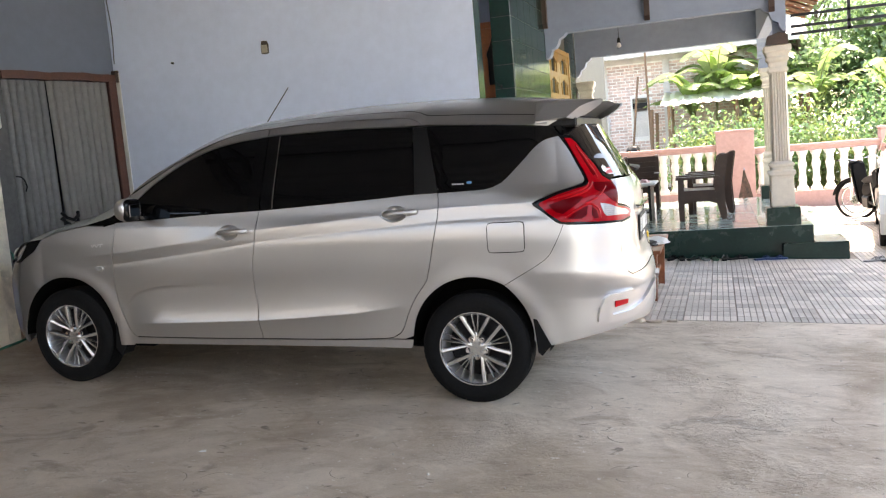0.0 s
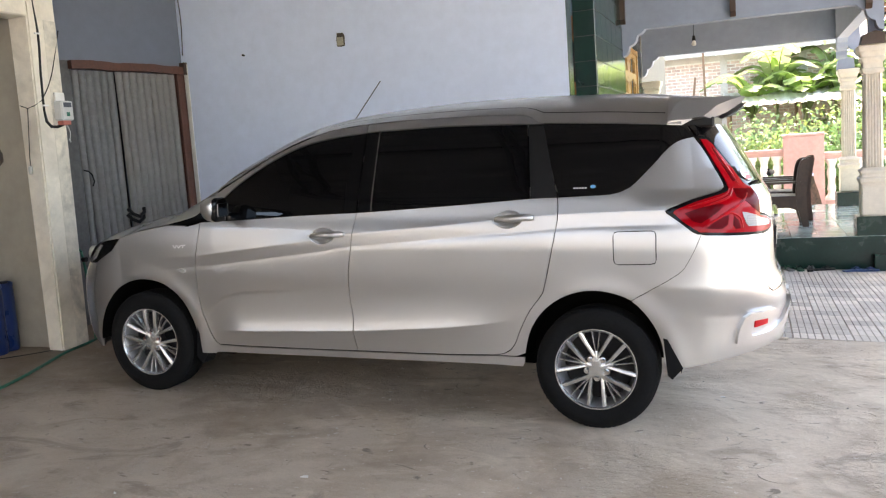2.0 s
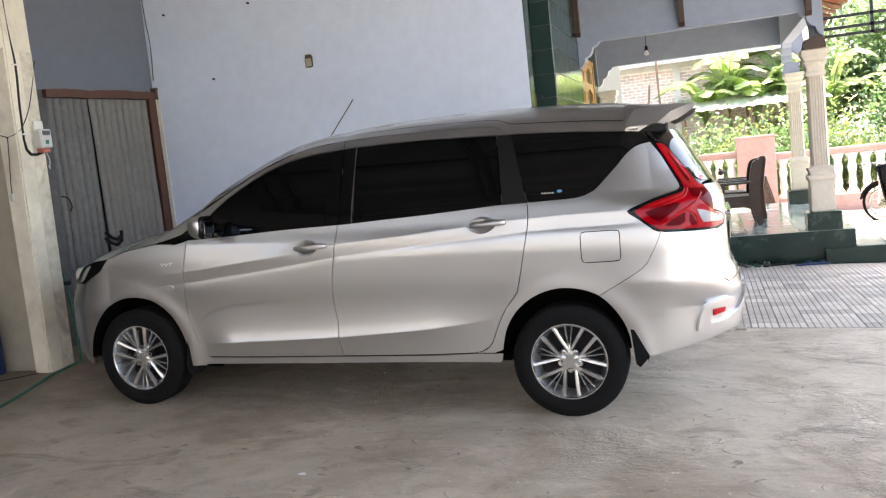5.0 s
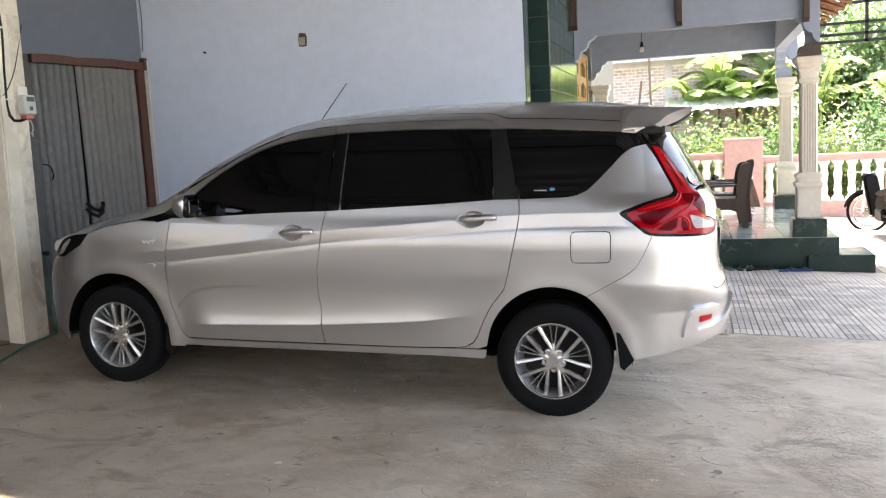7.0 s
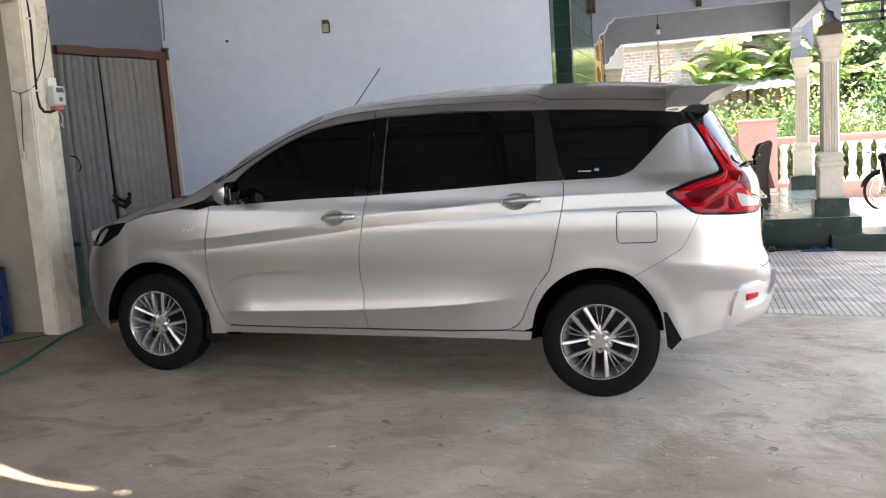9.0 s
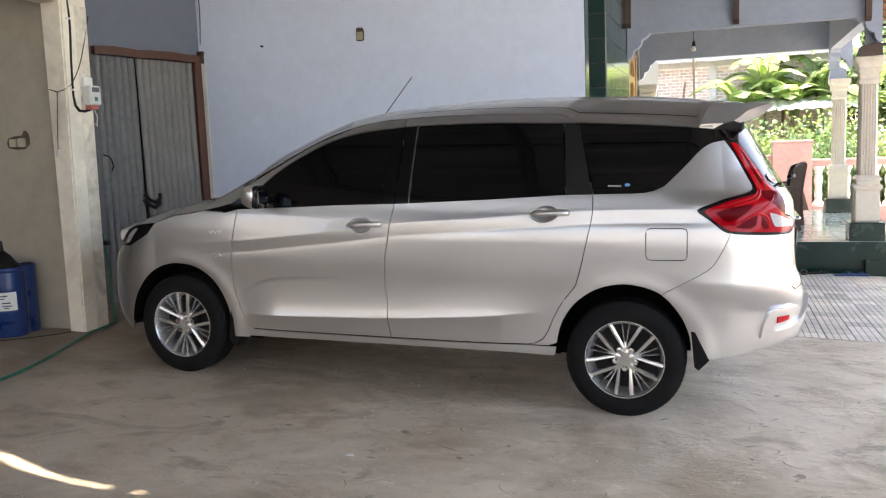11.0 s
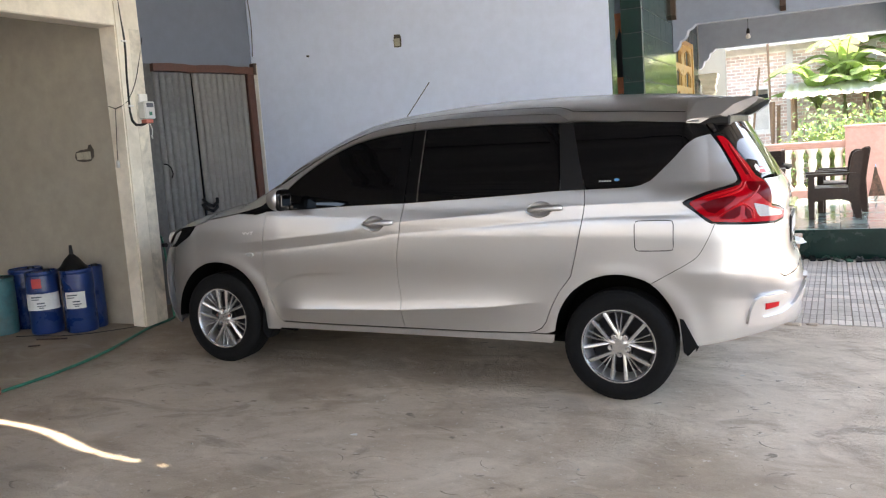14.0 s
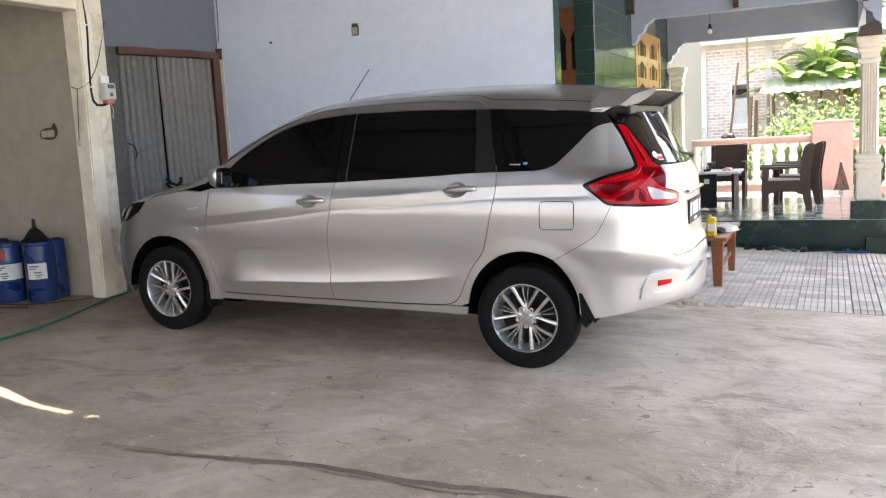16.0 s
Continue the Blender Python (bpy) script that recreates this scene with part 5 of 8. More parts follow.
def spoiler():
    """The wing over the rear window: a curved upper shell with fins that run down at both ends."""
    bm = bmesh.new()
    xs = [0.315, 0.36, 0.42, 0.48, 0.54, 0.585, 0.61]
    up, lo = [], []
    for i, x in enumerate(xs):
        u = i / (len(xs) - 1)
        rowu, rowl = [], []
        for j in range(21):
            v = -1 + 2 * j / 20
            w = 0.60 - 0.10 * u
            xx = x + (0.05 * (1 - abs(v) ** 2.2) * u)
            zt = 1.648 - 0.018 * u + 0.03 * (1 - v * v) * (1 - 0.6 * u) - (0.125 * (1 - u) ** 1.2 * abs(v) ** 14)
            th = 0.012 + 0.05 * (1 - u)
            rowu.append(bm.verts.new((xx, w * v, zt)))
            rowl.append(bm.verts.new((xx, w * v * 0.985, zt - th * (1.0 - 0.6 * u))))
        up.append(rowu)
        lo.append(rowl)
    for a, b in zip(up, up[1:]):
        for j in range(20):
            bm.faces.new((a[j], b[j], b[j + 1], a[j + 1]))
    # Underside gets a lighter grey in place of the light it would reflect.
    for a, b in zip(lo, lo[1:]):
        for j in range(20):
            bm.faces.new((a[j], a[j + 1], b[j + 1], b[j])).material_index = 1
    for j in range(20):
        bm.faces.new((up[-1][j], lo[-1][j], lo[-1][j + 1], up[-1][j + 1]))
    for k in (0, 20):
        for i in range(len(xs) - 1):
            q = (up[i][k], up[i + 1][k], lo[i + 1][k], lo[i][k])
            bm.faces.new(q if k else q[::-1])
    bmesh.ops.recalc_face_normals(bm, faces=bm.faces)
    sp = part("spoiler", bm, [M["silver"], mk("lightened wing underside", (0.36, 0.36, 0.355), 0.55, var=0.06, bump=0.02)], CAR, smooth=True)
    for s in (-1, 1):
        # the end of the wing: a side face that sweeps up to the tip, and a face turned to the tail behind it
        side_ = lambda x, z, deep: (x, s * (0.619 - deep - 0.13 * max(0, x - 0.32) - 0.6 * (z - 1.52)), z)
        face = [(0.318, 1.533), (0.345, 1.603), (0.37, 1.630), (0.45, 1.638), (0.574, 1.643), (0.668, 1.640)]
        sweep = [(0.668, 1.640), (0.60, 1.622), (0.55, 1.602), (0.515, 1.572), (0.484, 1.548)]
        inner = [(0.676, 1.634, 0.008), (0.660, 1.612, 0.030), (0.628, 1.588, 0.048), (0.585, 1.562, 0.060), (0.520, 1.537, 0.050)]
        bm = bmesh.new()
        o = [bm.verts.new(side_(x, z, 0.0)) for x, z in face]
        w_ = [o[-1]] + [bm.verts.new(side_(x, z, 0.0)) for x, z in sweep[1:]]
        foot = bm.verts.new(side_(0.40, 1.539, 0.0))
        bm.faces.new(o + w_[1:] + [foot])
        # below the crease the end is set in and turned a little down
        c_ = [bm.verts.new(v.co) for v in w_]
        n_ = [bm.verts.new(side_(x, z, dp)) for x, z, dp in inner]
        for i in range(4):
            bm.faces.new((c_[i], n_[i], n_[i + 1], c_[i + 1]))
        e_ = [bm.verts.new(v.co) for v in n_]
        r_ = [bm.verts.new((v.co.x - 0.006, v.co.y - s * 0.035, v.co.z + 0.003)) for v in n_]
        for i in range(4):
            bm.faces.new((e_[i], r_[i], r_[i + 1], e_[i + 1]))
        low = [bm.verts.new(side_(x, z, dp)) for x, z, dp in ((0.318, 1.533, 0.06), (0.40, 1.532, 0.06), (0.484, 1.535, 0.08))]
        bm.faces.new((o[0], foot, low[1], low[0]))
        bm.faces.new((foot, w_[-1], low[2], low[1]))
        bm.faces.new((w_[-1], e_[-1], low[2]))
        bmesh.ops.recalc_face_normals(bm, faces=bm.faces)
        part("fin", bm, M["silver"], sp, smooth=True)
    bm = bmesh.new()
    box(bm, 0.30, 0.535, -0.535, 0.535, 1.495, 1.555, 0.01)
    part("wing_root", bm, M["black"], sp, "black root of the wing")

spoiler()


# ---- dark shell inside the panels, floor and wheel wells ----
bm = bmesh.new()
for s in (-1, 1):
    prev = None
    for i in range(60):
        q = QF + (QR - QF) * i / 59
        col = []
        for k in range(25):
            z = (0.31 + 0.11 * fade(q, 0.1, 0.4)) + (1.5 - 0.31) * k / 24
            if q < -2.25:
                z = min(z, lerp_table(EDGE, max(q, -3.27)) - 0.03)
            p = Vector(skin(q, z)) - skin_normal(q, z) * 0.028
            col.append(bm.verts.new((p.x, p.y * -s, p.z)))
        if prev:
            for k in range(24):
                c = (prev[k].co + col[k + 1].co) / 2
                if any(math.hypot(c.x - wx, c.z - 0.31) < 0.45 for wx in (0.0, -2.74)):
                    continue
                if c.z > 1.06 and c.x > -2.5:
                    continue
                bm.faces.new((prev[k], prev[k + 1], col[k + 1], col[k]))
        prev = col
box(bm, -3.3, 0.1, -0.6, 0.6, 0.262, 0.31)
# Hidden box added to stop light passing under the van.
box(bm, -2.25, -0.42, -0.38, 0.62, 0.19, 0.27, 0.02)
box(bm, -3.15, -2.35, -0.52, 0.52, 0.165, 0.25, 0.04)
cyl(bm, (0.0, -0.66, 0.29), (0.0, 0.66, 0.29), 0.045, 0.045, 12)
part("inner_shell", bm, M["underbody"], CAR, "black underbody")
for wx in (0.0, -2.74):
    for s in (-1, 1):
        bm = bmesh.new()
        rows = []
        for y in (0.50, 0.60, 0.70, 0.805):
            rows.append([bm.verts.new((wx + 0.40 * math.cos(a), s * y, 0.31 + 0.40 * math.sin(a))) for a in ((math.pi + 0.04) * i / 24 - 0.02 for i in range(25))])
        for a, b in zip(rows, rows[1:]):
            for i in range(24):
                bm.faces.new((a[i], a[i + 1], b[i + 1], b[i]))
        bm.faces.new(rows[0])
        part("wheel_well", bm, M["underbody"], CAR, smooth=True)

# cabin: seat backs and dashboard behind the tinted glass
for x, z in ((-1.45, 1.12), (-0.55, 1.12), (0.1, 1.1)):
    for y in (-0.38, 0.38):
        bm = bmesh.new()
        box(bm, x - 0.06, x + 0.06, y - 0.24, y + 0.24, 0.75 if x > 0 else 0.5, z, 0.03)
        seat = part("seat_back", bm, M["black"], CAR, "dark cabin seat back")
        bm = bmesh.new()
        box(bm, x - 0.04, x + 0.05, y - 0.12, y + 0.12, z + 0.01, z + 0.19, 0.03)
        part("headrest", bm, M["black"], seat)
bm = bmesh.new()
box(bm, -2.35, -2.0, -0.66, 0.66, 0.7, 1.02, 0.04)
part("dashboard", bm, M["black"], CAR, "dark dashboard")


# ---- wheels ----
def wheel(wx, s, spin):
    w = new("wheel")
    w.empty_display_size = 0.1
    w.parent = CAR
    mt = Matrix.Translation((wx - 0.0116, s * 0.745, 0.3085)) @ Matrix.Rotation(radians(90) if s < 0 else radians(-90), 4, "X") @ Matrix.Rotation(spin, 4, "Z")
    w.matrix_world = mt
    # local z points out of the car
    bm = bmesh.new()
    prof = [(0.200, -0.085), (0.225, -0.092), (0.275, -0.090), (0.300, -0.078), (0.309, -0.060), (0.311, 0.0), (0.309, 0.060), (0.303, 0.074), (0.292, 0.084), (0.285, 0.0855), (0.282, 0.0885), (0.262, 0.0925), (0.240, 0.094), (0.236, 0.0925), (0.222, 0.0915), (0.210, 0.086), (0.203, 0.080)]
    n = 72
    rings = [[bm.verts.new((r * math.cos(a), r * math.sin(a), z)) for a in (2 * math.pi * i / n for i in range(n))] for r, z in prof]
    for a, b in zip(rings, rings[1:]):
        for i in range(n):
            bm.faces.new((a[i], a[(i + 1) % n], b[(i + 1) % n], b[i]))
    tyre = part("tyre", bm, M["rubber"], None, "black rubber tyre", smooth=True)
    # tread blocks on the shoulder
    bm = bmesh.new()
    for i in range(64):
        a = 2 * math.pi * i / 64
        m = Matrix.Rotation(a, 4, "Z") @ Matrix.Translation((0.3085, 0, 0))
        for z0, z1 in ((0.030, 0.066), (-0.066, -0.030), (-0.024, -0.003), (0.003, 0.024)):
            box(bm, -0.006, 0.0012, -0.0115, 0.0115, z0, z1, 0, m)
    tread = part("tread", bm, M["rubber"])
    # rim: barrel, lip, hub and split spokes
    bm = bmesh.new()
    def turned(bm, prof):
        rings = [[bm.verts.new((r * math.cos(a), r * math.sin(a), z)) for a in (2 * math.pi * i / n for i in range(n))] for r, z in prof]
        for a, b in zip(rings, rings[1:]):
            for i in range(n):
                bm.faces.new((a[i], a[(i + 1) % n], b[(i + 1) % n], b[i]))

    turned(bm, [(0.203, 0.078), (0.2085, 0.084), (0.2075, 0.0895), (0.2025, 0.0895), (0.1985, 0.083), (0.197, 0.076)])
    rim = part("rim", bm, M["alloy"], None, "bright machined alloy rim", smooth=True)
    bm = bmesh.new()
    turned(bm, [(0.1975, 0.0775), (0.1885, 0.062), (0.184, 0.02), (0.178, -0.03), (0.175, -0.08)])
    barrel = part("rim_barrel", bm, M["alloymid"], None, "inside of the rim, darkened for shade", smooth=True)
    bm = bmesh.new()

    def spoke(turn, p0, w0, p1, w1, z0, z1, h, lean=0.0):
        """A straight tapered ridge from the hub to the lip, with sloping flanks; lean shifts its crest sideways."""
        rot = Matrix.Rotation(turn, 3, "Z")
        p0, p1 = Vector((*p0, 0)), Vector((*p1, 0))
        t = Vector((-(p1 - p0).y, (p1 - p0).x, 0)).normalized()
        sec = []
        for u in (0.0, 0.5, 1.0):
            ww, z = w0 + (w1 - w0) * u, z0 + (z1 - z0) * u + 0.004 * math.sin(math.pi * u)
            sec.append([bm.verts.new(rot @ (p0.lerp(p1, u) + t * o + Vector((0, 0, zz)))) for o, zz in ((-ww * 1.15, z - h), (-ww, z - 0.006), (ww * (lean - 0.25), z), (ww * (lean + 0.25), z), (ww, z - 0.006), (ww * 1.15, z - h))])
        for p, q in zip(sec, sec[1:]):
            for k in range(5):
                bm.faces.new((p[k], q[k], q[k + 1], p[k + 1]))
    for i in range(5):
        a = 2 * math.pi * i / 5
        d = math.pi / 5
        # two broad spokes beside each nut, then two thin ones in the wedge between the pairs
        for sgn in (-1, 1):
            spoke(a, (0.040, sgn * 0.0265), 0.0085, (0.200, sgn * 0.040), 0.0125, 0.066, 0.079, 0.034, -0.35 * sgn)
            spoke(a + d, (0.078, sgn * 0.004), 0.0042, (0.200, sgn * 0.0205), 0.0048, 0.058, 0.076, 0.020)
        spoke(a + d, (0.045, 0.0), 0.016, (0.088, 0.0), 0.008, 0.064, 0.058, 0.026)
    hb = bmesh.new()
    cyl(hb, (0, 0, 0.02), (0, 0, 0.054), 0.072, 0.066, 30)
    hub = part("hub", hb, M["alloydark"], None, "dark wheel hub", smooth=True)
    # a five-armed silver centre between the nut pockets
    for i in range(5):
        a0 = 2 * math.pi * (i + 0.5) / 5
        spoke(a0, (0.0, 0.0), 0.026, (0.062, 0.0), 0.015, 0.069, 0.066, 0.03)
    cyl(bm, (0, 0, 0.05), (0, 0, 0.069), 0.040, 0.037, 24)
    bmesh.ops.recalc_face_normals(bm, faces=bm.faces)
    spokes = part("spokes", bm, M["alloy"], None, "bright alloy spokes", smooth=True)
    bm = bmesh.new()
    cyl(bm, (0, 0, 0.064), (0, 0, 0.071), 0.030, 0.027, 24)
    box(bm, -0.012, 0.012, -0.004, 0.004, 0.070, 0.073, 0, Matrix.Rotation(0.6, 4, "Z"))
    cap = part("hub_cap", bm, M["alloy"], None, "chrome hub cap", smooth=True)
    bm = bmesh.new()
    cyl(bm, (0, 0, -0.06), (0, 0, -0.02), 0.176, 0.176, 40)
    disc = part("brake", bm, M["alloydark"], None, "dark brake and rim recess")
    for i in range(5):
        a = 2 * math.pi * i / 5
        bm = bmesh.new()
        cyl(bm, (0.053 * math.cos(a), 0.053 * math.sin(a), 0.055), (0.053 * math.cos(a), 0.053 * math.sin(a), 0.0755), 0.0125, 0.0105, 6)
        cyl(bm, (0.053 * math.cos(a), 0.053 * math.sin(a), 0.054), (0.053 * math.cos(a), 0.053 * math.sin(a), 0.058), 0.0155, 0.0155, 12)
        nut = part("wheel_nut", bm, M["chrome"])
        nut.parent = w
    for o in (tyre, tread, rim, barrel, spokes, cap, disc, hub):
        o.parent = w
    return w


wheel(0.0, -1, radians(-90))
wheel(-2.74, -1, radians(90))
wheel(0.0, 1, 0.4)
wheel(-2.74, 1, 0.1)


# ---- fittings ----
def handle(q0, z0, slope):
    """A door handle: oval dish in the skin and a bright bar across it."""
    h = thing_part("door_handle")
    n = 32
    bm = bmesh.new()
    rows = []
    for f, d in ((1.03, 0.0004), (1.015, 0.0022), (0.985, 0.0022), (0.95, -0.001), (0.88, -0.009), (0.72, -0.018), (0.4, -0.022), (0.0, -0.0225)):
        rows.append([bm.verts.new(Vector(skin(p.x, p.y)) + skin_normal(p.x, p.y) * d) for p in dish_line(q0, z0, slope, f)])
    for a, b in zip(rows, rows[1:]):
        for i in range(n):
            bm.faces.new((a[i], a[(i + 1) % n], b[(i + 1) % n], b[i]))
    bmesh.ops.recalc_face_normals(bm, faces=bm.faces)
    part("dish", bm, M["silver"], None, smooth=True).parent = h
    bm = bmesh.new()
    pts = [(-0.066, 0.004), (-0.045, 0.016), (-0.01, 0.024), (0.04, 0.027), (0.09, 0.027), (0.128, 0.022), (0.142, 0.012)]
    rows = []
    for u, d in pts:
        hh = 0.0155 if -0.05 < u < 0.13 else 0.010
        row = []
        for a in range(10):
            an = 2 * math.pi * a / 10
            q, z = q0 + u, z0 + 0.002 + slope * u + hh * math.sin(an)
            row.append(bm.verts.new(Vector(skin(q, z)) + skin_normal(q, z) * (d + 0.0075 * math.cos(an))))
        rows.append(row)
    for a, b in zip(rows, rows[1:]):
        for i in range(10):
            bm.faces.new((a[i], a[(i + 1) % 10], b[(i + 1) % 10], b[i]))
    bm.faces.new(rows[0])
    bm.faces.new(rows[-1][::-1])
    bmesh.ops.recalc_face_normals(bm, faces=bm.faces)
    part("grip", bm, M["silver"], None, "silver handle bar", smooth=True).parent = h
    bm = bmesh.new()
    tube(bm, [Vector(skin(q0 + 0.083, z0 + v)) + skin_normal(q0 + 0.083, z0 + v) * 0.03 for v in (-0.012, 0.0, 0.014)], 0.0018, 5)
    part("grip_joint", bm, M["black"], None).parent = h


def thing_part(name):
    o = new(name)
    o.empty_display_size = 0.05
    o.parent = CAR
    return o


for grip in GRIPS:
    handle(*grip)


def mirror(s):
    m = thing_part("door_mirror")
    bm = bmesh.new()
    bmesh.ops.create_uvsphere(bm, u_segments=24, v_segments=14, radius=1.0)
    for v in bm.verts:
        x, y, z = v.co
        # a boxy housing, blunt towards the tail and narrower at its foot
        y, z = math.copysign(abs(y) ** 0.62, y), math.copysign(abs(z) ** 0.66, z)
        k = 0.030 if x > 0 else 0.080
        e = 1.0 - 0.16 * max(0.0, -z)
        v.co = Vector((-2.125 + k * x, s * (0.935 + 0.084 * y * e), 1.132 + 0.074 * z * (1 - 0.10 * abs(y))))
    o = part("mirror_shell", bm, M["silver"], None, smooth=True)
    o.parent = m
    bm = bmesh.new()
    bmesh.ops.create_uvsphere(bm, u_segments=24, v_segments=14, radius=1.0)
    for v in bm.verts:
        x, y, z = v.co
        y, z = math.copysign(abs(y) ** 0.55, y), math.copysign(abs(z) ** 0.6, z)
        v.co = Vector((-2.112 + 0.024 * x, s * (0.929 + 0.079 * y), 1.130 + 0.069 * z))
    o = part("mirror_bezel", bm, M["gloss_black"], None, "black mirror bezel", smooth=True)
    o.parent = m
    bm = bmesh.new()
    box(bm, -2.091, -2.0865, s * 0.929 - 0.050, s * 0.929 + 0.050, 1.092, 1.168, 0.003)
    # Mirror kept dark: the dark view it would reflect is in its colour.
    o = part("mirror_glass", bm, glossy("darkened mirror glass", (0.10, 0.11, 0.12), 0.03, metal=1.0), None, "mirror glass")
    o.parent = m
    bm = bmesh.new()
    box(bm, -2.19, -2.08, min(s * 0.76, s * 0.88), max(s * 0.76, s * 0.88), 1.06, 1.10, 0.012)
    o = part("mirror_foot", bm, M["gloss_black"], None, "black mirror foot")
    o.parent = m


mirror(-1)
mirror(1)

# whip antenna on the front of the roof
bm = bmesh.new()
tube(bm, [(-1.775, 0.1, 1.575), (-1.74, 0.1, 1.60)], 0.012, 8)
foot = part("antenna", bm, M["black"], CAR, "thin black whip antenna")
bm = bmesh.new()
tube(bm, [(-1.76, 0.1, 1.60), (-1.545, 0.1, 1.868)], 0.0032, 6)
part("whip", bm, M["black"], foot)

# mud flaps
for wx, pts in ((0, [(0.318, 0.485), (0.338, 0.48), (0.412, 0.340), (0.362, 0.282), (0.340, 0.30)]), (1, [(-2.392, 0.42), (-2.37, 0.35), (-2.33, 0.25), (-2.37, 0.195), (-2.41, 0.24)])):
    for s in (-1,):
        bm = bmesh.new()
        prism(bm, pts, s * 0.72, s * 0.832, "y")
        part("mud_flap", bm, M["rubber"], CAR, "black rubber mud flap")

# rear wiper, plate, badge, side marker, emblem sticker
bm = bmesh.new()
tube(bm, [(0.80, 0.02, 1.235), (0.815, -0.05, 1.245), (0.79, -0.36, 1.272)], [0.016, 0.012, 0.006], 8)
part("rear_wiper", bm, M["black"], CAR, "black rear wiper")
bm = bmesh.new()
box(bm, 0.826, 0.836, -0.23, 0.23, 0.825, 0.975, 0.004)
plate = part("number_plate", bm, M["black"], CAR, "black number plate with white figures")
M["plate_white"] = mk("white plate paint", (0.75, 0.75, 0.73), 0.5, var=0.05, bump=0)
for y0, y1 in ((-0.205, -0.155), (-0.105, -0.065), (-0.05, -0.01), (0.005, 0.045), (0.06, 0.10), (0.15, 0.19)):
    part("figure_bar", boxes((0.835, 0.839, y0, y1, 0.875, 0.955)), M["plate_white"], plate)
part("figure_bar", boxes((0.835, 0.839, -0.06, 0.06, 0.84, 0.856)), M["plate_white"], plate)
bm = bmesh.new()
box(bm, 0.815, 0.848, -0.30, 0.30, 1.020, 1.040, 0.008)
part("plate_garnish", bm, M["chrome"], gate, "bright strip over the number plate")


def decal(name, polys, material, off, parent, label):
    bm = bmesh.new()
    for poly in polys:
        f = [bm.verts.new(Vector(skin(q, z)) + skin_normal(q, z) * off) for q, z in poly]
        g = [bm.verts.new(Vector(skin(q, z)) + skin_normal(q, z) * (off - 0.002)) for q, z in poly]
        bm.faces.new(f)
        for i in range(len(poly)):
            j = (i + 1) % len(poly)
            bm.faces.new((f[i], f[j], g[j], g[i]))
    bmesh.ops.recalc_face_normals(bm, faces=bm.faces)
    return part(name, bm, material, parent, label)


def rect(q0, z0, q1, z1, sl=0.0):
    return [(q0, z0), (q1, z0 + sl), (q1, z1 + sl), (q0, z1)]


# the raised letters behind the front wheel arch read VVT
def stroke(a, b, w):
    d = (Vector(b) - Vector(a)).normalized()
    n = Vector((-d.y, d.x)) * w
    return [tuple(Vector(a) + n), tuple(Vector(a) - n), tuple(Vector(b) - n), tuple(Vector(b) + n)]


strokes = []
for k in (0, 1):
    q = -2.527 + 0.030 * k
    strokes += [stroke((q, 0.908), (q + 0.012, 0.892), 0.0028), stroke((q + 0.012, 0.892), (q + 0.026, 0.909), 0.0028)]
strokes += [stroke((-2.467, 0.909), (-2.437, 0.911), 0.003), stroke((-2.452, 0.910), (-2.456, 0.893), 0.003)]
M["letters"] = glossy("satin chrome letters", (0.85, 0.85, 0.85), 0.35, metal=0.4)
decal("engine_badge", strokes, M["letters"], 0.003, CAR, "raised chrome letters VVT")
bm = bmesh.new()
n = 20
lo = [bm.verts.new(Vector(skin(-2.475 + 0.032 * math.cos(2 * math.pi * i / n), 0.757 + 0.015 * math.sin(2 * math.pi * i / n))) + Vector((0, -0.001, 0))) for i in range(n)]
hi = [bm.verts.new(Vector(skin(-2.475 + 0.027 * math.cos(2 * math.pi * i / n), 0.757 + 0.012 * math.sin(2 * math.pi * i / n))) + Vector((0, -0.008, 0))) for i in range(n)]
for i in range(n):
    bm.faces.new((lo[i], lo[(i + 1) % n], hi[(i + 1) % n], hi[i]))
bm.faces.new(hi)
bmesh.ops.recalc_face_normals(bm, faces=bm.faces)
part("side_marker", bm, M["lamp_amber"], CAR, "clear oval side marker lamp")
M["decal_blue"] = mk("blue sticker", (0.12, 0.35, 0.62), 0.4, bump=0)
M["decal_red"] = mk("red sticker", (0.6, 0.03, 0.03), 0.4, bump=0)
decal("window_sticker", [rect(-0.125 + 0.014 * k, 1.2125, -0.115 + 0.014 * k, 1.2185, 0.0004) for k in range(5)], M["plate_white"], -0.0015, CAR, "small pale sticker on the rear side window")
decal("sticker_mark", [[(-0.028 + 0.015 * math.cos(2 * math.pi * i / 12), 1.2225 + 0.0075 * math.sin(2 * math.pi * i / 12)) for i in range(12)]], M["decal_blue"], -0.0015, CAR, "small blue sticker")
decal("emblem_sticker", [rect(0.86, 1.232, 0.95, 1.262)], M["decal_red"], 0.002, CAR, "red and white emblem sticker on the rear window")
decal("emblem_rim", [[(0.855 + (0.03 if i % 2 else 0.022) * math.cos(2 * math.pi * i / 12), 1.258 + (0.022 if i % 2 else 0.016) * math.sin(2 * math.pi * i / 12)) for i in range(12)], rect(0.88, 1.25, 0.94, 1.256), rect(0.88, 1.226, 0.95, 1.231)], M["plate_white"], 0.004, CAR, "white emblem outline")

CAR.matrix_world = Matrix(((math.cos(CAR_TILT), 0, math.sin(CAR_TILT), 0), (0, 1, 0, 0.83), (-math.sin(CAR_TILT), 0, math.cos(CAR_TILT), 0), (0, 0, 0, 1)))


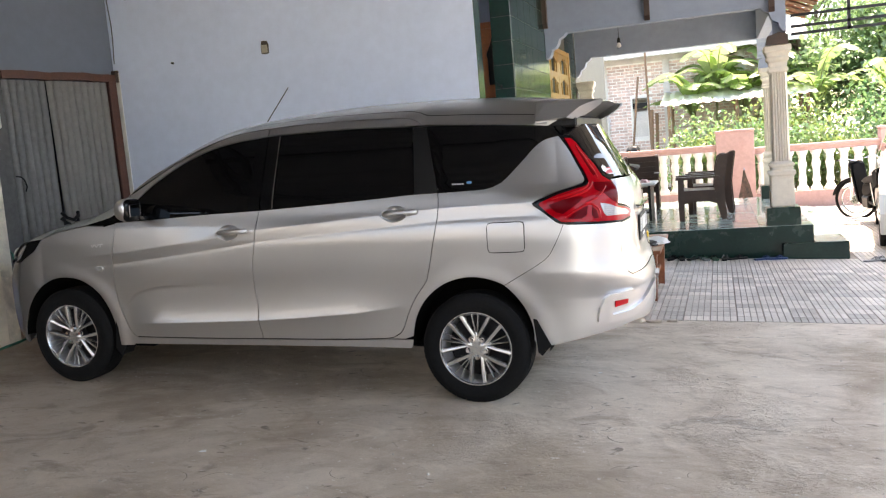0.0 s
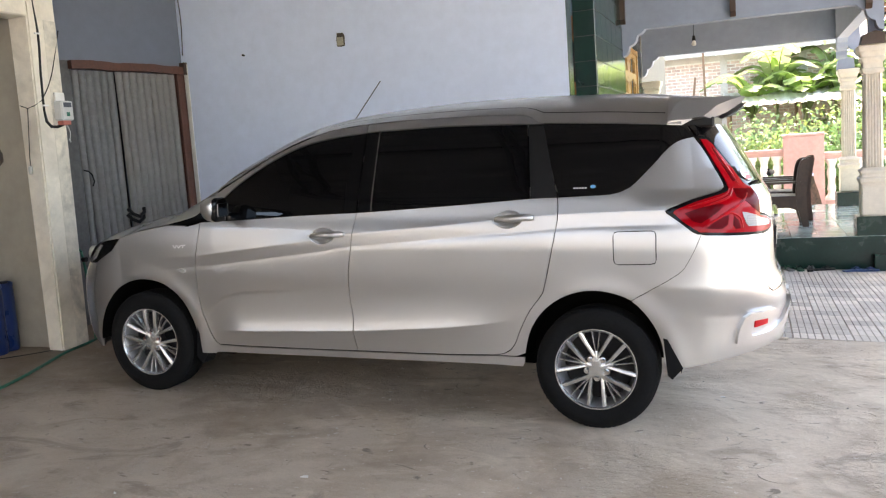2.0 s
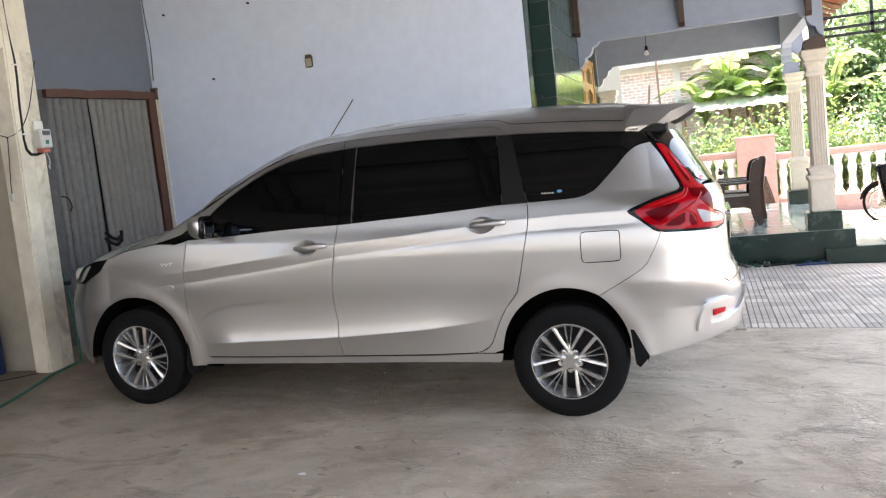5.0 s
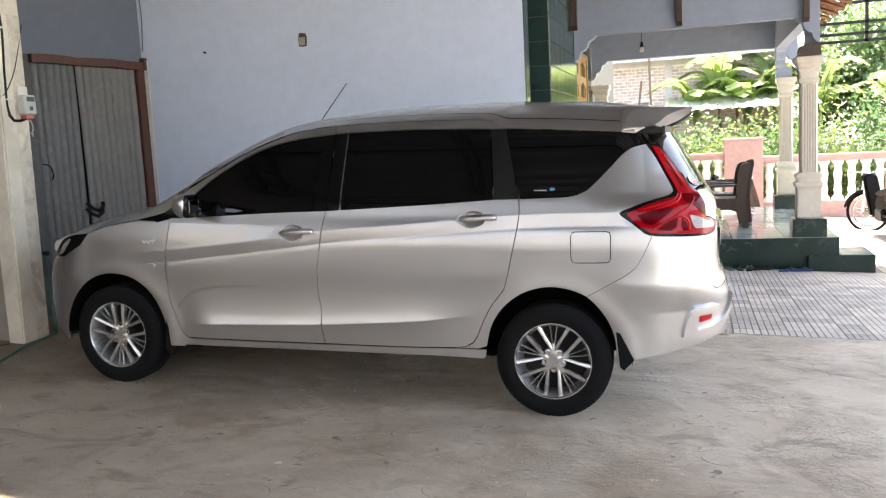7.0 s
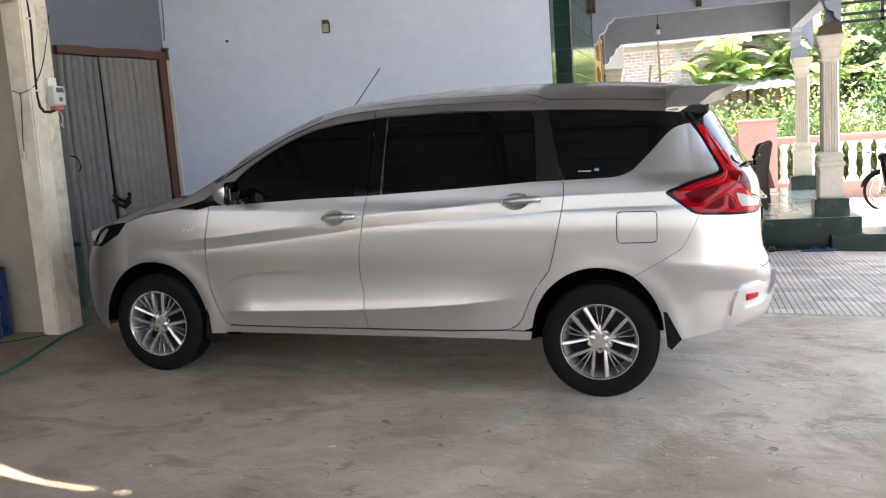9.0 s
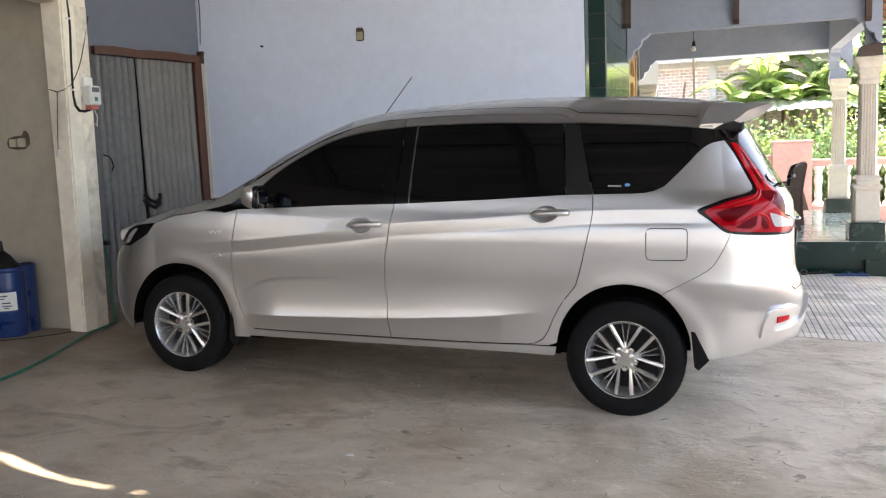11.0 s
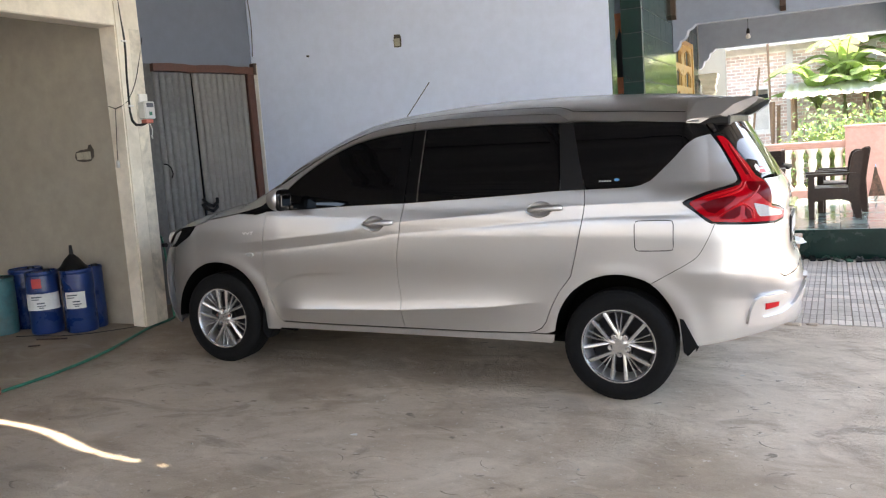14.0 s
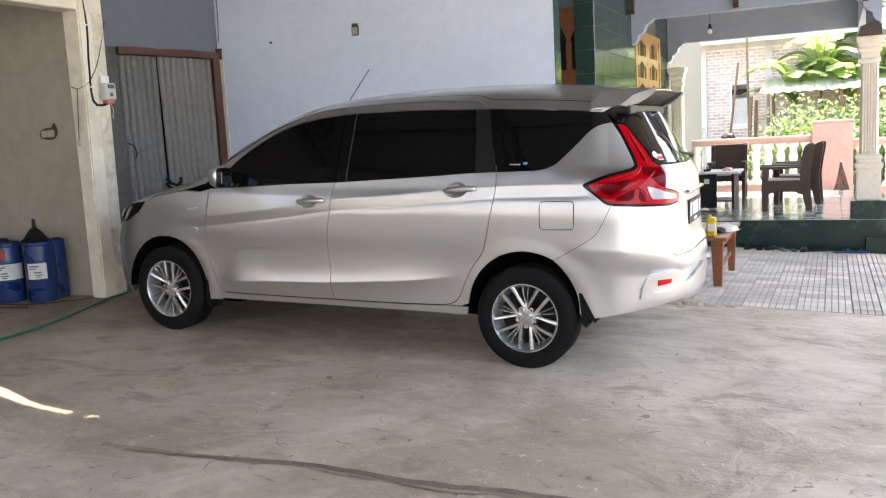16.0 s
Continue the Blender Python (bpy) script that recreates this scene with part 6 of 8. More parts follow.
# ---- things on the left: drums, meter, cables, hose ----
M["blue_drum"] = mk("blue drum plastic", (0.003, 0.028, 0.135), 0.3, var=0.2, scale=5, fine=30, bump=0.05, dirt=(0.05, 0.06, 0.09), dirt_scale=4, dirt_amount=0.3)
M["teal_drum"] = mk("faded teal drum paint", (0.045, 0.15, 0.165), 0.5, var=0.2, scale=5, fine=30, bump=0.08, dirt=(0.10, 0.10, 0.09), dirt_scale=4, dirt_amount=0.6)
M["label"] = mk("white paper label", (0.72, 0.72, 0.70), 0.6, var=0.06, scale=9, fine=50, bump=0.02, dirt=(0.5, 0.48, 0.42), dirt_scale=6, dirt_amount=0.3)
M["ink"] = mk("dark grey ink", (0.09, 0.10, 0.12), 0.6, bump=0)
M["redink"] = mk("red ink", (0.50, 0.05, 0.05), 0.6, bump=0)
M["socket"] = mk("yellowed cream plastic", (0.42, 0.38, 0.29), 0.5, var=0.15, scale=20, fine=60, bump=0.02)
M["rust"] = mk("rusty iron", (0.16, 0.08, 0.045), 0.8, var=0.35, scale=8, fine=50, bump=0.3)
M["greyplastic"] = mk("pale grey plastic", (0.58, 0.58, 0.55), 0.45, var=0.06, bump=0.02)
M["hose"] = mk("green rubber hose", (0.02, 0.17, 0.11), 0.42, var=0.2, scale=9, fine=40, bump=0.05)
M["paper"] = mk("white paper", (0.78, 0.77, 0.74), 0.7, var=0.05, bump=0.05)


def arc_patch(cx, cy, r, a0, a1, z0, z1, d, n=12):
    """A thin curved sheet on a drum's flank."""
    bm = bmesh.new()
    lo, hi, li, hi2 = [], [], [], []
    for i in range(n + 1):
        a = radians(a0 + (a1 - a0) * i / n)
        c, s = math.cos(a), math.sin(a)
        lo.append(bm.verts.new((cx + (r + d) * c, cy + (r + d) * s, z0)))
        hi.append(bm.verts.new((cx + (r + d) * c, cy + (r + d) * s, z1)))
        li.append(bm.verts.new((cx + (r - 0.002) * c, cy + (r - 0.002) * s, z0)))
        hi2.append(bm.verts.new((cx + (r - 0.002) * c, cy + (r - 0.002) * s, z1)))
    for i in range(n):
        bm.faces.new((lo[i], lo[i + 1], hi[i + 1], hi[i]))
        bm.faces.new((hi[i], hi[i + 1], hi2[i + 1], hi2[i]))
        bm.faces.new((lo[i + 1], lo[i], li[i], li[i + 1]))
    return bm


def drum(cx, cy, r, h, material, label, emblem=0, paper=True):
    z = gz(cx, cy) - 0.01
    d = thing("drum", label, "drum", (cx, cy, z), group="drums in the bay")
    bm = bmesh.new()
    revolve(bm, [(r * 0.93, 0), (r * 0.985, 0.02), (r, 0.05), (r, h * 0.36), (r * 1.012, h * 0.375), (r, h * 0.39), (r, h * 0.68), (r * 1.012, h * 0.695), (r, h * 0.71), (r, h - 0.06), (r * 0.97, h - 0.035), (r * 1.01, h - 0.025), (r * 1.01, h - 0.008), (r * 0.97, h), (r * 0.9, h - 0.012)], n=40, m=Matrix.Translation((cx, cy, z)))
    part("body", bm, material, d, smooth=True)
    bm = bmesh.new()
    cyl(bm, (cx + r * 0.5, cy, z + h - 0.015), (cx + r * 0.5, cy, z + h + 0.015), 0.03, 0.028, 12)
    part("bung", bm, M["black"], d)
    if paper:
        pl = part("paper_label", arc_patch(cx, cy, r, -178 if emblem else -95, 20 if emblem else -20, z + h * 0.40, z + h * 0.66, 0.003), M["label"], d, "white paper label")
        # unreadable print
        for (a0, a1, f0, f1) in ((-86, -48, 0.60, 0.62), (-86, -58, 0.565, 0.58), (-66, -40, 0.50, 0.52), (-66, -36, 0.46, 0.475), (-60, -44, 0.43, 0.445)):
            part("print", arc_patch(cx, cy, r, a0, a1, z + h * f0, z + h * f1, 0.0045, 6), M["ink"], pl)
        if emblem:
            part("emblem", arc_patch(cx, cy, r, -78, -44, z + h * 0.75, z + h * 0.90, 0.003, 8), M["redink"], d, "red printed emblem")
    return d


drum(-4.66, 0.50, 0.126, 0.53, M["blue_drum"], "small blue drum with a torn white label", 0)
drum(-4.665, 0.655, 0.092, 0.53, M["blue_drum"], "narrow blue canister behind a drum", 0, False)
drum(-4.955, 0.40, 0.130, 0.53, M["blue_drum"], "small blue drum with a white label and a red emblem", 1)
drum(-5.345, 0.56, 0.14, 0.53, M["blue_drum"], "dusty blue drum standing behind others", 0, False)
drum(-5.39, 0.27, 0.16, 0.49, M["teal_drum"], "faded teal drum with a stained rim", 0, False)


def funnel():
    f = thing("funnel", "black funnel lying upside down on a blue drum", "funnel", (-4.68, 0.49, gz(-4.6, 0.5) + 0.52))
    bm = bmesh.new()
    revolve(bm, [(0.118, 0), (0.121, 0.012), (0.095, 0.035), (0.06, 0.085), (0.03, 0.115), (0.018, 0.125), (0.012, 0.20), (0.009, 0.20)], n=24, m=Matrix.Translation((-4.68, 0.49, gz(-4.6, 0.5) + 0.519)))
    part("cone", bm, M["black"], f, smooth=True)


funnel()


def scrap(name, label, cat, pts, material, h=0.03):
    cx, cy = sum(p[0] for p in pts) / len(pts), sum(p[1] for p in pts) / len(pts)
    z = gz(cx, cy)
    t = thing(name, label, cat, (cx, cy, z))
    bm = bmesh.new()
    prism(bm, pts, z - 0.002, z + h, "z")
    bmesh.ops.bevel(bm, geom=bm.edges[:], offset=min(0.006, h * 0.3), segments=2, affect="EDGES")
    part("piece", bm, material, t)


# rusty valve on the teal drum and a few scraps
v = thing("valve", "rusty valve lying on the teal drum", "valve", (-5.42, 0.25, gz(-5.44, 0.27) + 0.48))
bm = bmesh.new()
zz = gz(-5.44, 0.27) + 0.495
tube(bm, [(-5.52, 0.26, zz), (-5.38, 0.24, zz + 0.02), (-5.31, 0.26, zz + 0.03)], 0.025, 8)
tube(bm, [(-5.42, 0.25, zz + 0.01), (-5.42, 0.25, zz + 0.07)], 0.018, 8)
part("pipe", bm, M["rust"], v)
scrap("red_brick", "broken reddish brick lying on the concrete", "brick", [(-3.80, -1.20), (-3.62, -1.16), (-3.64, -1.05), (-3.82, -1.09)], mk("red brick", (0.34, 0.09, 0.06), 0.85, bump=0.3), 0.045)
scrap("paper_scrap", "flattened white paper on the floor by the drums", "paper", [(-5.45, -0.02), (-5.15, 0.02), (-5.12, -0.08), (-5.40, -0.10)], M["paper"], 0.006)
scrap("wood_scrap", "dark splinter of wood on the floor", "scrap", [(-4.75, 0.12), (-4.50, 0.20), (-4.49, 0.18), (-4.74, 0.10)], M["darkwood"], 0.01)
scrap("wood_scrap", "dark splinter of wood on the floor", "scrap", [(-4.60, -0.08), (-4.52, -0.04), (-4.51, -0.06), (-4.59, -0.10)], M["darkwood"], 0.01)
scrap("paper_bit", "tiny white paper bit on the concrete", "paper", [(-1.17, -0.96), (-1.13, -0.955), (-1.14, -0.935), (-1.16, -0.94)], M["paper"], 0.004)
for cx, cy, r, h in ((0.50, 2.15, 0.055, 0.022), (0.64, 2.19, 0.075, 0.03), (0.80, 2.17, 0.05, 0.02), (0.93, 2.21, 0.035, 0.016), (0.57, 2.05, 0.03, 0.014)):
    scrap("concrete_lump", "broken lump of concrete lying at the edge of the slab", "rubble", [(cx + r * math.cos(a) * (1.5 if k % 2 else 1.15), cy + 0.6 * r * math.sin(a)) for k, a in enumerate(6.283 * i / 6 for i in range(6))], M["concrete"], h)
scrap("paper_bit", "tiny white paper bit on the concrete", "paper", [(0.56, 0.67), (0.59, 0.675), (0.585, 0.69), (0.565, 0.69)], M["paper"], 0.004)


def floor_wire():
    w = thing("floor_wire", "thin dark wire lying on the concrete beside the drums", "wire", (-4.5, 0.45, gz(-4.5, 0.45)))
    bm = bmesh.new()
    tube(bm, [(q.x, q.y, gz(q.x, q.y) + 0.008) for q in spline((-5.05, 0.16), (-4.85, 0.22), (-4.62, 0.24), (-4.42, 0.36), (-4.30, 0.52), (-4.22, 0.66), step=0.04)], 0.003, 6)
    part("wire", bm, M["black"], w)


floor_wire()


def hose():
    h = thing("garden_hose", "green garden hose trailing over the floor and up the pillar", "hose", (-3.7, -0.5, gz(-3.7, -0.5)))
    pts2 = [(-4.2, -2.6), (-3.72, -1.35), (-3.66, -0.9), (-3.70, -0.45), (-3.80, -0.05), (-3.93, 0.30), (-4.05, 0.62), (-4.10, 0.88), (-4.14, 1.02)]
    line = spline(*[(x, y, gz(x, y) + 0.013) for x, y in pts2], step=0.08)
    line += spline((-4.14, 1.02, 0.17), (-4.17, 1.05, 0.30), (-4.19, 1.06, 0.6), (-4.21, 1.05, 0.86), (-4.24, 1.04, 0.92), (-4.28, 1.05, 0.86), step=0.06)[1:]
    bm = bmesh.new()
    tube(bm, line, 0.0105, 8)
    part("tube", bm, M["hose"], h, smooth=True)
    bm = bmesh.new()
    tube(bm, [(-4.16, 1.04, 0.80), (-4.20, 1.05, 0.80)], 0.02, 8)
    part("clip", bm, M["black"], h)


hose()


def meter():
    m = thing("electricity_meter", "pale grey electricity meter with a small display on the pillar", "meter", (-4.11, 0.92, 1.97))
    bm = bmesh.new()
    box(bm, -4.125, -4.045, 0.855, 0.975, 1.875, 2.02, 0.01)
    part("case", bm, M["greyplastic"], m)
    bm = bmesh.new()
    box(bm, -4.120, -4.098, 0.862, 0.955, 1.985, 2.085, 0.004)
    part("mount_board", bm, M["white"], m, "pale mounting board")
    bm = bmesh.new()
    box(bm, -4.046, -4.042, 0.878, 0.952, 1.972, 2.006)
    part("display", bm, M["ink"], m, "dark display")
    bm = bmesh.new()
    box(bm, -4.046, -4.042, 0.90, 0.93, 1.905, 1.935)
    part("seal", bm, M["hose"], m, "green seal")
    bm = bmesh.new()
    box(bm, -4.12, -4.06, 0.875, 0.955, 1.842, 1.875, 0.005)
    part("terminal", bm, mk("red terminal cover", (0.55, 0.16, 0.12), 0.5, bump=0.02), m, "red terminal cover")


meter()
c = thing("power_cable", "thick black cable running down the pillar to the meter", "cable", (-4.11, 0.78, 2.4))
bm = bmesh.new()
tube(bm, spline((-4.115, 0.755, 3.6), (-4.12, 0.76, 2.85), (-4.115, 0.782, 2.5), (-4.12, 0.768, 2.2), (-4.125, 0.765, 1.94), (-4.12, 0.775, 1.87), (-4.115, 0.81, 1.832), (-4.11, 0.86, 1.83), (-4.105, 0.91, 1.845), step=0.04), 0.0115, 8)
part("cable", bm, M["black"], c, smooth=True)
for z in (2.5, 1.98):
    bm = bmesh.new()
    box(bm, -4.135, -4.10, 0.745, 0.80, z, z + 0.012, 0.003)
    part("clip", bm, M["white"], c, "white cable clip")
c = thing("loose_wire", "thin dark wire with a hanging switch across the pillar", "wire", (-4.12, 0.8, 2.1))
bm = bmesh.new()
tube(bm, spline((-4.115, 0.985, 2.55), (-4.112, 0.86, 2.20), (-4.112, 0.74, 2.02), (-4.13, 0.69, 1.985), (-4.20, 0.69, 1.97), (-4.27, 0.69, 1.995), step=0.04), 0.0035, 6)
part("wire", bm, M["black"], c)
bm = bmesh.new()
tube(bm, spline((-4.20, 0.69, 1.97), (-4.21, 0.688, 1.85), (-4.235, 0.688, 1.62), (-4.238, 0.688, 1.545), step=0.05), 0.003, 6)
part("wire", bm, M["black"], c)
bm = bmesh.new()
box(bm, -4.252, -4.226, 0.672, 0.700, 1.49, 1.55, 0.006)
part("switch", bm, M["greyplastic"], c, "small white hanging switch")
c = thing("meter_wire", "short pale wire loop under the meter", "wire", (-4.1, 0.95, 1.85))
bm = bmesh.new()
tube(bm, spline((-4.10, 0.945, 1.845), (-4.09, 0.96, 1.79), (-4.09, 0.95, 1.73), (-4.10, 0.965, 1.715), (-4.115, 0.965, 1.74), step=0.02), 0.004, 6)
part("wire", bm, M["greyplastic"], c)


def hole(name, label, pts, axis_place, plates, depth_mat):
    """Broken plaster round wall fittings: a dark ragged patch with the plates set in it."""
    t = thing(name, label, "socket", axis_place(*pts[0], 0))
    bm = bmesh.new()
    f = [bm.verts.new(axis_place(a, b, 0.004)) for a, b in pts]
    g = [bm.verts.new(axis_place(a, b, -0.004)) for a, b in pts]
    bm.faces.new(f)
    for i in range(len(pts)):
        j = (i + 1) % len(pts)
        bm.faces.new((f[i], f[j], g[j], g[i]))
    bmesh.ops.recalc_face_normals(bm, faces=bm.faces)
    part("broken_plaster", bm, depth_mat, t, "broken plaster, shade of the hole in its colour")
    for a0, a1, b0, b1 in plates:
        bm = bmesh.new()
        q = [axis_place(a, b, d) for d in (0.002, 0.016) for a, b in ((a0, b0), (a1, b0), (a1, b1), (a0, b1))]
        v = [bm.verts.new(p) for p in q]
        for k in ((0, 1, 2, 3), (4, 5, 6, 7), (0, 1, 5, 4), (1, 2, 6, 5), (2, 3, 7, 6), (3, 0, 4, 7)):
            bm.faces.new([v[i] for i in k])
        bmesh.ops.recalc_face_normals(bm, faces=bm.faces)
        bmesh.ops.bevel(bm, geom=bm.edges[:], offset=0.004, segments=2, affect="EDGES")
        part("plate", bm, M["socket"], t, "cream socket plate")
    return t


# Dark patches on the walls stand in for the shaded holes.
M["darkhole"] = mk("broken plaster, shade of the hole in its colour", (0.075, 0.062, 0.05), 0.9, var=0.3, bump=0.4)
hole("wall_sockets", "two cream sockets set in broken plaster", [(-4.78, 1.575), (-4.70, 1.562), (-4.62, 1.565), (-4.575, 1.60), (-4.572, 1.66), (-4.60, 1.705), (-4.625, 1.70), (-4.64, 1.67), (-4.72, 1.665), (-4.78, 1.65), (-4.795, 1.61)],
     lambda a, b, d: Vector((a, 0.76 - d, b)), [(-4.765, -4.69, 1.585, 1.645), (-4.684, -4.605, 1.582, 1.648)], M["darkhole"])
hole("wall_box", "open wall box with a dangling plate in the lavender wall", [(-2.742, 2.455), (-2.70, 2.450), (-2.665, 2.455), (-2.662, 2.54), (-2.675, 2.57), (-2.735, 2.575), (-2.745, 2.52)],
     lambda a, b, d: Vector((a, 2.87 - d, b)), [(-2.735, -2.675, 2.462, 2.535)], M["darkhole"])
for x, z in ((-3.733, 2.48), (-4.2, 3.16), (-3.26, 3.13)):
    t = thing("nail", "small dark nail in the lavender wall", "nail", (x, 2.86, z), group="nails in the wall")
    bm = bmesh.new()
    cyl(bm, (x, 2.875, z), (x, 2.845, z), 0.011, 0.009, 8)
    part("nail_head", bm, M["black"], t)
t = thing("wall_wire", "thin dark wire running down the corner of the wall", "wire", (-4.4, 2.85, 3))
bm = bmesh.new()
tube(bm, spline((-4.42, 2.862, 4.2), (-4.425, 2.862, 3.3), (-4.40, 2.86, 2.9), (-4.42, 2.86, 2.55), step=0.1), 0.005, 6)
part("wire", bm, M["ink"], t)
tagged(part("plaster_edge", boxes((-4.448, -4.385, 2.862, 2.871, 0.1, 2.46)), M["white"]), "white filled plaster edge beside the metal door", "trim", kind="structure")


def crack():
    """A long ragged joint in the concrete near the eye."""
    line = spline((-1.30, -1.872), (-1.236, -1.878), (-0.8, -1.80), (-0.363, -1.711), (0.1, -1.70), (0.45, -1.645), (0.83, -1.609), (1.4, -1.58), (2.2, -1.52), step=0.03)
    bm = bmesh.new()
    prev = None
    for i, p in enumerate(line):
        w = 0.004 + 0.015 * min(1, max(0, 1.5 * (p.x + 1.25))) * min(1, max(0, 2.4 - p.x)) + 0.010 * abs(noise.noise((p.x * 3, 1.0, 0))) + 0.008 * abs(noise.noise((p.x * 13, 5.0, 0)))
        o = 0.012 * noise.noise((p.x * 9, 2.0, 0)) + 0.006 * noise.noise((p.x * 31, 4.0, 0))
        z = gz(p.x, p.y) + 0.0065
        row = [bm.verts.new((p.x, p.y + o + s * w, z)) for s in (-1, 1)]
        if prev:
            bm.faces.new((prev[0], row[0], row[1], prev[1]))
        prev = row
    return part("floor_crack", bm, mk("dirt in the crack", (0.22, 0.165, 0.12), 0.95, var=0.35, scale=9, fine=50, bump=0.4))


def crack_dust():
    """Pale brown dirt swept out along the crack, with ragged edges."""
    bm = bmesh.new()
    prev = None
    for i in range(170):
        x = -1.45 + 0.022 * i
        y = lerp_table([(-1.5, -1.88), (-0.8, -1.80), (-0.363, -1.711), (0.1, -1.70), (0.83, -1.609), (2.4, -1.50)], x)
        a, b = (0.012 + 0.05 * abs(noise.noise((x * 2.2, k, 0))) + 0.022 * abs(noise.noise((x * 15, k + 3, 0))) for k in (0.0, 7.0))
        row = [bm.verts.new((x, y - a, gz(x, y) + 0.0056)), bm.verts.new((x, y + b, gz(x, y) + 0.0056))]
        if prev:
            bm.faces.new((prev[0], row[0], row[1], prev[1]))
        prev = row
    return part("floor_dirt", bm, mk("brown dirt along the crack", (0.42, 0.33, 0.24), 0.95, var=0.35, scale=7, fine=40, bump=0.3, col2=(0.33, 0.25, 0.18), patch=0.9))


tagged(crack_dust(), "brown dirt lying along the crack in the concrete", "dirt", kind="structure")
tagged(crack(), "dirt-filled crack across the concrete floor", "crack", kind="structure")

M["scuff"] = mk("dull scuff on concrete", (0.36, 0.30, 0.24), 0.8, var=0.3, scale=6, fine=40, bump=0.3)
bm = bmesh.new()
for k in range(90):
    x, y = random.uniform(-1.2, 2.8), random.uniform(-2.2, 1.0)
    a, l = random.uniform(0, 6.28), random.uniform(0.04, 0.20)
    prev = None
    for i in range(6):
        u = i / 5
        px, py = x + l * u * math.cos(a + 1.2 * u), y + l * u * math.sin(a + 1.2 * u)
        w = (0.003 + 0.006 * ((k * 7) % 10) / 10) * math.sin(math.pi * (u * 0.9 + 0.05))
        row = [bm.verts.new((px - w * math.sin(a), py + w * math.cos(a), gz(px, py) + 0.0062)), bm.verts.new((px + w * math.sin(a), py - w * math.cos(a), gz(px, py) + 0.0062))]
        if prev:
            bm.faces.new((prev[0], prev[1], row[1], row[0]))
        prev = row
chips = bmesh.new()
for k in range(45):
    x, y = random.uniform(-2.6, 2.8), random.uniform(-2.0, 1.2)
    r, a0 = random.uniform(0.003, 0.009), random.uniform(0, 6.28)
    n = random.randint(4, 6)
    low = [chips.verts.new((x + r * random.uniform(0.6, 1.3) * math.cos(a0 + 2 * math.pi * i / n), y + r * random.uniform(0.4, 1.0) * math.sin(a0 + 2 * math.pi * i / n), gz(x, y) + 0.002)) for i in range(n)]
    tip = chips.verts.new((x, y, gz(x, y) + 0.006 + r * 0.6))
    for i in range(n):
        chips.faces.new((low[i], low[(i + 1) % n], tip))
tagged(part("floor_chips", chips, mk("pale mortar crumb", (0.60, 0.55, 0.48), 0.9, var=0.3, scale=30, bump=0.2)), "crumbs of mortar and grit on the concrete", "grit", kind="stuff")
tagged(part("floor_scuffs", bm, M["scuff"]), "small curved scuffs in the concrete surface", "scuffs", kind="stuff")


# ---- porch and yard furniture ----
def armchair(m):
    c = thing("armchair", "dark wooden armchair with a pale seat pad on the porch", "chair", (0, 0, 0), group="porch chairs")
    W = 0.56
    for y in (-W / 2 + 0.03, W / 2 - 0.03):
        bm = bmesh.new()
        prism(bm, [(-0.29, 0), (-0.225, 0), (-0.215, 0.30), (-0.22, 0.56), (-0.29, 0.56), (-0.30, 0.28)], y - 0.028, y + 0.028, "y")
        part("front_leg", bm, M["darkwood"], c)
        bm = bmesh.new()
        prism(bm, [(0.26, 0), (0.335, 0.0), (0.315, 0.22), (0.305, 0.42), (0.33, 0.62), (0.365, 0.83), (0.362, 0.865), (0.34, 0.875), (0.285, 0.868), (0.245, 0.84), (0.215, 0.76), (0.195, 0.62), (0.18, 0.42), (0.20, 0.25)], y - 0.028, y + 0.028, "y")
        part("back_leg", bm, M["darkwood"], c)
        bm = bmesh.new()
        prism(bm, [(-0.32, 0.555), (0.27, 0.565), (0.27, 0.59), (-0.32, 0.595)], y - 0.04, y + 0.04, "y")
        part("arm", bm, M["darkwood"], c)
        bm = bmesh.new()
        prism(bm, [(-0.24, 0.22), (-0.1, 0.25), (0.1, 0.25), (0.24, 0.20), (0.24, 0.40), (-0.24, 0.405)], y - 0.02, y + 0.02, "y")
        part("side_rail", bm, M["darkwood"], c)
    part("front_rail", boxes((-0.28, -0.24, -W / 2 + 0.05, W / 2 - 0.05, 0.29, 0.385), bevel=0.005), M["darkwood"], c)
    bm = bmesh.new()
    prism(bm, [(-0.26, 0.37), (0.24, 0.345), (0.24, 0.40), (-0.26, 0.42)], -W / 2 + 0.05, W / 2 - 0.05, "y")
    bmesh.ops.bevel(bm, geom=bm.edges[:], offset=0.012, segments=2, affect="EDGES")
    part("seat_pad", bm, mk("pale seat pad", (0.55, 0.50, 0.44), 0.7, bump=0.1), c, "pale seat pad")
    for k in range(5):
        z0 = 0.42 + k * 0.085
        x = 0.265 + 0.012 * k
        part("back_slat", boxes((x - 0.01, x + 0.012, -W / 2 + 0.05, W / 2 - 0.05, z0, z0 + 0.091), bevel=0.004), M["darkwood"], c)
    c.matrix_world = m
    return c


ch = armchair(pose(1.06, 7.78, PZ, 0, 0, 2))
copy_thing(ch, pose(1.18, 8.62, PZ, 0, 0, -3))
copy_thing(ch, pose(0.12, 9.55, PZ, 0, 0, 92))


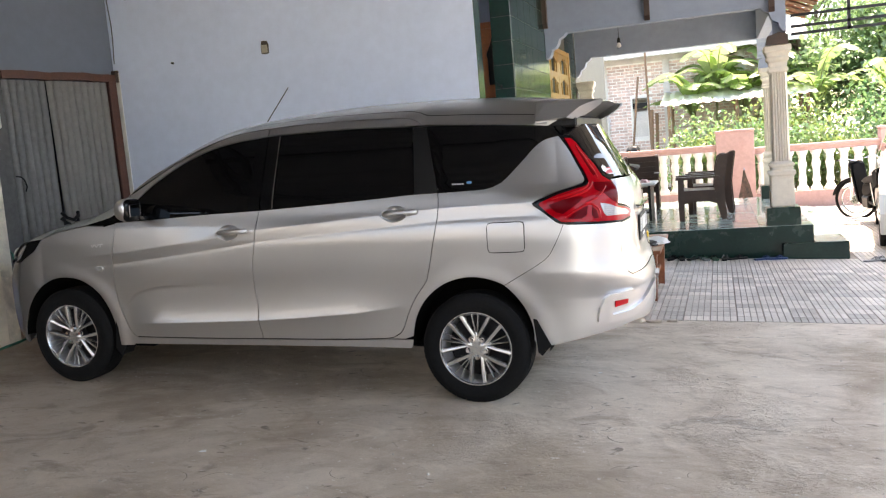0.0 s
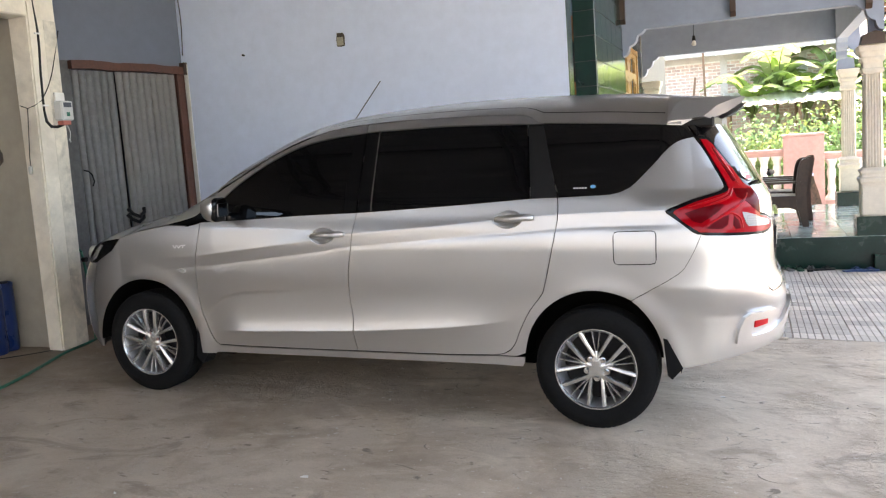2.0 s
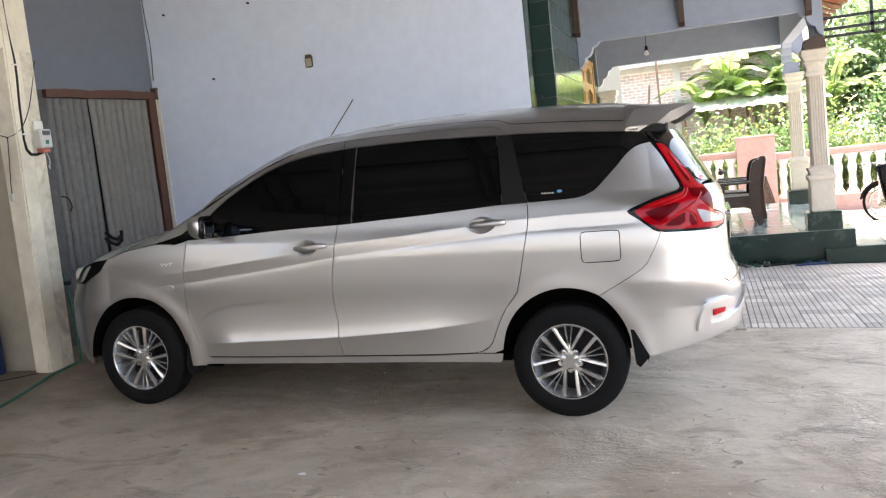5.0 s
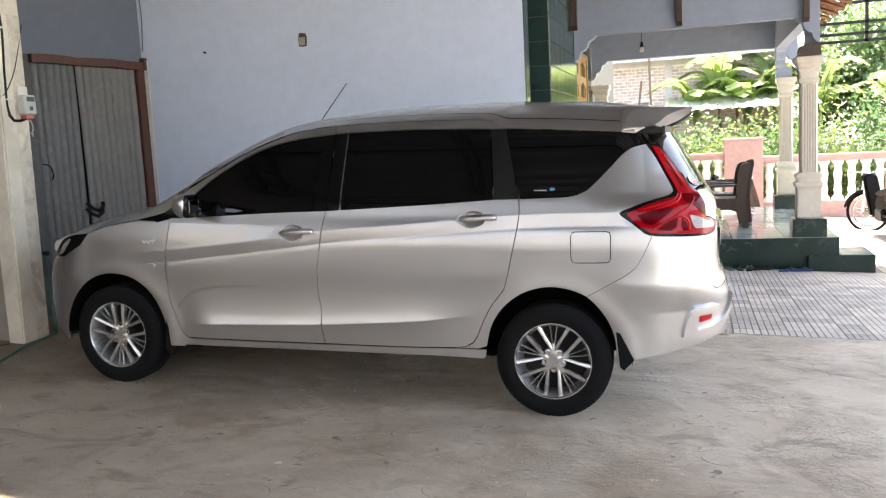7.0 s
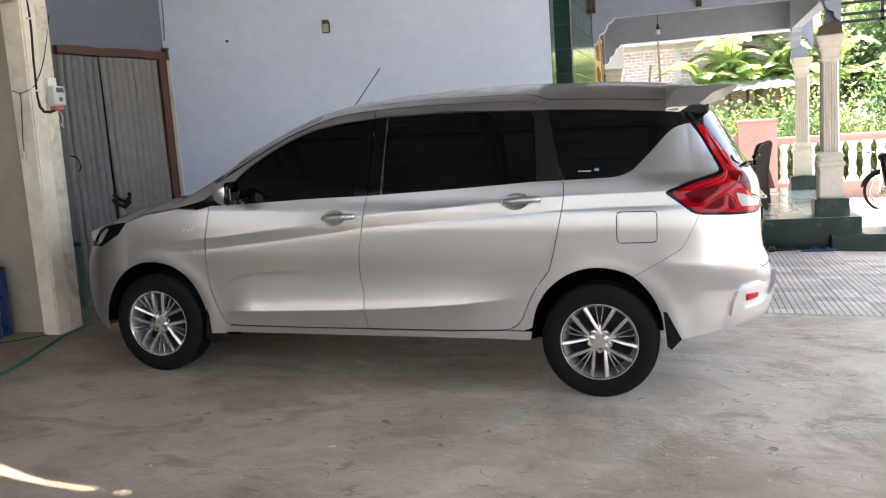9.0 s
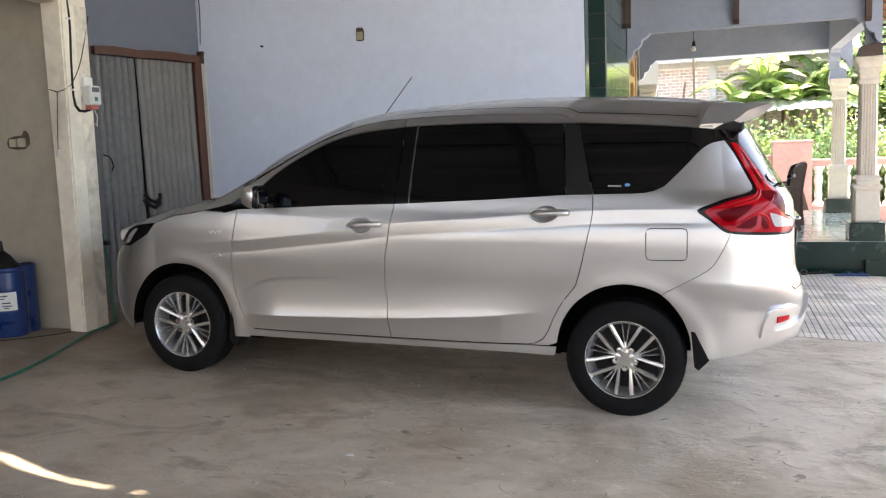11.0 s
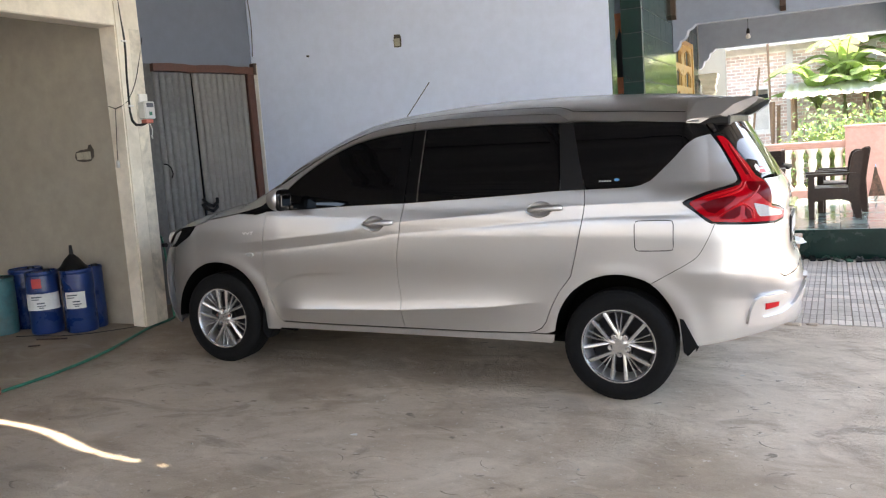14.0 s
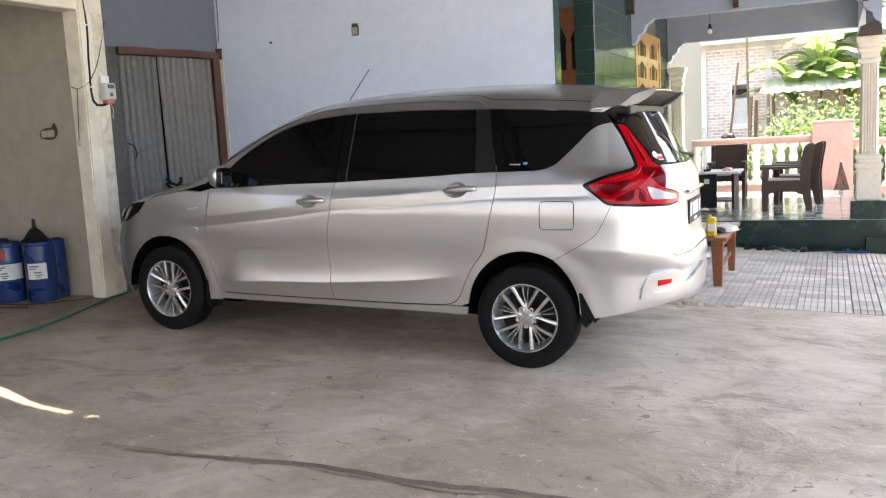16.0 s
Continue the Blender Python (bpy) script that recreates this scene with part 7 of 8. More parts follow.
def low_table():
    t = thing("low_table", "black low table with a pale top on the porch", "table", (0.13, 8.1, PZ))
    part("tabletop", boxes((-0.20, 0.46, 7.75, 8.5, PZ + 0.50, PZ + 0.53), bevel=0.006), M["label"], t, "pale table top")
    for x in (-0.15, 0.37):
        part("side_panel", boxes((x - 0.018, x + 0.018, 7.8, 8.45, PZ, PZ + 0.5), bevel=0.003), M["black"], t)
    part("front_panel", boxes((-0.13, 0.15, 7.83, 7.85, PZ + 0.02, PZ + 0.5)), M["black"], t)
    part("shelf", boxes((-0.13, 0.35, 7.85, 8.43, PZ + 0.1, PZ + 0.12)), M["black"], t)
    bm = bmesh.new()
    prism(bm, [(-0.02, PZ + 0.36), (0.05, PZ + 0.36), (0.05, PZ + 0.43), (-0.02, PZ + 0.43)], 7.822, 7.83, "y")
    part("mark", bm, M["greyplastic"], t, "small pale mark")


low_table()
o = thing("ashtray", "small dark ashtray on the low table", "ashtray", (0.02, 8.0, PZ + 0.53))
bm = bmesh.new()
revolve(bm, [(0.045, 0), (0.055, 0.03), (0.045, 0.03), (0.04, 0.012)], n=16, m=Matrix.Translation((0.0, 8.0, PZ + 0.53)))
cyl(bm, (0.0, 8.0, PZ + 0.53), (0.0, 8.0, PZ + 0.60), 0.012, 0.01, 8)
part("bowl", bm, M["black"], o)
o = thing("snack_bag", "crumpled pink and white bag on the low table", "bag", (0.3, 8.05, PZ + 0.53))
bm = bmesh.new()
bmesh.ops.create_icosphere(bm, subdivisions=3, radius=1.0)
for v in bm.verts:
    k = 1 + 0.25 * noise.noise(v.co * 2.2)
    v.co = Vector((0.28 + 0.085 * v.co.x * k, 8.05 + 0.06 * v.co.y * k, PZ + 0.528 + 0.045 * max(v.co.z * k, -0.05) + 0.004))
part("bag", bm, mk("pink plastic", (0.62, 0.30, 0.32), 0.4, var=0.3, scale=14, bump=0.1, col2=(0.75, 0.7, 0.7)), o)


def bench():
    """The red-brown bench behind the van's tail."""
    z0 = -0.08
    b = thing("wooden_bench", "red-brown varnished wooden bench standing on the tiles", "bench", (0.4, 3.7, z0))
    top = 0.345
    part("seat_board", boxes((-0.75, 0.80, 3.13, 4.36, top, top + 0.035), bevel=0.006), M["wood"], b)
    for x0, x1, y0, y1 in ((0.665, 0.765, 3.16, 3.25), (0.68, 0.765, 4.22, 4.30), (-0.72, -0.62, 3.16, 3.25), (-0.72, -0.63, 4.22, 4.30)):
        g = gz((x0 + x1) / 2, (y0 + y1) / 2)
        bm = bmesh.new()
        prism(bm, [(x0 + 0.015, g), (x1 - 0.015, g), (x1, top), (x0 - 0.005, top)], y0, y1, "y")
        part("leg", bm, M["wood"], b)
    part("rail", boxes((0.69, 0.73, 3.25, 4.22, top - 0.10, top), bevel=0.004), M["wood"], b)
    part("stretcher", boxes((0.70, 0.725, 3.25, 4.22, 0.06, 0.10), bevel=0.004), M["wood"], b)
    return top + 0.035


BT = bench()
bt = thing("oil_bottle", "yellow plastic bottle with a white label on the bench", "bottle", (0.70, 3.25, BT))
bm = bmesh.new()
box(bm, 0.62, 0.70, 3.18, 3.28, BT, BT + 0.17, 0.012)
part("bottle_body", bm, glossy("yellow plastic", (0.62, 0.40, 0.015), 0.3), bt)
part("bottle_label", boxes((0.632, 0.702, 3.176, 3.19, BT + 0.05, BT + 0.12)), M["label"], bt, "white label")
bm = bmesh.new()
cyl(bm, (0.645, 3.23, BT + 0.17), (0.645, 3.23, BT + 0.195), 0.02, 0.018, 14)
part("bottle_cap", bm, glossy("yellow cap", (0.55, 0.36, 0.02), 0.35), bt)
cl = thing("folded_cloth", "white cloth and dark rag lying on the bench", "cloth", (0.72, 3.6, BT))
for (cx, cy, rx, ry, mat_) in ((0.72, 3.72, 0.13, 0.20, M["paper"]), (0.66, 3.52, 0.10, 0.12, M["black"])):
    bm = bmesh.new()
    bmesh.ops.create_icosphere(bm, subdivisions=3, radius=1.0)
    for v in bm.verts:
        k = 1 + 0.3 * noise.noise(v.co * 1.9 + Vector((cx * 9, 0, 0)))
        v.co = Vector((cx + rx * v.co.x * k, cy + ry * v.co.y * k, BT + 0.001 + max(0, 0.045 * v.co.z * k)))
    part("fold", bm, mat_, cl, smooth=True)


def slipper(x, y, rot, material, sole):
    s = thing("slipper", "worn rubber slipper lying on the tiles", "slipper", (0, 0, 0), group="slippers by the step")
    bm = bmesh.new()
    out = [(-0.12, -0.03), (-0.06, -0.036), (0.0, -0.032), (0.06, -0.045), (0.11, -0.035), (0.13, 0.0), (0.11, 0.035), (0.06, 0.045), (0.0, 0.032), (-0.06, 0.036), (-0.12, 0.03), (-0.13, 0.0)]
    prism(bm, out, 0, 0.018, "z")
    part("sole", bm, sole, s)
    bm = bmesh.new()
    for sg in (-1, 1):
        tube(bm, [(0.075, 0, 0.02), (0.04, sg * 0.02, 0.045), (-0.01, sg * 0.034, 0.02)], 0.007, 6)
    part("strap", bm, material, s)
    s.matrix_world = pose(x, y, gz(x, y) + 0.008, 0, 0, rot)


bl, gn, gr = glossy("blue rubber", (0.015, 0.045, 0.13), 0.4), glossy("green rubber", (0.02, 0.10, 0.06), 0.4), glossy("grey rubber", (0.2, 0.2, 0.2), 0.5)
for x, y, r, a, b in ((0.72, 6.24, 80, M["black"], M["black"]), (0.84, 6.22, 95, M["black"], M["black"]), (0.98, 6.24, 60, gn, M["black"]), (1.10, 6.20, 110, gn, gr), (1.22, 6.22, 100, M["black"], gn), (1.34, 6.22, 85, gr, M["black"]), (1.48, 6.24, 20, M["black"], M["black"]), (1.78, 6.20, 25, bl, bl), (1.92, 6.22, 10, bl, bl), (2.93, 6.02, 30, gr, gr), (3.02, 6.10, 100, gr, M["black"])):
    slipper(x, y, r, a, b)

# bulb on a wire
t = thing("light_bulb", "unlit light bulb hanging on a thin wire from the porch ceiling", "bulb", (0.02, 8.31, 2.7))
bm = bmesh.new()
tube(bm, [(0.02, 8.31, 3.9), (0.02, 8.31, 2.80)], 0.004, 6)
part("wire", bm, M["black"], t)
bm = bmesh.new()
cyl(bm, (0.02, 8.31, 2.735), (0.02, 8.31, 2.805), 0.028, 0.018, 12)
part("socket", bm, M["black"], t, "black bulb socket")
bm = bmesh.new()
revolve(bm, [(0.016, 0.07), (0.024, 0.055), (0.034, 0.03), (0.030, 0.008), (0.012, 0.0)][::-1], n=14, m=Matrix.Translation((0.02, 8.31, 2.665)))
part("glass", bm, M["white"], t, "white glass bulb", smooth=True)

# dark mark with a tap on the pink post
bm = bmesh.new()
f = [bm.verts.new((x, BY - 0.0235, z)) for x, z in ((1.62, -0.2), (1.98, -0.2), (1.93, 0.0), (1.87, 0.25), (1.82, 0.40), (1.795, 0.52), (1.765, 0.52), (1.74, 0.36), (1.70, 0.15), (1.66, 0.0))]
bm.faces.new(f)
bal = bpy.data.objects["balustrade"]
part("damp_stain", bm, mk("dark blotchy mark", (0.07, 0.055, 0.04), 0.8, var=0.4, scale=6, fine=30, bump=0.2, col2=(0.16, 0.09, 0.07), patch=0.8), bal, "dark mark on the post")
bm = bmesh.new()
tube(bm, [(1.78, BY - 0.02, 0.56), (1.78, BY - 0.10, 0.56), (1.78, BY - 0.12, 0.52)], 0.012, 8)
part("tap", bm, M["chrome"], bal, "small metal tap")


# ---- motorcycle ----
def motorcycle():
    m = thing("motorcycle", "dark underbone motorcycle on its stand beside the garden wall", "motorcycle", (0, 0, 0))
    R = 0.32

    def wheel2(y, name):
        w = new(name)
        w.parent = m
        bm = bmesh.new()
        pts = [(0, y + R * math.cos(2 * math.pi * i / 40), R + R * math.sin(2 * math.pi * i / 40)) for i in range(41)]
        tube(bm, pts, 0.025, 8)
        part("tyre", bm, M["rubber"], None, smooth=True).parent = w
        bm = bmesh.new()
        pts = [(0, y + 0.235 * math.cos(2 * math.pi * i / 40), R + 0.235 * math.sin(2 * math.pi * i / 40)) for i in range(41)]
        tube(bm, pts, 0.014, 6)
        part("rim", bm, M["alloy"], None, "alloy rim").parent = w
        bm = bmesh.new()
        for i in range(18):
            a = 2 * math.pi * i / 18
            tube(bm, [(0.03 if i % 2 else -0.03, y + 0.05 * math.cos(a + 0.4), R + 0.05 * math.sin(a + 0.4)), (0, y + 0.23 * math.cos(a), R + 0.23 * math.sin(a))], 0.003, 4)
        part("spokes", bm, M["alloy"], None).parent = w
        bm = bmesh.new()
        cyl(bm, (-0.06, y, R), (0.06, y, R), 0.075, 0.075, 20)
        part("hub", bm, M["alloy"], None, "alloy hub").parent = w
    wheel2(0.0, "rear_wheel")
    wheel2(1.22, "front_wheel")
    front = bpy.data.objects["front_wheel"]
    def bar(name, pts, r, mat_, label=""):
        bm = bmesh.new()
        tube(bm, pts, r, 8)
        part(name, bm, mat_, None, label, smooth=True).parent = m
    purple = glossy("black motorcycle paint", (0.004, 0.004, 0.005), 0.55, spec=0.12)
    bm = bmesh.new()
    rows = []
    for i in range(15):
        a = radians(62 + 70 * i / 14)
        rows.append([bm.verts.new((x, -0.02 + (R + 0.055 + dz) * math.cos(math.pi - a), R + (R + 0.055 + dz) * math.sin(a))) for x, dz in ((-0.055, -0.04), (-0.045, 0), (0.045, 0), (0.055, -0.04))])
    for a, b in zip(rows, rows[1:]):
        for k in range(3):
            bm.faces.new((a[k], b[k], b[k + 1], a[k + 1]))
    part("mudguard", bm, M["black"], None, "black rear mudguard", smooth=True).parent = m
    bm = bmesh.new()
    rows = []
    for i in range(15):
        a = radians(15 + 110 * i / 14)
        rows.append([bm.verts.new((x, 1.22 + (R + 0.055 + dz) * math.cos(a), R + (R + 0.055 + dz) * math.sin(a))) for x, dz in ((-0.055, -0.04), (-0.045, 0), (0.045, 0), (0.055, -0.04))])
    for a, b in zip(rows, rows[1:]):
        for k in range(3):
            bm.faces.new((a[k], b[k], b[k + 1], a[k + 1]))
    bmesh.ops.recalc_face_normals(bm, faces=bm.faces)
    part("mudguard", bm, M["black"], None, "black front mudguard", smooth=True).parent = front
    front.matrix_world = Matrix.Translation((0, 1.22, 0)) @ Matrix.Rotation(radians(52), 4, "Z") @ Matrix.Translation((0, -1.22, 0))
    bm = bmesh.new()
    prism(bm, [(-0.30, 0.74), (-0.22, 0.69), (0.15, 0.66), (0.48, 0.64), (0.50, 0.70), (0.30, 0.75), (-0.10, 0.80), (-0.30, 0.79)], -0.11, 0.11, "x")
    bmesh.ops.bevel(bm, geom=bm.edges[:], offset=0.02, segments=2, affect="EDGES")
    part("seat", bm, M["black"], None, "black seat", smooth=True).parent = m
    bm = bmesh.new()
    prism(bm, [(-0.28, 0.70), (-0.05, 0.58), (0.25, 0.46), (0.55, 0.42), (0.60, 0.52), (0.50, 0.64), (0.1, 0.66), (-0.2, 0.74)], -0.09, 0.09, "x")
    bmesh.ops.bevel(bm, geom=bm.edges[:], offset=0.02, segments=2, affect="EDGES")
    part("side_cover", bm, purple, None, "", smooth=True).parent = m
    bm = bmesh.new()
    prism(bm, [(0.70, 0.30), (0.80, 0.28), (0.98, 0.62), (1.04, 0.92), (0.98, 0.95), (0.88, 0.72)], -0.11, 0.11, "x")
    bmesh.ops.bevel(bm, geom=bm.edges[:], offset=0.03, segments=2, affect="EDGES")
    part("leg_shield", bm, purple, None, smooth=True).parent = m
    bm = bmesh.new()
    prism(bm, [(-0.34, 0.66), (-0.20, 0.60), (-0.12, 0.62), (-0.10, 0.86), (-0.28, 0.90), (-0.33, 0.86)], -0.13, 0.13, "x")
    bmesh.ops.bevel(bm, geom=bm.edges[:], offset=0.02, segments=2, affect="EDGES")
    part("tail", bm, purple, None, "black tail with rear lamp housing", smooth=True).parent = m
    bm = bmesh.new()
    box(bm, -0.10, 0.10, 0.30, 0.62, 0.24, 0.44, 0.03)
    part("engine", bm, M["alloydark"], None, "grey engine").parent = m
    bar("swing_arm", [(0.07, 0.0, R), (0.07, 0.45, 0.36)], 0.018, M["steel"])
    bar("swing_arm", [(-0.07, 0.0, R), (-0.07, 0.45, 0.36)], 0.018, M["steel"])
    bar("shock", [(0.09, 0.02, 0.32), (0.09, 0.12, 0.66)], 0.022, M["chrome"])
    bar("shock", [(-0.09, 0.02, 0.32), (-0.09, 0.12, 0.66)], 0.022, M["chrome"])
    bar("exhaust", [(0.12, 0.55, 0.24), (0.13, 0.2, 0.25), (0.14, -0.12, 0.34)], 0.035, M["chrome"])
    bar("fork", [(0.08, 1.22, R), (0.07, 1.06, 0.72)], 0.02, M["chrome"])
    bar("fork", [(-0.08, 1.22, R), (-0.07, 1.06, 0.72)], 0.02, M["chrome"])
    bar("handlebar", [(-0.34, 0.86, 1.02), (-0.20, 0.98, 1.01), (0, 1.0, 0.97), (0.20, 0.98, 1.01), (0.34, 0.86, 1.02)], 0.013, M["chrome"])
    bar("stand", [(0.1, 0.36, 0.26), (0.2, 0.30, 0.0)], 0.013, M["steel"])
    bm = bmesh.new()
    bmesh.ops.create_uvsphere(bm, u_segments=14, v_segments=10, radius=1.0)
    for v in bm.verts:
        v.co = Vector((0.12 * v.co.x, 1.06 + 0.09 * v.co.y, 0.90 + 0.085 * v.co.z))
    part("headlamp", bm, purple, None, smooth=True).parent = m
    m.matrix_world = pose(3.64, 9.70, gz(3.4, 10.5) - 0.02, 0, -4, 8)


motorcycle()


# ---- the front of another car at the edge of the yard ----
def white_car():
    c = thing("white_car", "white hatchback parked on the tiles, half hidden", "car", (0, 0, 0))
    wp = glossy("white car paint", (0.62, 0.60, 0.56), 0.25, coat=1.0)
    prof = [(-0.60, 0.28), (-0.66, 0.5), (-0.62, 0.74), (-0.40, 0.86), (0.10, 0.95), (0.32, 1.02), (0.95, 1.44), (1.5, 1.52), (2.3, 1.48), (2.95, 1.05), (3.05, 0.6), (2.98, 0.28)]
    bm = bmesh.new()
    arch = lambda cx: [(cx + 0.34 * math.cos(a), 0.30 + 0.34 * math.sin(a)) for a in (math.pi * i / 14 for i in range(15))]
    low = [(2.98, 0.24)] + [(x, z) for x, z in arch(2.4)] + [(x, z) for x, z in arch(0.0)] + [(-0.58, 0.24)]
    # cross sections narrow towards the roof
    outline = prof + low
    f, g = [], []
    for y, z in outline:
        inset = 0.22 * max(0.0, (z - 0.9) / 0.6) + 0.03 * max(0, 0.5 - z)
        f.append(bm.verts.new((inset, y, z)))
        g.append(bm.verts.new((1.66 - inset, y, z)))
    bm.faces.new(f)
    bm.faces.new(g[::-1])
    for i in range(len(outline)):
        j = (i + 1) % len(outline)
        bm.faces.new((f[j], f[i], g[i], g[j]))
    bmesh.ops.recalc_face_normals(bm, faces=bm.faces)
    part("body", bm, wp, None, "white car body").parent = c
    bm = bmesh.new()
    v = [bm.verts.new(p) for p in ((0.035, 0.42, 1.0), (0.165, 0.98, 1.36), (0.18, 2.25, 1.40), (0.04, 2.6, 1.02))]
    bm.faces.new(v)
    part("side_window", bm, M["tint"], None, "dark side window").parent = c
    for cy in (0.0, 2.4):
        w = new("wheel")
        w.parent = c
        bm = bmesh.new()
        revolve(bm, [(0.19, -0.09), (0.28, -0.09), (0.298, -0.07), (0.30, 0.0), (0.298, 0.07), (0.285, 0.088), (0.24, 0.093), (0.195, 0.085)], n=40)
        o = part("tyre", bm, M["rubber"], None, smooth=True)
        o.parent = w
        bm = bmesh.new()
        revolve(bm, [(0.196, -0.08), (0.2, 0.085), (0.192, 0.088), (0.18, 0.03), (0.06, 0.03)], n=40)
        o = part("rim", bm, M["alloydark"], None, smooth=True)
        o.parent = w
        for k in range(5):
            bm = bmesh.new()
            box(bm, 0.03, 0.19, -0.02, 0.02, 0.05, 0.075, 0.006, Matrix.Rotation(2 * math.pi * k / 5, 4, "Z"))
            o = part("spoke", bm, M["alloy"], None)
            o.parent = w
        w.matrix_world = Matrix.Translation((0.10, cy, 0.30)) @ Matrix.Rotation(radians(-90), 4, "Y")
    c.matrix_world = pose(3.22, 7.50, gz(3.9, 8.5) - 0.015, 0, 0, -8)


white_car()


# ---- roof over the far side of the yard ----
def yard_canopy():
    r = thing("yard_canopy", "tiled eave on timber battens with a dark steel frame", "canopy", (3.2, 10, 3.2), kind="structure")
    for k in range(9):
        y = 7.0 + 0.6 * k
        bm = bmesh.new()
        tube(bm, [(2.15, y, 3.45), (2.85, y, 3.15)], 0.03, 4)
        part("rafter", bm, M["batten"], r)
    for k in range(5):
        u = k / 7
        bm = bmesh.new()
        tube(bm, [(2.2 + 1.05 * u, 6.6, 3.47 - 0.45 * u), (2.2 + 1.05 * u, 12.2, 3.47 - 0.45 * u)], 0.018, 4)
        part("batten", bm, M["batten"], r)
    bm = bmesh.new()
    for j in range(24):
        for i in range(3):
            x0, y0 = 2.1 + 0.26 * i, 6.6 + 0.24 * j
            z = 3.56 - 0.43 * (x0 - 2.1) + 0.012 * ((i + j) % 2)
            q = [bm.verts.new(p) for p in ((x0, y0, z), (x0 + 0.28, y0, z - 0.12), (x0 + 0.28, y0 + 0.23, z - 0.12), (x0, y0 + 0.23, z))]
            bm.faces.new(q)
    bmesh.ops.solidify(bm, geom=bm.faces[:], thickness=0.015)
    part("roof_tiles", bm, M["rooftile"], r, "old terracotta roof tiles")
    for z in (2.80, 2.92, 3.10, 3.42):
        bm = bmesh.new()
        box(bm, 2.55, 9.0, 11.0, 11.05, z + 0.0, z + 0.045)
        part("steel_bar", bm, M["steel"], r)
    for x in (3.4, 4.3, 5.2, 6.1):
        bm = bmesh.new()
        box(bm, x, x + 0.05, 11.0, 11.05, 2.80, 3.9)
        part("steel_post", bm, M["steel"], r)


yard_canopy()

# ---- tiles of porch, house wall and yard ----
tiled("floor_tile", plat, (-0.95, 6.40, PZ - 0.006), (1, 0, 0), (0, 1, 0), 11, 14, 0.30, 0.314, M["porchtile"])
tiled("floor_tile", step, (2.36, 6.30, -0.035), (1, 0, 0), (0, 1, 0), 1, 15, 0.345, 0.30, M["porchtile"])
tiled("wall_tile", wall_green, (-0.91, 4.50, 0.0), (1, 0, 0), (0, 0, 1), 1, 15, 0.22, 0.25, M["green"])
tiled("wall_tile", wall_green, (-0.69, 4.50, 0.0), (0, 1, 0), (0, 0, 1), 6, 15, 0.333, 0.25, M["green"])
tiled("wall_tile", wall_green, (-0.96, 6.5, 0.0), (0, 1, 0), (0, 0, 1), 3, 15, 0.333, 0.25, M["green"])
tiled("wall_tile", wall_green, (-0.96, 9.42, 0.0), (0, 1, 0), (0, 0, 1), 3, 15, 0.31, 0.25, M["green"])

tagged(sheet("yard_bed", [-0.65 + 0.3 * i for i in range(33)], [TILE_Y + 0.003] + [TILE_Y + 0.36 * i for i in range(1, 31)], M["yardgrout"], -0.006), "dark joints between the yard tiles", "pavement", kind="structure")
yard = bpy.data.objects["yard_bed"]


def strips(bm, cx, cy, place):
    for k in range(4):
        x0, x1 = cx - 0.098 + 0.049 * k + 0.0018, cx - 0.098 + 0.049 * (k + 1) - 0.0018
        y0, y1 = cy - 0.098, cy + 0.098
        lo = [bm.verts.new(place(x, y, -0.004)) for x, y in ((x0, y0), (x1, y0), (x1, y1), (x0, y1))]
        hi = [bm.verts.new(place(x, y, 0.004)) for x, y in ((x0 + 0.002, y0 + 0.002), (x1 - 0.002, y0 + 0.002), (x1 - 0.002, y1 - 0.002), (x0 + 0.002, y1 - 0.002))]
        bm.faces.new(hi)
        for i in range(4):
            j = (i + 1) % 4
            bm.faces.new((lo[i], lo[j], hi[j], hi[i]))


bm = bmesh.new()
strips(bm, 0, 0, lambda x, y, z: (x, y, z))
tile_mesh = bpy.data.meshes.new("paving_tile")
bm.to_mesh(tile_mesh)
bm.free()
tile_mesh.materials.append(M["yardtile"])
rest = bmesh.new()
for i in range(28):
    for j in range(54):
        x, y = -0.5 + 0.2 * i, TILE_Y + 0.102 + 0.2 * j
        if y > 6.35 and x < 2.75:
            continue
        if 0.5 <= x < 4.2 and y < 5.4:
            slope = Euler((math.atan(-0.032), math.atan(0.0373), 0)).to_matrix().to_4x4()
            share("paving_tile", tile_mesh, Matrix.Translation((x, y, gz(x, y) + random.uniform(-0.0007, 0.0007))) @ slope, yard)
        else:
            strips(rest, x, y, lambda a, b, c: (a, b, gz(a, b) + c))
ob = part("paving_tiles", rest, M["yardtile"], yard)
ob["kind"] = "stuff"


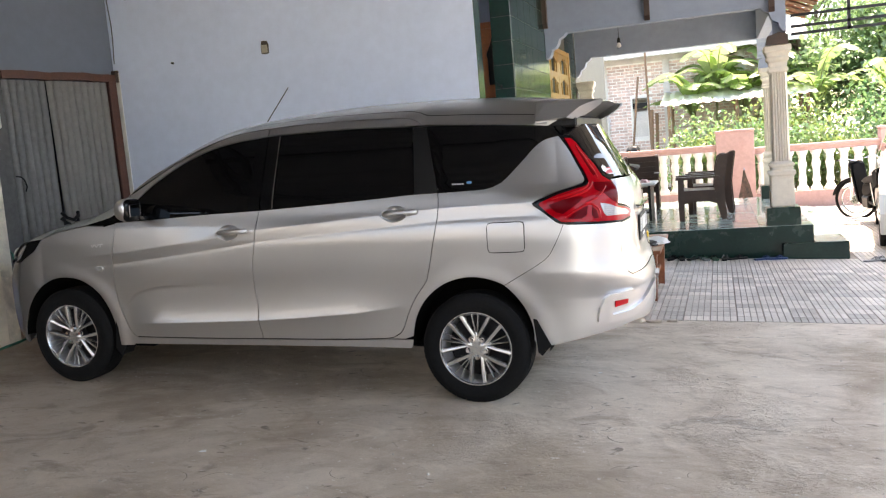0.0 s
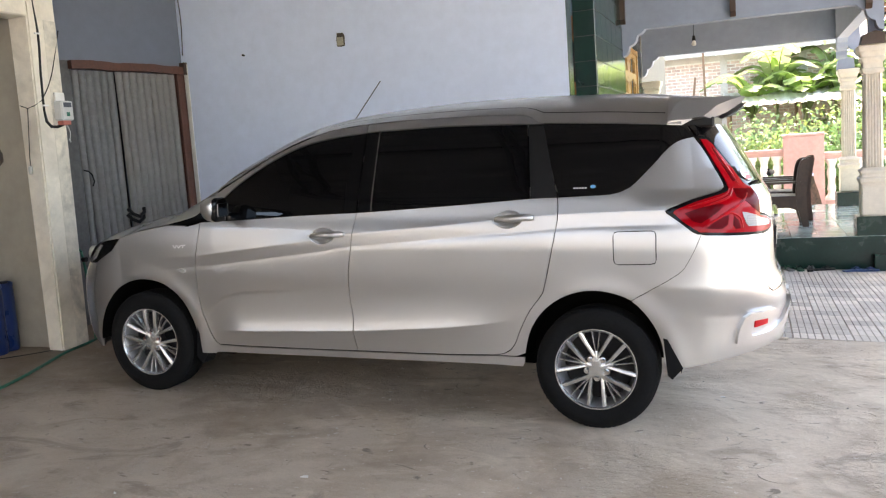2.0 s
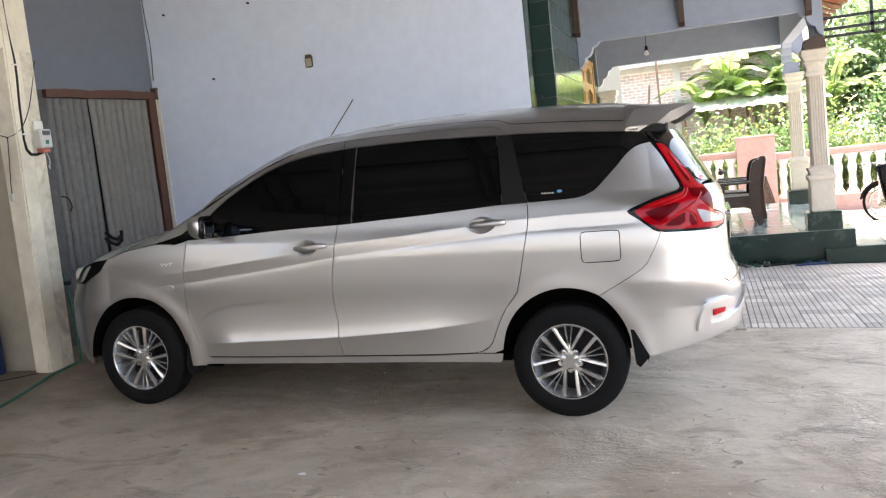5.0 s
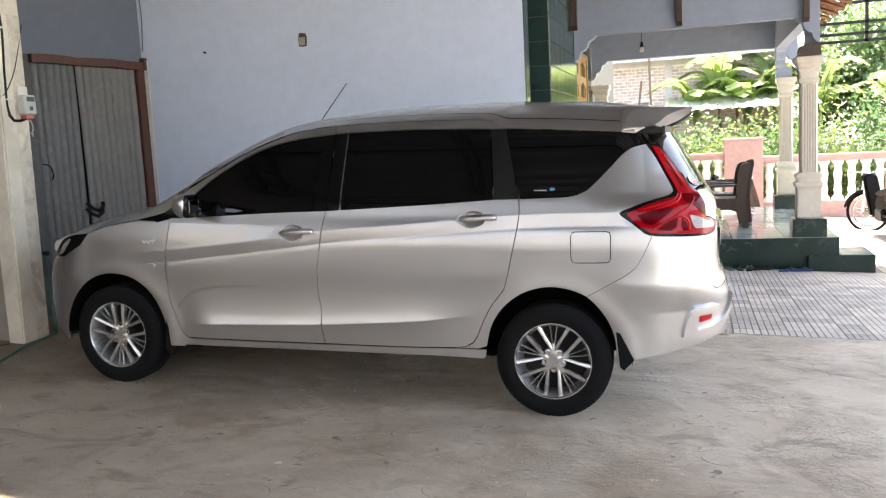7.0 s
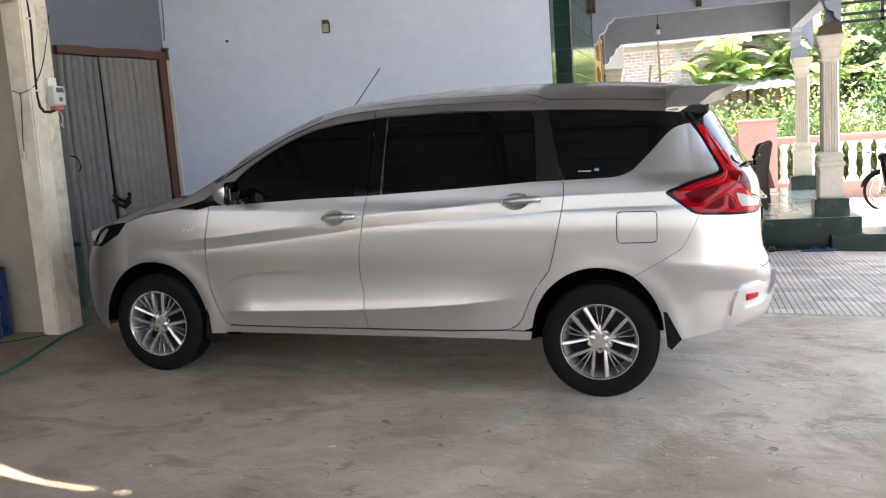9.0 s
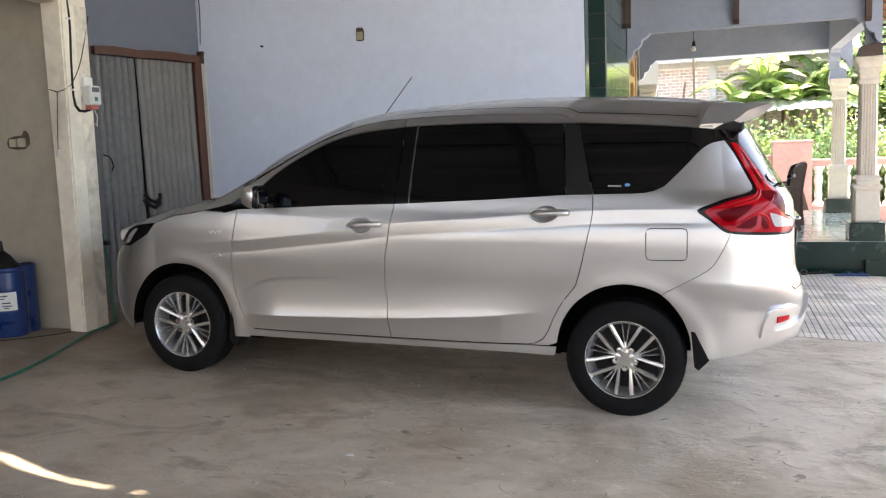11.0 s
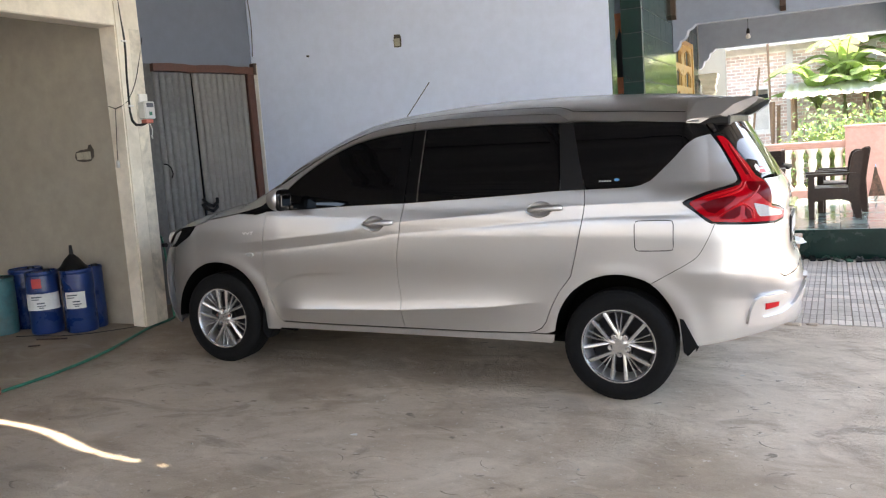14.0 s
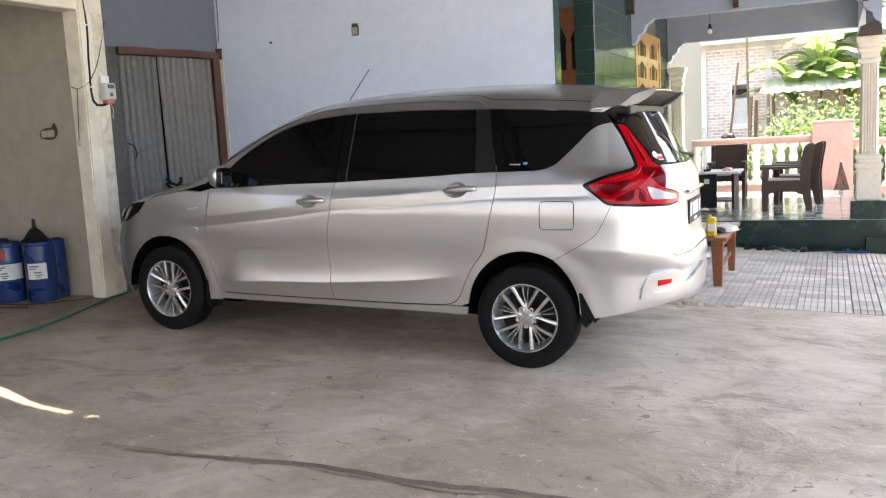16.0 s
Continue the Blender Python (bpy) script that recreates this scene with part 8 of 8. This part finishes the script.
# ---- garden and neighbours beyond the wall ----
def leafmat(name, col, col2, trans=0.55):
    m = bpy.data.materials.new(name)
    m.use_nodes = True
    N, L = m.node_tree.nodes, m.node_tree.links
    N.remove(N["Principled BSDF"])
    geo = N.new("ShaderNodeNewGeometry")
    ramp = N.new("ShaderNodeMix")
    ramp.data_type = "RGBA"
    ins = [s for s in ramp.inputs if s.type == "RGBA"]
    ins[0].default_value, ins[1].default_value = (*col, 1), (*col2, 1)
    L.new(geo.outputs["Random Per Island"], [s for s in ramp.inputs if s.name == "Factor" and s.type == "VALUE"][0])
    out = [s for s in ramp.outputs if s.type == "RGBA"][0]
    d, t, g, mx, mx2 = (N.new("ShaderNodeBsdf" + k) for k in ("Diffuse", "Translucent", "Glossy", "Diffuse", "Diffuse"))
    N.remove(mx)
    N.remove(mx2)
    mx, mx2 = N.new("ShaderNodeMixShader"), N.new("ShaderNodeMixShader")
    mx.inputs[0].default_value, mx2.inputs[0].default_value = trans, 0.06
    g.inputs["Roughness"].default_value = 0.4
    L.new(out, d.inputs["Color"])
    L.new(out, t.inputs["Color"])
    L.new(d.outputs[0], mx.inputs[1])
    L.new(t.outputs[0], mx.inputs[2])
    L.new(mx.outputs[0], mx2.inputs[1])
    L.new(g.outputs[0], mx2.inputs[2])
    L.new(mx2.outputs[0], N["Material Output"].inputs["Surface"])
    return m


M["leaf"] = leafmat("broad green leaf", (0.10, 0.21, 0.08), (0.19, 0.31, 0.13))
M["leaf_banana"] = leafmat("banana leaf", (0.24, 0.36, 0.11), (0.31, 0.41, 0.15), 0.75)
M["leaf_far"] = leafmat("tree leaf", (0.13, 0.23, 0.09), (0.23, 0.33, 0.15), 0.6)
M["leaf_yellow"] = leafmat("yellowing leaf", (0.22, 0.27, 0.08), (0.15, 0.26, 0.09))
M["bark"] = mk("grey brown bark", (0.14, 0.10, 0.07), 0.9, var=0.3, scale=6, fine=30, bump=0.5)
M["stem"] = mk("banana stem", (0.16, 0.18, 0.07), 0.6, var=0.25, scale=5, fine=25, bump=0.15)


def leaves(name, spots, size, material, parent, droop=0.3, seed=1):
    """Many folded leaves, each of four faces round a midrib, at the given places."""
    rnd = random.Random(seed)
    verts, faces = [], []
    for p in spots:
        a, e, r = rnd.uniform(0, 6.283), rnd.uniform(-0.9, 0.5) - droop, rnd.uniform(-0.6, 0.6)
        s = size * rnd.uniform(0.6, 1.35)
        d = Vector((math.cos(a) * math.cos(e), math.sin(a) * math.cos(e), math.sin(e)))
        side = d.cross(Vector((0, 0, 1))).normalized()
        up = side.cross(d)
        side = side * math.cos(r) + up * math.sin(r)
        up = side.cross(d)
        k = len(verts)
        w = s * 0.32
        verts += [p, p + d * s * 0.5 - up * s * 0.02, p + d * s - up * s * 0.12, p + d * s * 0.42 + side * w + up * w * 0.3, p + d * s * 0.42 - side * w + up * w * 0.3]
        faces += [(k, k + 3, k + 1), (k + 3, k + 2, k + 1), (k, k + 1, k + 4), (k + 1, k + 2, k + 4)]
    me = bpy.data.meshes.new(name)
    me.from_pydata([tuple(v) for v in verts], [], faces)
    me.materials.append(material)
    ob = new(name, me)
    ob.parent = parent
    ob.matrix_parent_inverse = parent.matrix_world.inverted()
    ob["kind"] = "stuff"
    return ob


def bush(x, y, h, w, n, size, material, seed, label):
    rnd = random.Random(seed)
    z0 = gz(x, y) - 0.05
    b = thing("bush", label, "bush", (x, y, z0), group="garden bushes")
    spots = []
    for k in range(5 + int(w * 3)):
        a = rnd.uniform(0, 6.283)
        tip = Vector((x + w * 0.8 * rnd.uniform(-1, 1), y + w * 0.5 * rnd.uniform(-1, 1), z0 + h * rnd.uniform(0.55, 1.0)))
        base = Vector((x + 0.25 * rnd.uniform(-1, 1), y + 0.2 * rnd.uniform(-1, 1), z0))
        bm = bmesh.new()
        midp = base.lerp(tip, 0.5) + Vector((rnd.uniform(-0.1, 0.1), rnd.uniform(-0.1, 0.1), 0.1))
        tube(bm, [base, midp, tip], [0.022, 0.014, 0.006], 5)
        part("stem", bm, M["bark"], b)
        for i in range(int(3.2 * n) // (5 + int(w * 3))):
            u = rnd.uniform(0.2, 1.0)
            c = base.lerp(midp, u * 2) if u < 0.5 else midp.lerp(tip, u * 2 - 1)
            g = Vector((rnd.gauss(0, 1), rnd.gauss(0, 1), rnd.gauss(0, 0.8))) * (0.13 + 0.16 * h * 0.5)
            spots.append(c + g)
    spots = [p for p in spots if p.z > z0 + 0.02]
    leaves("leaves", spots, size * 0.55, material, b, 0.3, seed)
    return b


def tree(x, y, h, r, n, size, seed, label, material=None):
    rnd = random.Random(seed)
    z0 = gz(x, y) - 0.05
    t = thing("tree", label, "tree", (x, y, z0), group="garden trees")
    bm = bmesh.new()
    lean = Vector((rnd.uniform(-0.3, 0.3), rnd.uniform(-0.3, 0.3), 0))
    top_ = Vector((x, y, z0 + h * 0.72)) + lean
    tube(bm, [Vector((x, y, z0)), Vector((x, y, z0 + h * 0.3)) + lean * 0.3, top_], [0.16, 0.12, 0.05], 8)
    part("trunk", bm, M["bark"], t, smooth=True)
    spots = []
    for k in range(13):
        a = rnd.uniform(0, 6.283)
        el = rnd.uniform(-0.1, 1.2)
        st = Vector((x, y, z0 + h * rnd.uniform(0.22, 0.68))) + lean * 0.6
        d = Vector((math.cos(a) * math.cos(el), math.sin(a) * math.cos(el), math.sin(el)))
        end = st + d * r * rnd.uniform(0.6, 1.15)
        bm = bmesh.new()
        tube(bm, [st, st.lerp(end, 0.55) + Vector((0, 0, 0.12)), end], [0.05, 0.03, 0.012], 5)
        part("limb", bm, M["bark"], t)
        for c in range(5):
            cen = st.lerp(end, rnd.uniform(0.45, 1.1)) + Vector((rnd.gauss(0, 0.3), rnd.gauss(0, 0.3), rnd.gauss(0, 0.25)))
            cr = r * rnd.uniform(0.16, 0.30)
            for i in range(n // 65):
                g = Vector((rnd.gauss(0, 1), rnd.gauss(0, 1), rnd.gauss(0, 0.7)))
                spots.append(cen + g * cr * 0.6)
    leaves("crown", spots, size, material or M["leaf_far"], t, 0.25, seed)
    return t


def banana(x, y, h, seed, count=8, label="banana plant with long torn arching leaves in the garden"):
    rnd = random.Random(seed)
    z0 = gz(x, y) - 0.05
    b = thing("banana_plant", label, "plant", (x, y, z0), group="banana plants")
    bm = bmesh.new()
    tube(bm, [(x, y, z0), (x + 0.03, y, z0 + h * 0.5), (x, y, z0 + h)], [0.12, 0.10, 0.05], 10)
    part("stem", bm, M["stem"], b, smooth=True)
    for k in range(count):
        a = 2 * math.pi * k / count + rnd.uniform(-0.4, 0.4)
        L_ = rnd.uniform(1.5, 2.3)
        rise_ = rnd.uniform(1.2, 2.5)
        wid = rnd.uniform(0.17, 0.29)
        d = Vector((math.cos(a), math.sin(a), 0))
        s = Vector((-d.y, d.x, 0))
        rib, verts, faces = [], [], []
        n = 14
        for i in range(n + 1):
            u = i / n
            rib.append(Vector((x, y, z0 + h)) + d * (L_ * (0.12 * u + 0.55 * u * u)) + Vector((0, 0, rise_ * L_ * (u - 0.72 * u * u) * 0.9)))
        for i in range(2, n):
            # each strip of the blade hangs a little by itself, as torn leaves do
            p, q = rib[i], rib[i + 1]
            f = lambda v: math.sin(math.pi * min(max((v - 0.1) / 0.92, 0), 1)) ** 0.55
            for sg in (-1, 1):
                dr = rnd.uniform(0.10, 0.45)
                w0, w1 = wid * f(i / n), wid * f((i + 1) / n)
                gap = 0.12 if rnd.random() < 0.45 else 0.0
                k0 = len(verts)
                verts += [p, q, q.lerp(p, gap) + s * sg * w1 - Vector((0, 0, w1 * dr)), p + s * sg * w0 - Vector((0, 0, w0 * dr))]
                faces.append((k0, k0 + 1, k0 + 2, k0 + 3))
        me = bpy.data.meshes.new("leaf_blade")
        me.from_pydata([tuple(v) for v in verts], [], faces)
        me.materials.append(M["leaf_banana"])
        ob = new("leaf_blade", me)
        ob.parent = b
        ob.matrix_parent_inverse = b.matrix_world.inverted()
        bm = bmesh.new()
        tube(bm, rib, [0.022 - 0.0013 * i for i in range(n + 1)], 5)
        part("midrib", bm, M["stem"], ob)
    return b


M["brick"] = mk("pale red brick", (0.72, 0.545, 0.47), 0.9, var=0.2, scale=3, fine=20, bump=0.2, rand=0.25)
M["brick_rest"] = mk("pale red brickwork", (0.72, 0.545, 0.47), 0.9, var=0.35, scale=5, fine=20, bump=0.2)
M["brickwall"] = mk("pale lime mortar", (0.86, 0.84, 0.80), 0.9, var=0.12, scale=3, fine=20, bump=0.2)
M["cement"] = mk("pale cement", (0.64, 0.61, 0.57), 0.85, var=0.15, bump=0.15)
M["whitesheet"] = mk("pale corrugated sheet", (0.74, 0.74, 0.73), 0.55, metal=0.1, var=0.15, bump=0.05)


bm = bmesh.new()
box(bm, 0, 0.215, -0.012, 0.004, 0, 0.066, 0.003)
brick_mesh = bpy.data.meshes.new("brick")
bm.to_mesh(brick_mesh)
bm.free()
brick_mesh.materials.append(M["brick"])


def brick_house():
    h = thing("brick_house", "unplastered brick house with cement strips behind the garden", "house", (-0.8, 20.1, -0.3))
    def wall(x0, x1, z0, z1, nm="wall"):
        o = part(nm, boxes((x0, x1, 20.0, 20.25, z0, z1)), M["brickwall"], h)
        rest = bmesh.new()
        row = 0
        z = math.ceil((z0 + 0.5) / 0.085) * 0.085 - 0.5
        while z + 0.066 < z1:
            x = math.floor(x0 / 0.235) * 0.235 + (0.1175 if int(round((z + 0.5) / 0.085)) % 2 else 0.0)
            while x < x1:
                a, c = max(x, x0), min(x + 0.215, x1)
                if c - a > 0.05:
                    if c - a > 0.21 and -2.1 < x < 0.55 and 0.95 < z < 3.3 and -0.95 > x + 0.23 or c - a > 0.21 and x0 == -0.45 and x < 0.55 and 0.95 < z < 3.3:
                        share("brick", brick_mesh, Matrix.Translation((x, 20.0, z)), o)
                    else:
                        box(rest, a, c, 19.988, 20.004, z, z + 0.066)
                x += 0.235
            z += 0.085
        part("bricks", rest, M["brick_rest"], o)["kind"] = "stuff"
    wall(-6.5, -0.95, -0.5, 3.35)
    wall(-0.95, -0.45, -0.5, 1.25)
    wall(-0.95, -0.45, 2.45, 3.35)
    wall(-0.45, 3.2, -0.5, 3.35)
    for x in (-3.4, -1.65, 0.05, 2.0):
        part("pilaster", boxes((x - 0.09, x + 0.09, 19.94, 20.0, -0.5, 3.4)), M["cement"], h, "pale cement strip")
    part("ring_beam", boxes((-6.5, 3.2, 19.95, 20.25, 3.35, 3.5)), M["cement"], h)
    win = part("window", boxes((-0.95, -0.90, 19.98, 20.1, 1.25, 2.45), (-0.50, -0.45, 19.98, 20.1, 1.25, 2.45), (-0.90, -0.50, 19.98, 20.1, 2.38, 2.45), (-0.90, -0.50, 19.98, 20.1, 1.25, 1.31)), M["white"], h, "white window frame")
    part("pane", boxes((-0.90, -0.50, 20.05, 20.07, 1.31, 2.0)), M["cement"], win)
    part("shutter", boxes((-0.90, -0.50, 20.05, 20.07, 2.1, 2.25)), M["black"], win)
    bm = bmesh.new()
    prism(bm, [(19.3, 3.45), (24.0, 5.6), (24.0, 5.75), (19.3, 3.6)], -7.0, 3.6, "x")
    part("roof", bm, M["cement"], h, "pale roof of cement sheets")
    part("inner_wall", boxes((-6.5, 3.2, 22.0, 22.1, -0.5, 3.4)), M["cement"], h)


brick_house()


def shed():
    s = thing("garden_shed", "low shed with a pale corrugated roof and stacked planks", "shed", (1.6, 18.3, -0.3))
    bm = bmesh.new()
    n = 60
    rows = [[bm.verts.new((0.0 + 3.6 * i / n, y, z + 0.018 * math.sin(i * 1.57))) for i in range(n + 1)] for y, z in ((17.3, 2.02), (19.6, 2.45))]
    for i in range(n):
        bm.faces.new((rows[0][i], rows[0][i + 1], rows[1][i + 1], rows[1][i]))
    bmesh.ops.solidify(bm, geom=bm.faces[:], thickness=0.01)
    part("roof", bm, M["whitesheet"], s, "pale corrugated roof sheet")
    for x in (0.2, 1.8, 3.4):
        for y, z in ((17.5, 2.04), (19.4, 2.40)):
            bm = bmesh.new()
            tube(bm, [(x, y, -0.4), (x, y, z)], 0.04, 6)
            part("post", bm, M["batten"], s)
    for k in range(9):
        part("plank", boxes((0.5, 2.4, 17.6 + 0.02 * (k % 3), 17.9, -0.35 + 0.16 * k, -0.24 + 0.16 * k)), M["batten"], s)


shed()
for k, (x, y, lx, hh) in enumerate(((-0.62, 18.6, 0.35, 2.9), (-0.42, 18.7, -0.1, 3.6), (-0.30, 18.5, 0.05, 2.0), (-0.18, 18.6, 0.04, 1.9))):
    t = thing("pole", "weathered wooden pole leaning behind the garden wall", "pole", (x, y, -0.3), group="leaning poles")
    bm = bmesh.new()
    tube(bm, [(x - lx, y, -0.35), (x, y + 0.3, hh)], 0.045 if k > 1 else 0.03, 7)
    part("shaft", bm, M["batten"], t)
t = thing("black_sack", "full black sack on a low stand behind the garden wall", "sack", (-0.95, 16.5, 0.6))
bm = bmesh.new()
bmesh.ops.create_icosphere(bm, subdivisions=3, radius=1.0)
for v in bm.verts:
    k = 1 + 0.18 * noise.noise(v.co * 1.7)
    v.co = Vector((-0.62 + 0.17 * v.co.x * k, 16.5 + 0.16 * v.co.y * k, 1.0 + 0.12 * v.co.z * k))
part("sack", bm, M["black"], t, smooth=True)
part("stand", boxes((-0.95, -0.3, 16.35, 16.65, -0.35, 0.89)), M["batten"], t, "timber stand")

banana(0.75, 19.0, 1.7, 3, 9)
banana(1.35, 19.3, 2.1, 4, 9)
banana(2.0, 18.9, 1.8, 5, 9)
banana(2.7, 19.2, 2.2, 8, 9)
banana(3.7, 18.4, 1.9, 9, 8)
banana(5.4, 18.6, 1.9, 6, 9)
banana(7.2, 19.0, 2.1, 7, 9)
bl_ = "leafy green bush behind the garden wall"
for i, (x, y, h, w, n, sz) in enumerate(((0.95, 15.0, 1.75, 0.55, 420, 0.20), (1.9, 14.9, 1.5, 0.6, 420, 0.17), (2.7, 14.8, 1.9, 0.7, 620, 0.19), (3.6, 15.2, 2.1, 0.8, 760, 0.20), (4.5, 14.9, 1.9, 0.8, 700, 0.19), (5.5, 15.2, 2.4, 0.9, 800, 0.21), (6.6, 15.0, 2.1, 0.9, 700, 0.20), (-1.9, 15.4, 1.5, 0.6, 360, 0.18), (-0.1, 15.2, 0.9, 0.4, 160, 0.16), (3.2, 16.8, 2.6, 0.9, 700, 0.22), (5.0, 17.0, 2.8, 1.0, 800, 0.22), (1.2, 16.4, 2.0, 0.7, 520, 0.2), (2.1, 16.5, 2.1, 0.7, 560, 0.2))):
    bush(x, y, h, w, n, sz, M["leaf"] if i % 3 else M["leaf_yellow"], 20 + i, bl_)
tl = "leafy tree with thin trunk behind the garden"
for i, (x, y, h, r) in enumerate(((3.6, 20.5, 5.5, 2.0), (5.6, 21.5, 6.5, 2.3), (7.8, 21.0, 6.0, 2.3), (2.0, 25.5, 7.5, 2.6), (-0.5, 27.0, 8.0, 2.8), (4.6, 26.5, 8.5, 3.0), (8.2, 27.0, 8.5, 3.2), (11.0, 24.0, 8.0, 3.0), (-4.0, 26.5, 8.0, 3.0))):
    tree(x, y, h, r, 5200, 0.18, 60 + i, tl)


# ---- roofs ----
ROOF_X = 5.0   # free edge of the carport roof towards the yard


def carport_roof():
    """Corrugated sheets on steel trusses over the carport, with a narrow gap on the left."""
    r = thing("carport_roof", "corrugated metal roof on dark steel trusses", "roof", (0, -1, 4.3), kind="structure")

    def sheet_strip(x0, x1, low, high):
        """A run of corrugated sheet between two edges, each a place along y for a place along x; the ribs run along x."""
        bm = bmesh.new()
        nx = max(2, int((x1 - x0) / 0.15)) if callable(low) or callable(high) else 2
        ends = [(e if callable(e) else (lambda x, v=e: v)) for e in (low, high)]
        ny = int((ends[1](x0) - ends[0](x0)) / 0.04)
        rows = []
        for j in range(ny + 1):
            row = []
            for i in range(nx + 1):
                x = x0 + (x1 - x0) * i / nx
                y = ends[0](x) + (ends[1](x) - ends[0](x)) * j / ny
                row.append(bm.verts.new((x, y, 4.33 + 0.013 * math.sin(2 * math.pi * y / 0.2))))
            rows.append(row)
        for p, q in zip(rows, rows[1:]):
            for i in range(nx):
                bm.faces.new((p[i], p[i + 1], q[i + 1], q[i]))
        part("roof_sheet", bm, M["roofdark"], r, smooth=True)
    mid = lambda x: 0.165 - 0.124 * (x + 2.62) + 0.03 * math.sin(x * 5.0)
    half = lambda x: 0.014 * max(0.0, min(1.0, (-0.95 - x) / 0.9)) + 0.006 * max(0.0, math.sin(x * 9.0)) * max(0.0, min(1.0, (-1.3 - x) / 0.5)) + 0.001
    edge = -8.35
    sheet_strip(-9.3, -3.36, edge, 7.0)
    sheet_strip(-3.4, -1.1, lambda x: mid(x) + half(x), 7.0)
    sheet_strip(-3.4, -1.1, edge, lambda x: mid(x) - half(x))
    sheet_strip(-1.14, 2.98, edge, 7.0)
    sheet_strip(2.96, ROOF_X, edge, 8.6)
    for x in (-6.0, -3.6, -1.3, 1.0, 3.3):
        y0 = edge + 0.05
        bm = bmesh.new()
        box(bm, x - 0.03, x + 0.03, y0, 6.2, 4.20, 4.26)
        box(bm, x - 0.025, x + 0.025, y0, 6.2, 3.86, 3.91)
        k = int((6.2 - y0) / 0.55)
        for i in range(k):
            ya, yb = y0 + (6.2 - y0) * i / k, y0 + (6.2 - y0) * (i + 1) / k
            tube(bm, [(x, ya, 3.89 if i % 2 else 4.22), (x, yb, 4.22 if i % 2 else 3.89)], 0.014, 4)
        part("truss", bm, M["steel"], r)
    for y in (-8.3, -7.3, -6.4, -5.4, -4.2, -2.5, -1.4, 0.9, 2.4, 4.0, 5.4):
        bm = bmesh.new()
        box(bm, -9.3, ROOF_X - 0.1, y - 0.025, y + 0.025, 4.262, 4.315)
        part("purlin", bm, M["steel"], r)


carport_roof()

# a sheet fence closes the plot behind the eye
M["fencezinc"] = mk("weathered fence sheet", (0.60, 0.61, 0.62), 0.6, metal=0.3, var=0.2, scale=1.5, fine=12, bump=0.05, dirt=(0.20, 0.15, 0.11), dirt_scale=1.5, dirt_amount=0.4)


def sheet_fence():
    f = thing("sheet_fence", "fence of upright corrugated zinc sheets along the lane", "fence", (0, -9.4, -0.1), kind="structure")
    for k in range(20):
        x0 = -14.0 + 0.98 * k
        bm = bmesh.new()
        n = 50
        rows = [[bm.verts.new((x0 + 0.97 * i / n, -9.4 + 0.012 * math.sin(i * 1.25) + 0.02 * (k % 2), z + (0.02 * (k % 3) if z > 0 else 0))) for i in range(n + 1)] for z in (-0.3, 3.85)]
        for i in range(n):
            bm.faces.new((rows[0][i], rows[0][i + 1], rows[1][i + 1], rows[1][i]))
        part("fence_sheet", bm, M["fencezinc"], f, smooth=True)


sheet_fence()

# an unseen wall added beside the yard to darken reflections on the van's tail
bm = bmesh.new()
box(bm, 11.0, 11.2, -9.4, 6.2, -0.6, 2.9)
tagged(part("wall_neighbour", bm, mk("pale grey added wall", (0.56, 0.58, 0.60), 0.85, var=0.2, scale=0.8, fine=9, bump=0.1, dirt=(0.22, 0.21, 0.20), dirt_scale=0.9, dirt_amount=0.4)), "unseen pale grey wall added beside the yard to shape reflections", "wall", kind="structure")
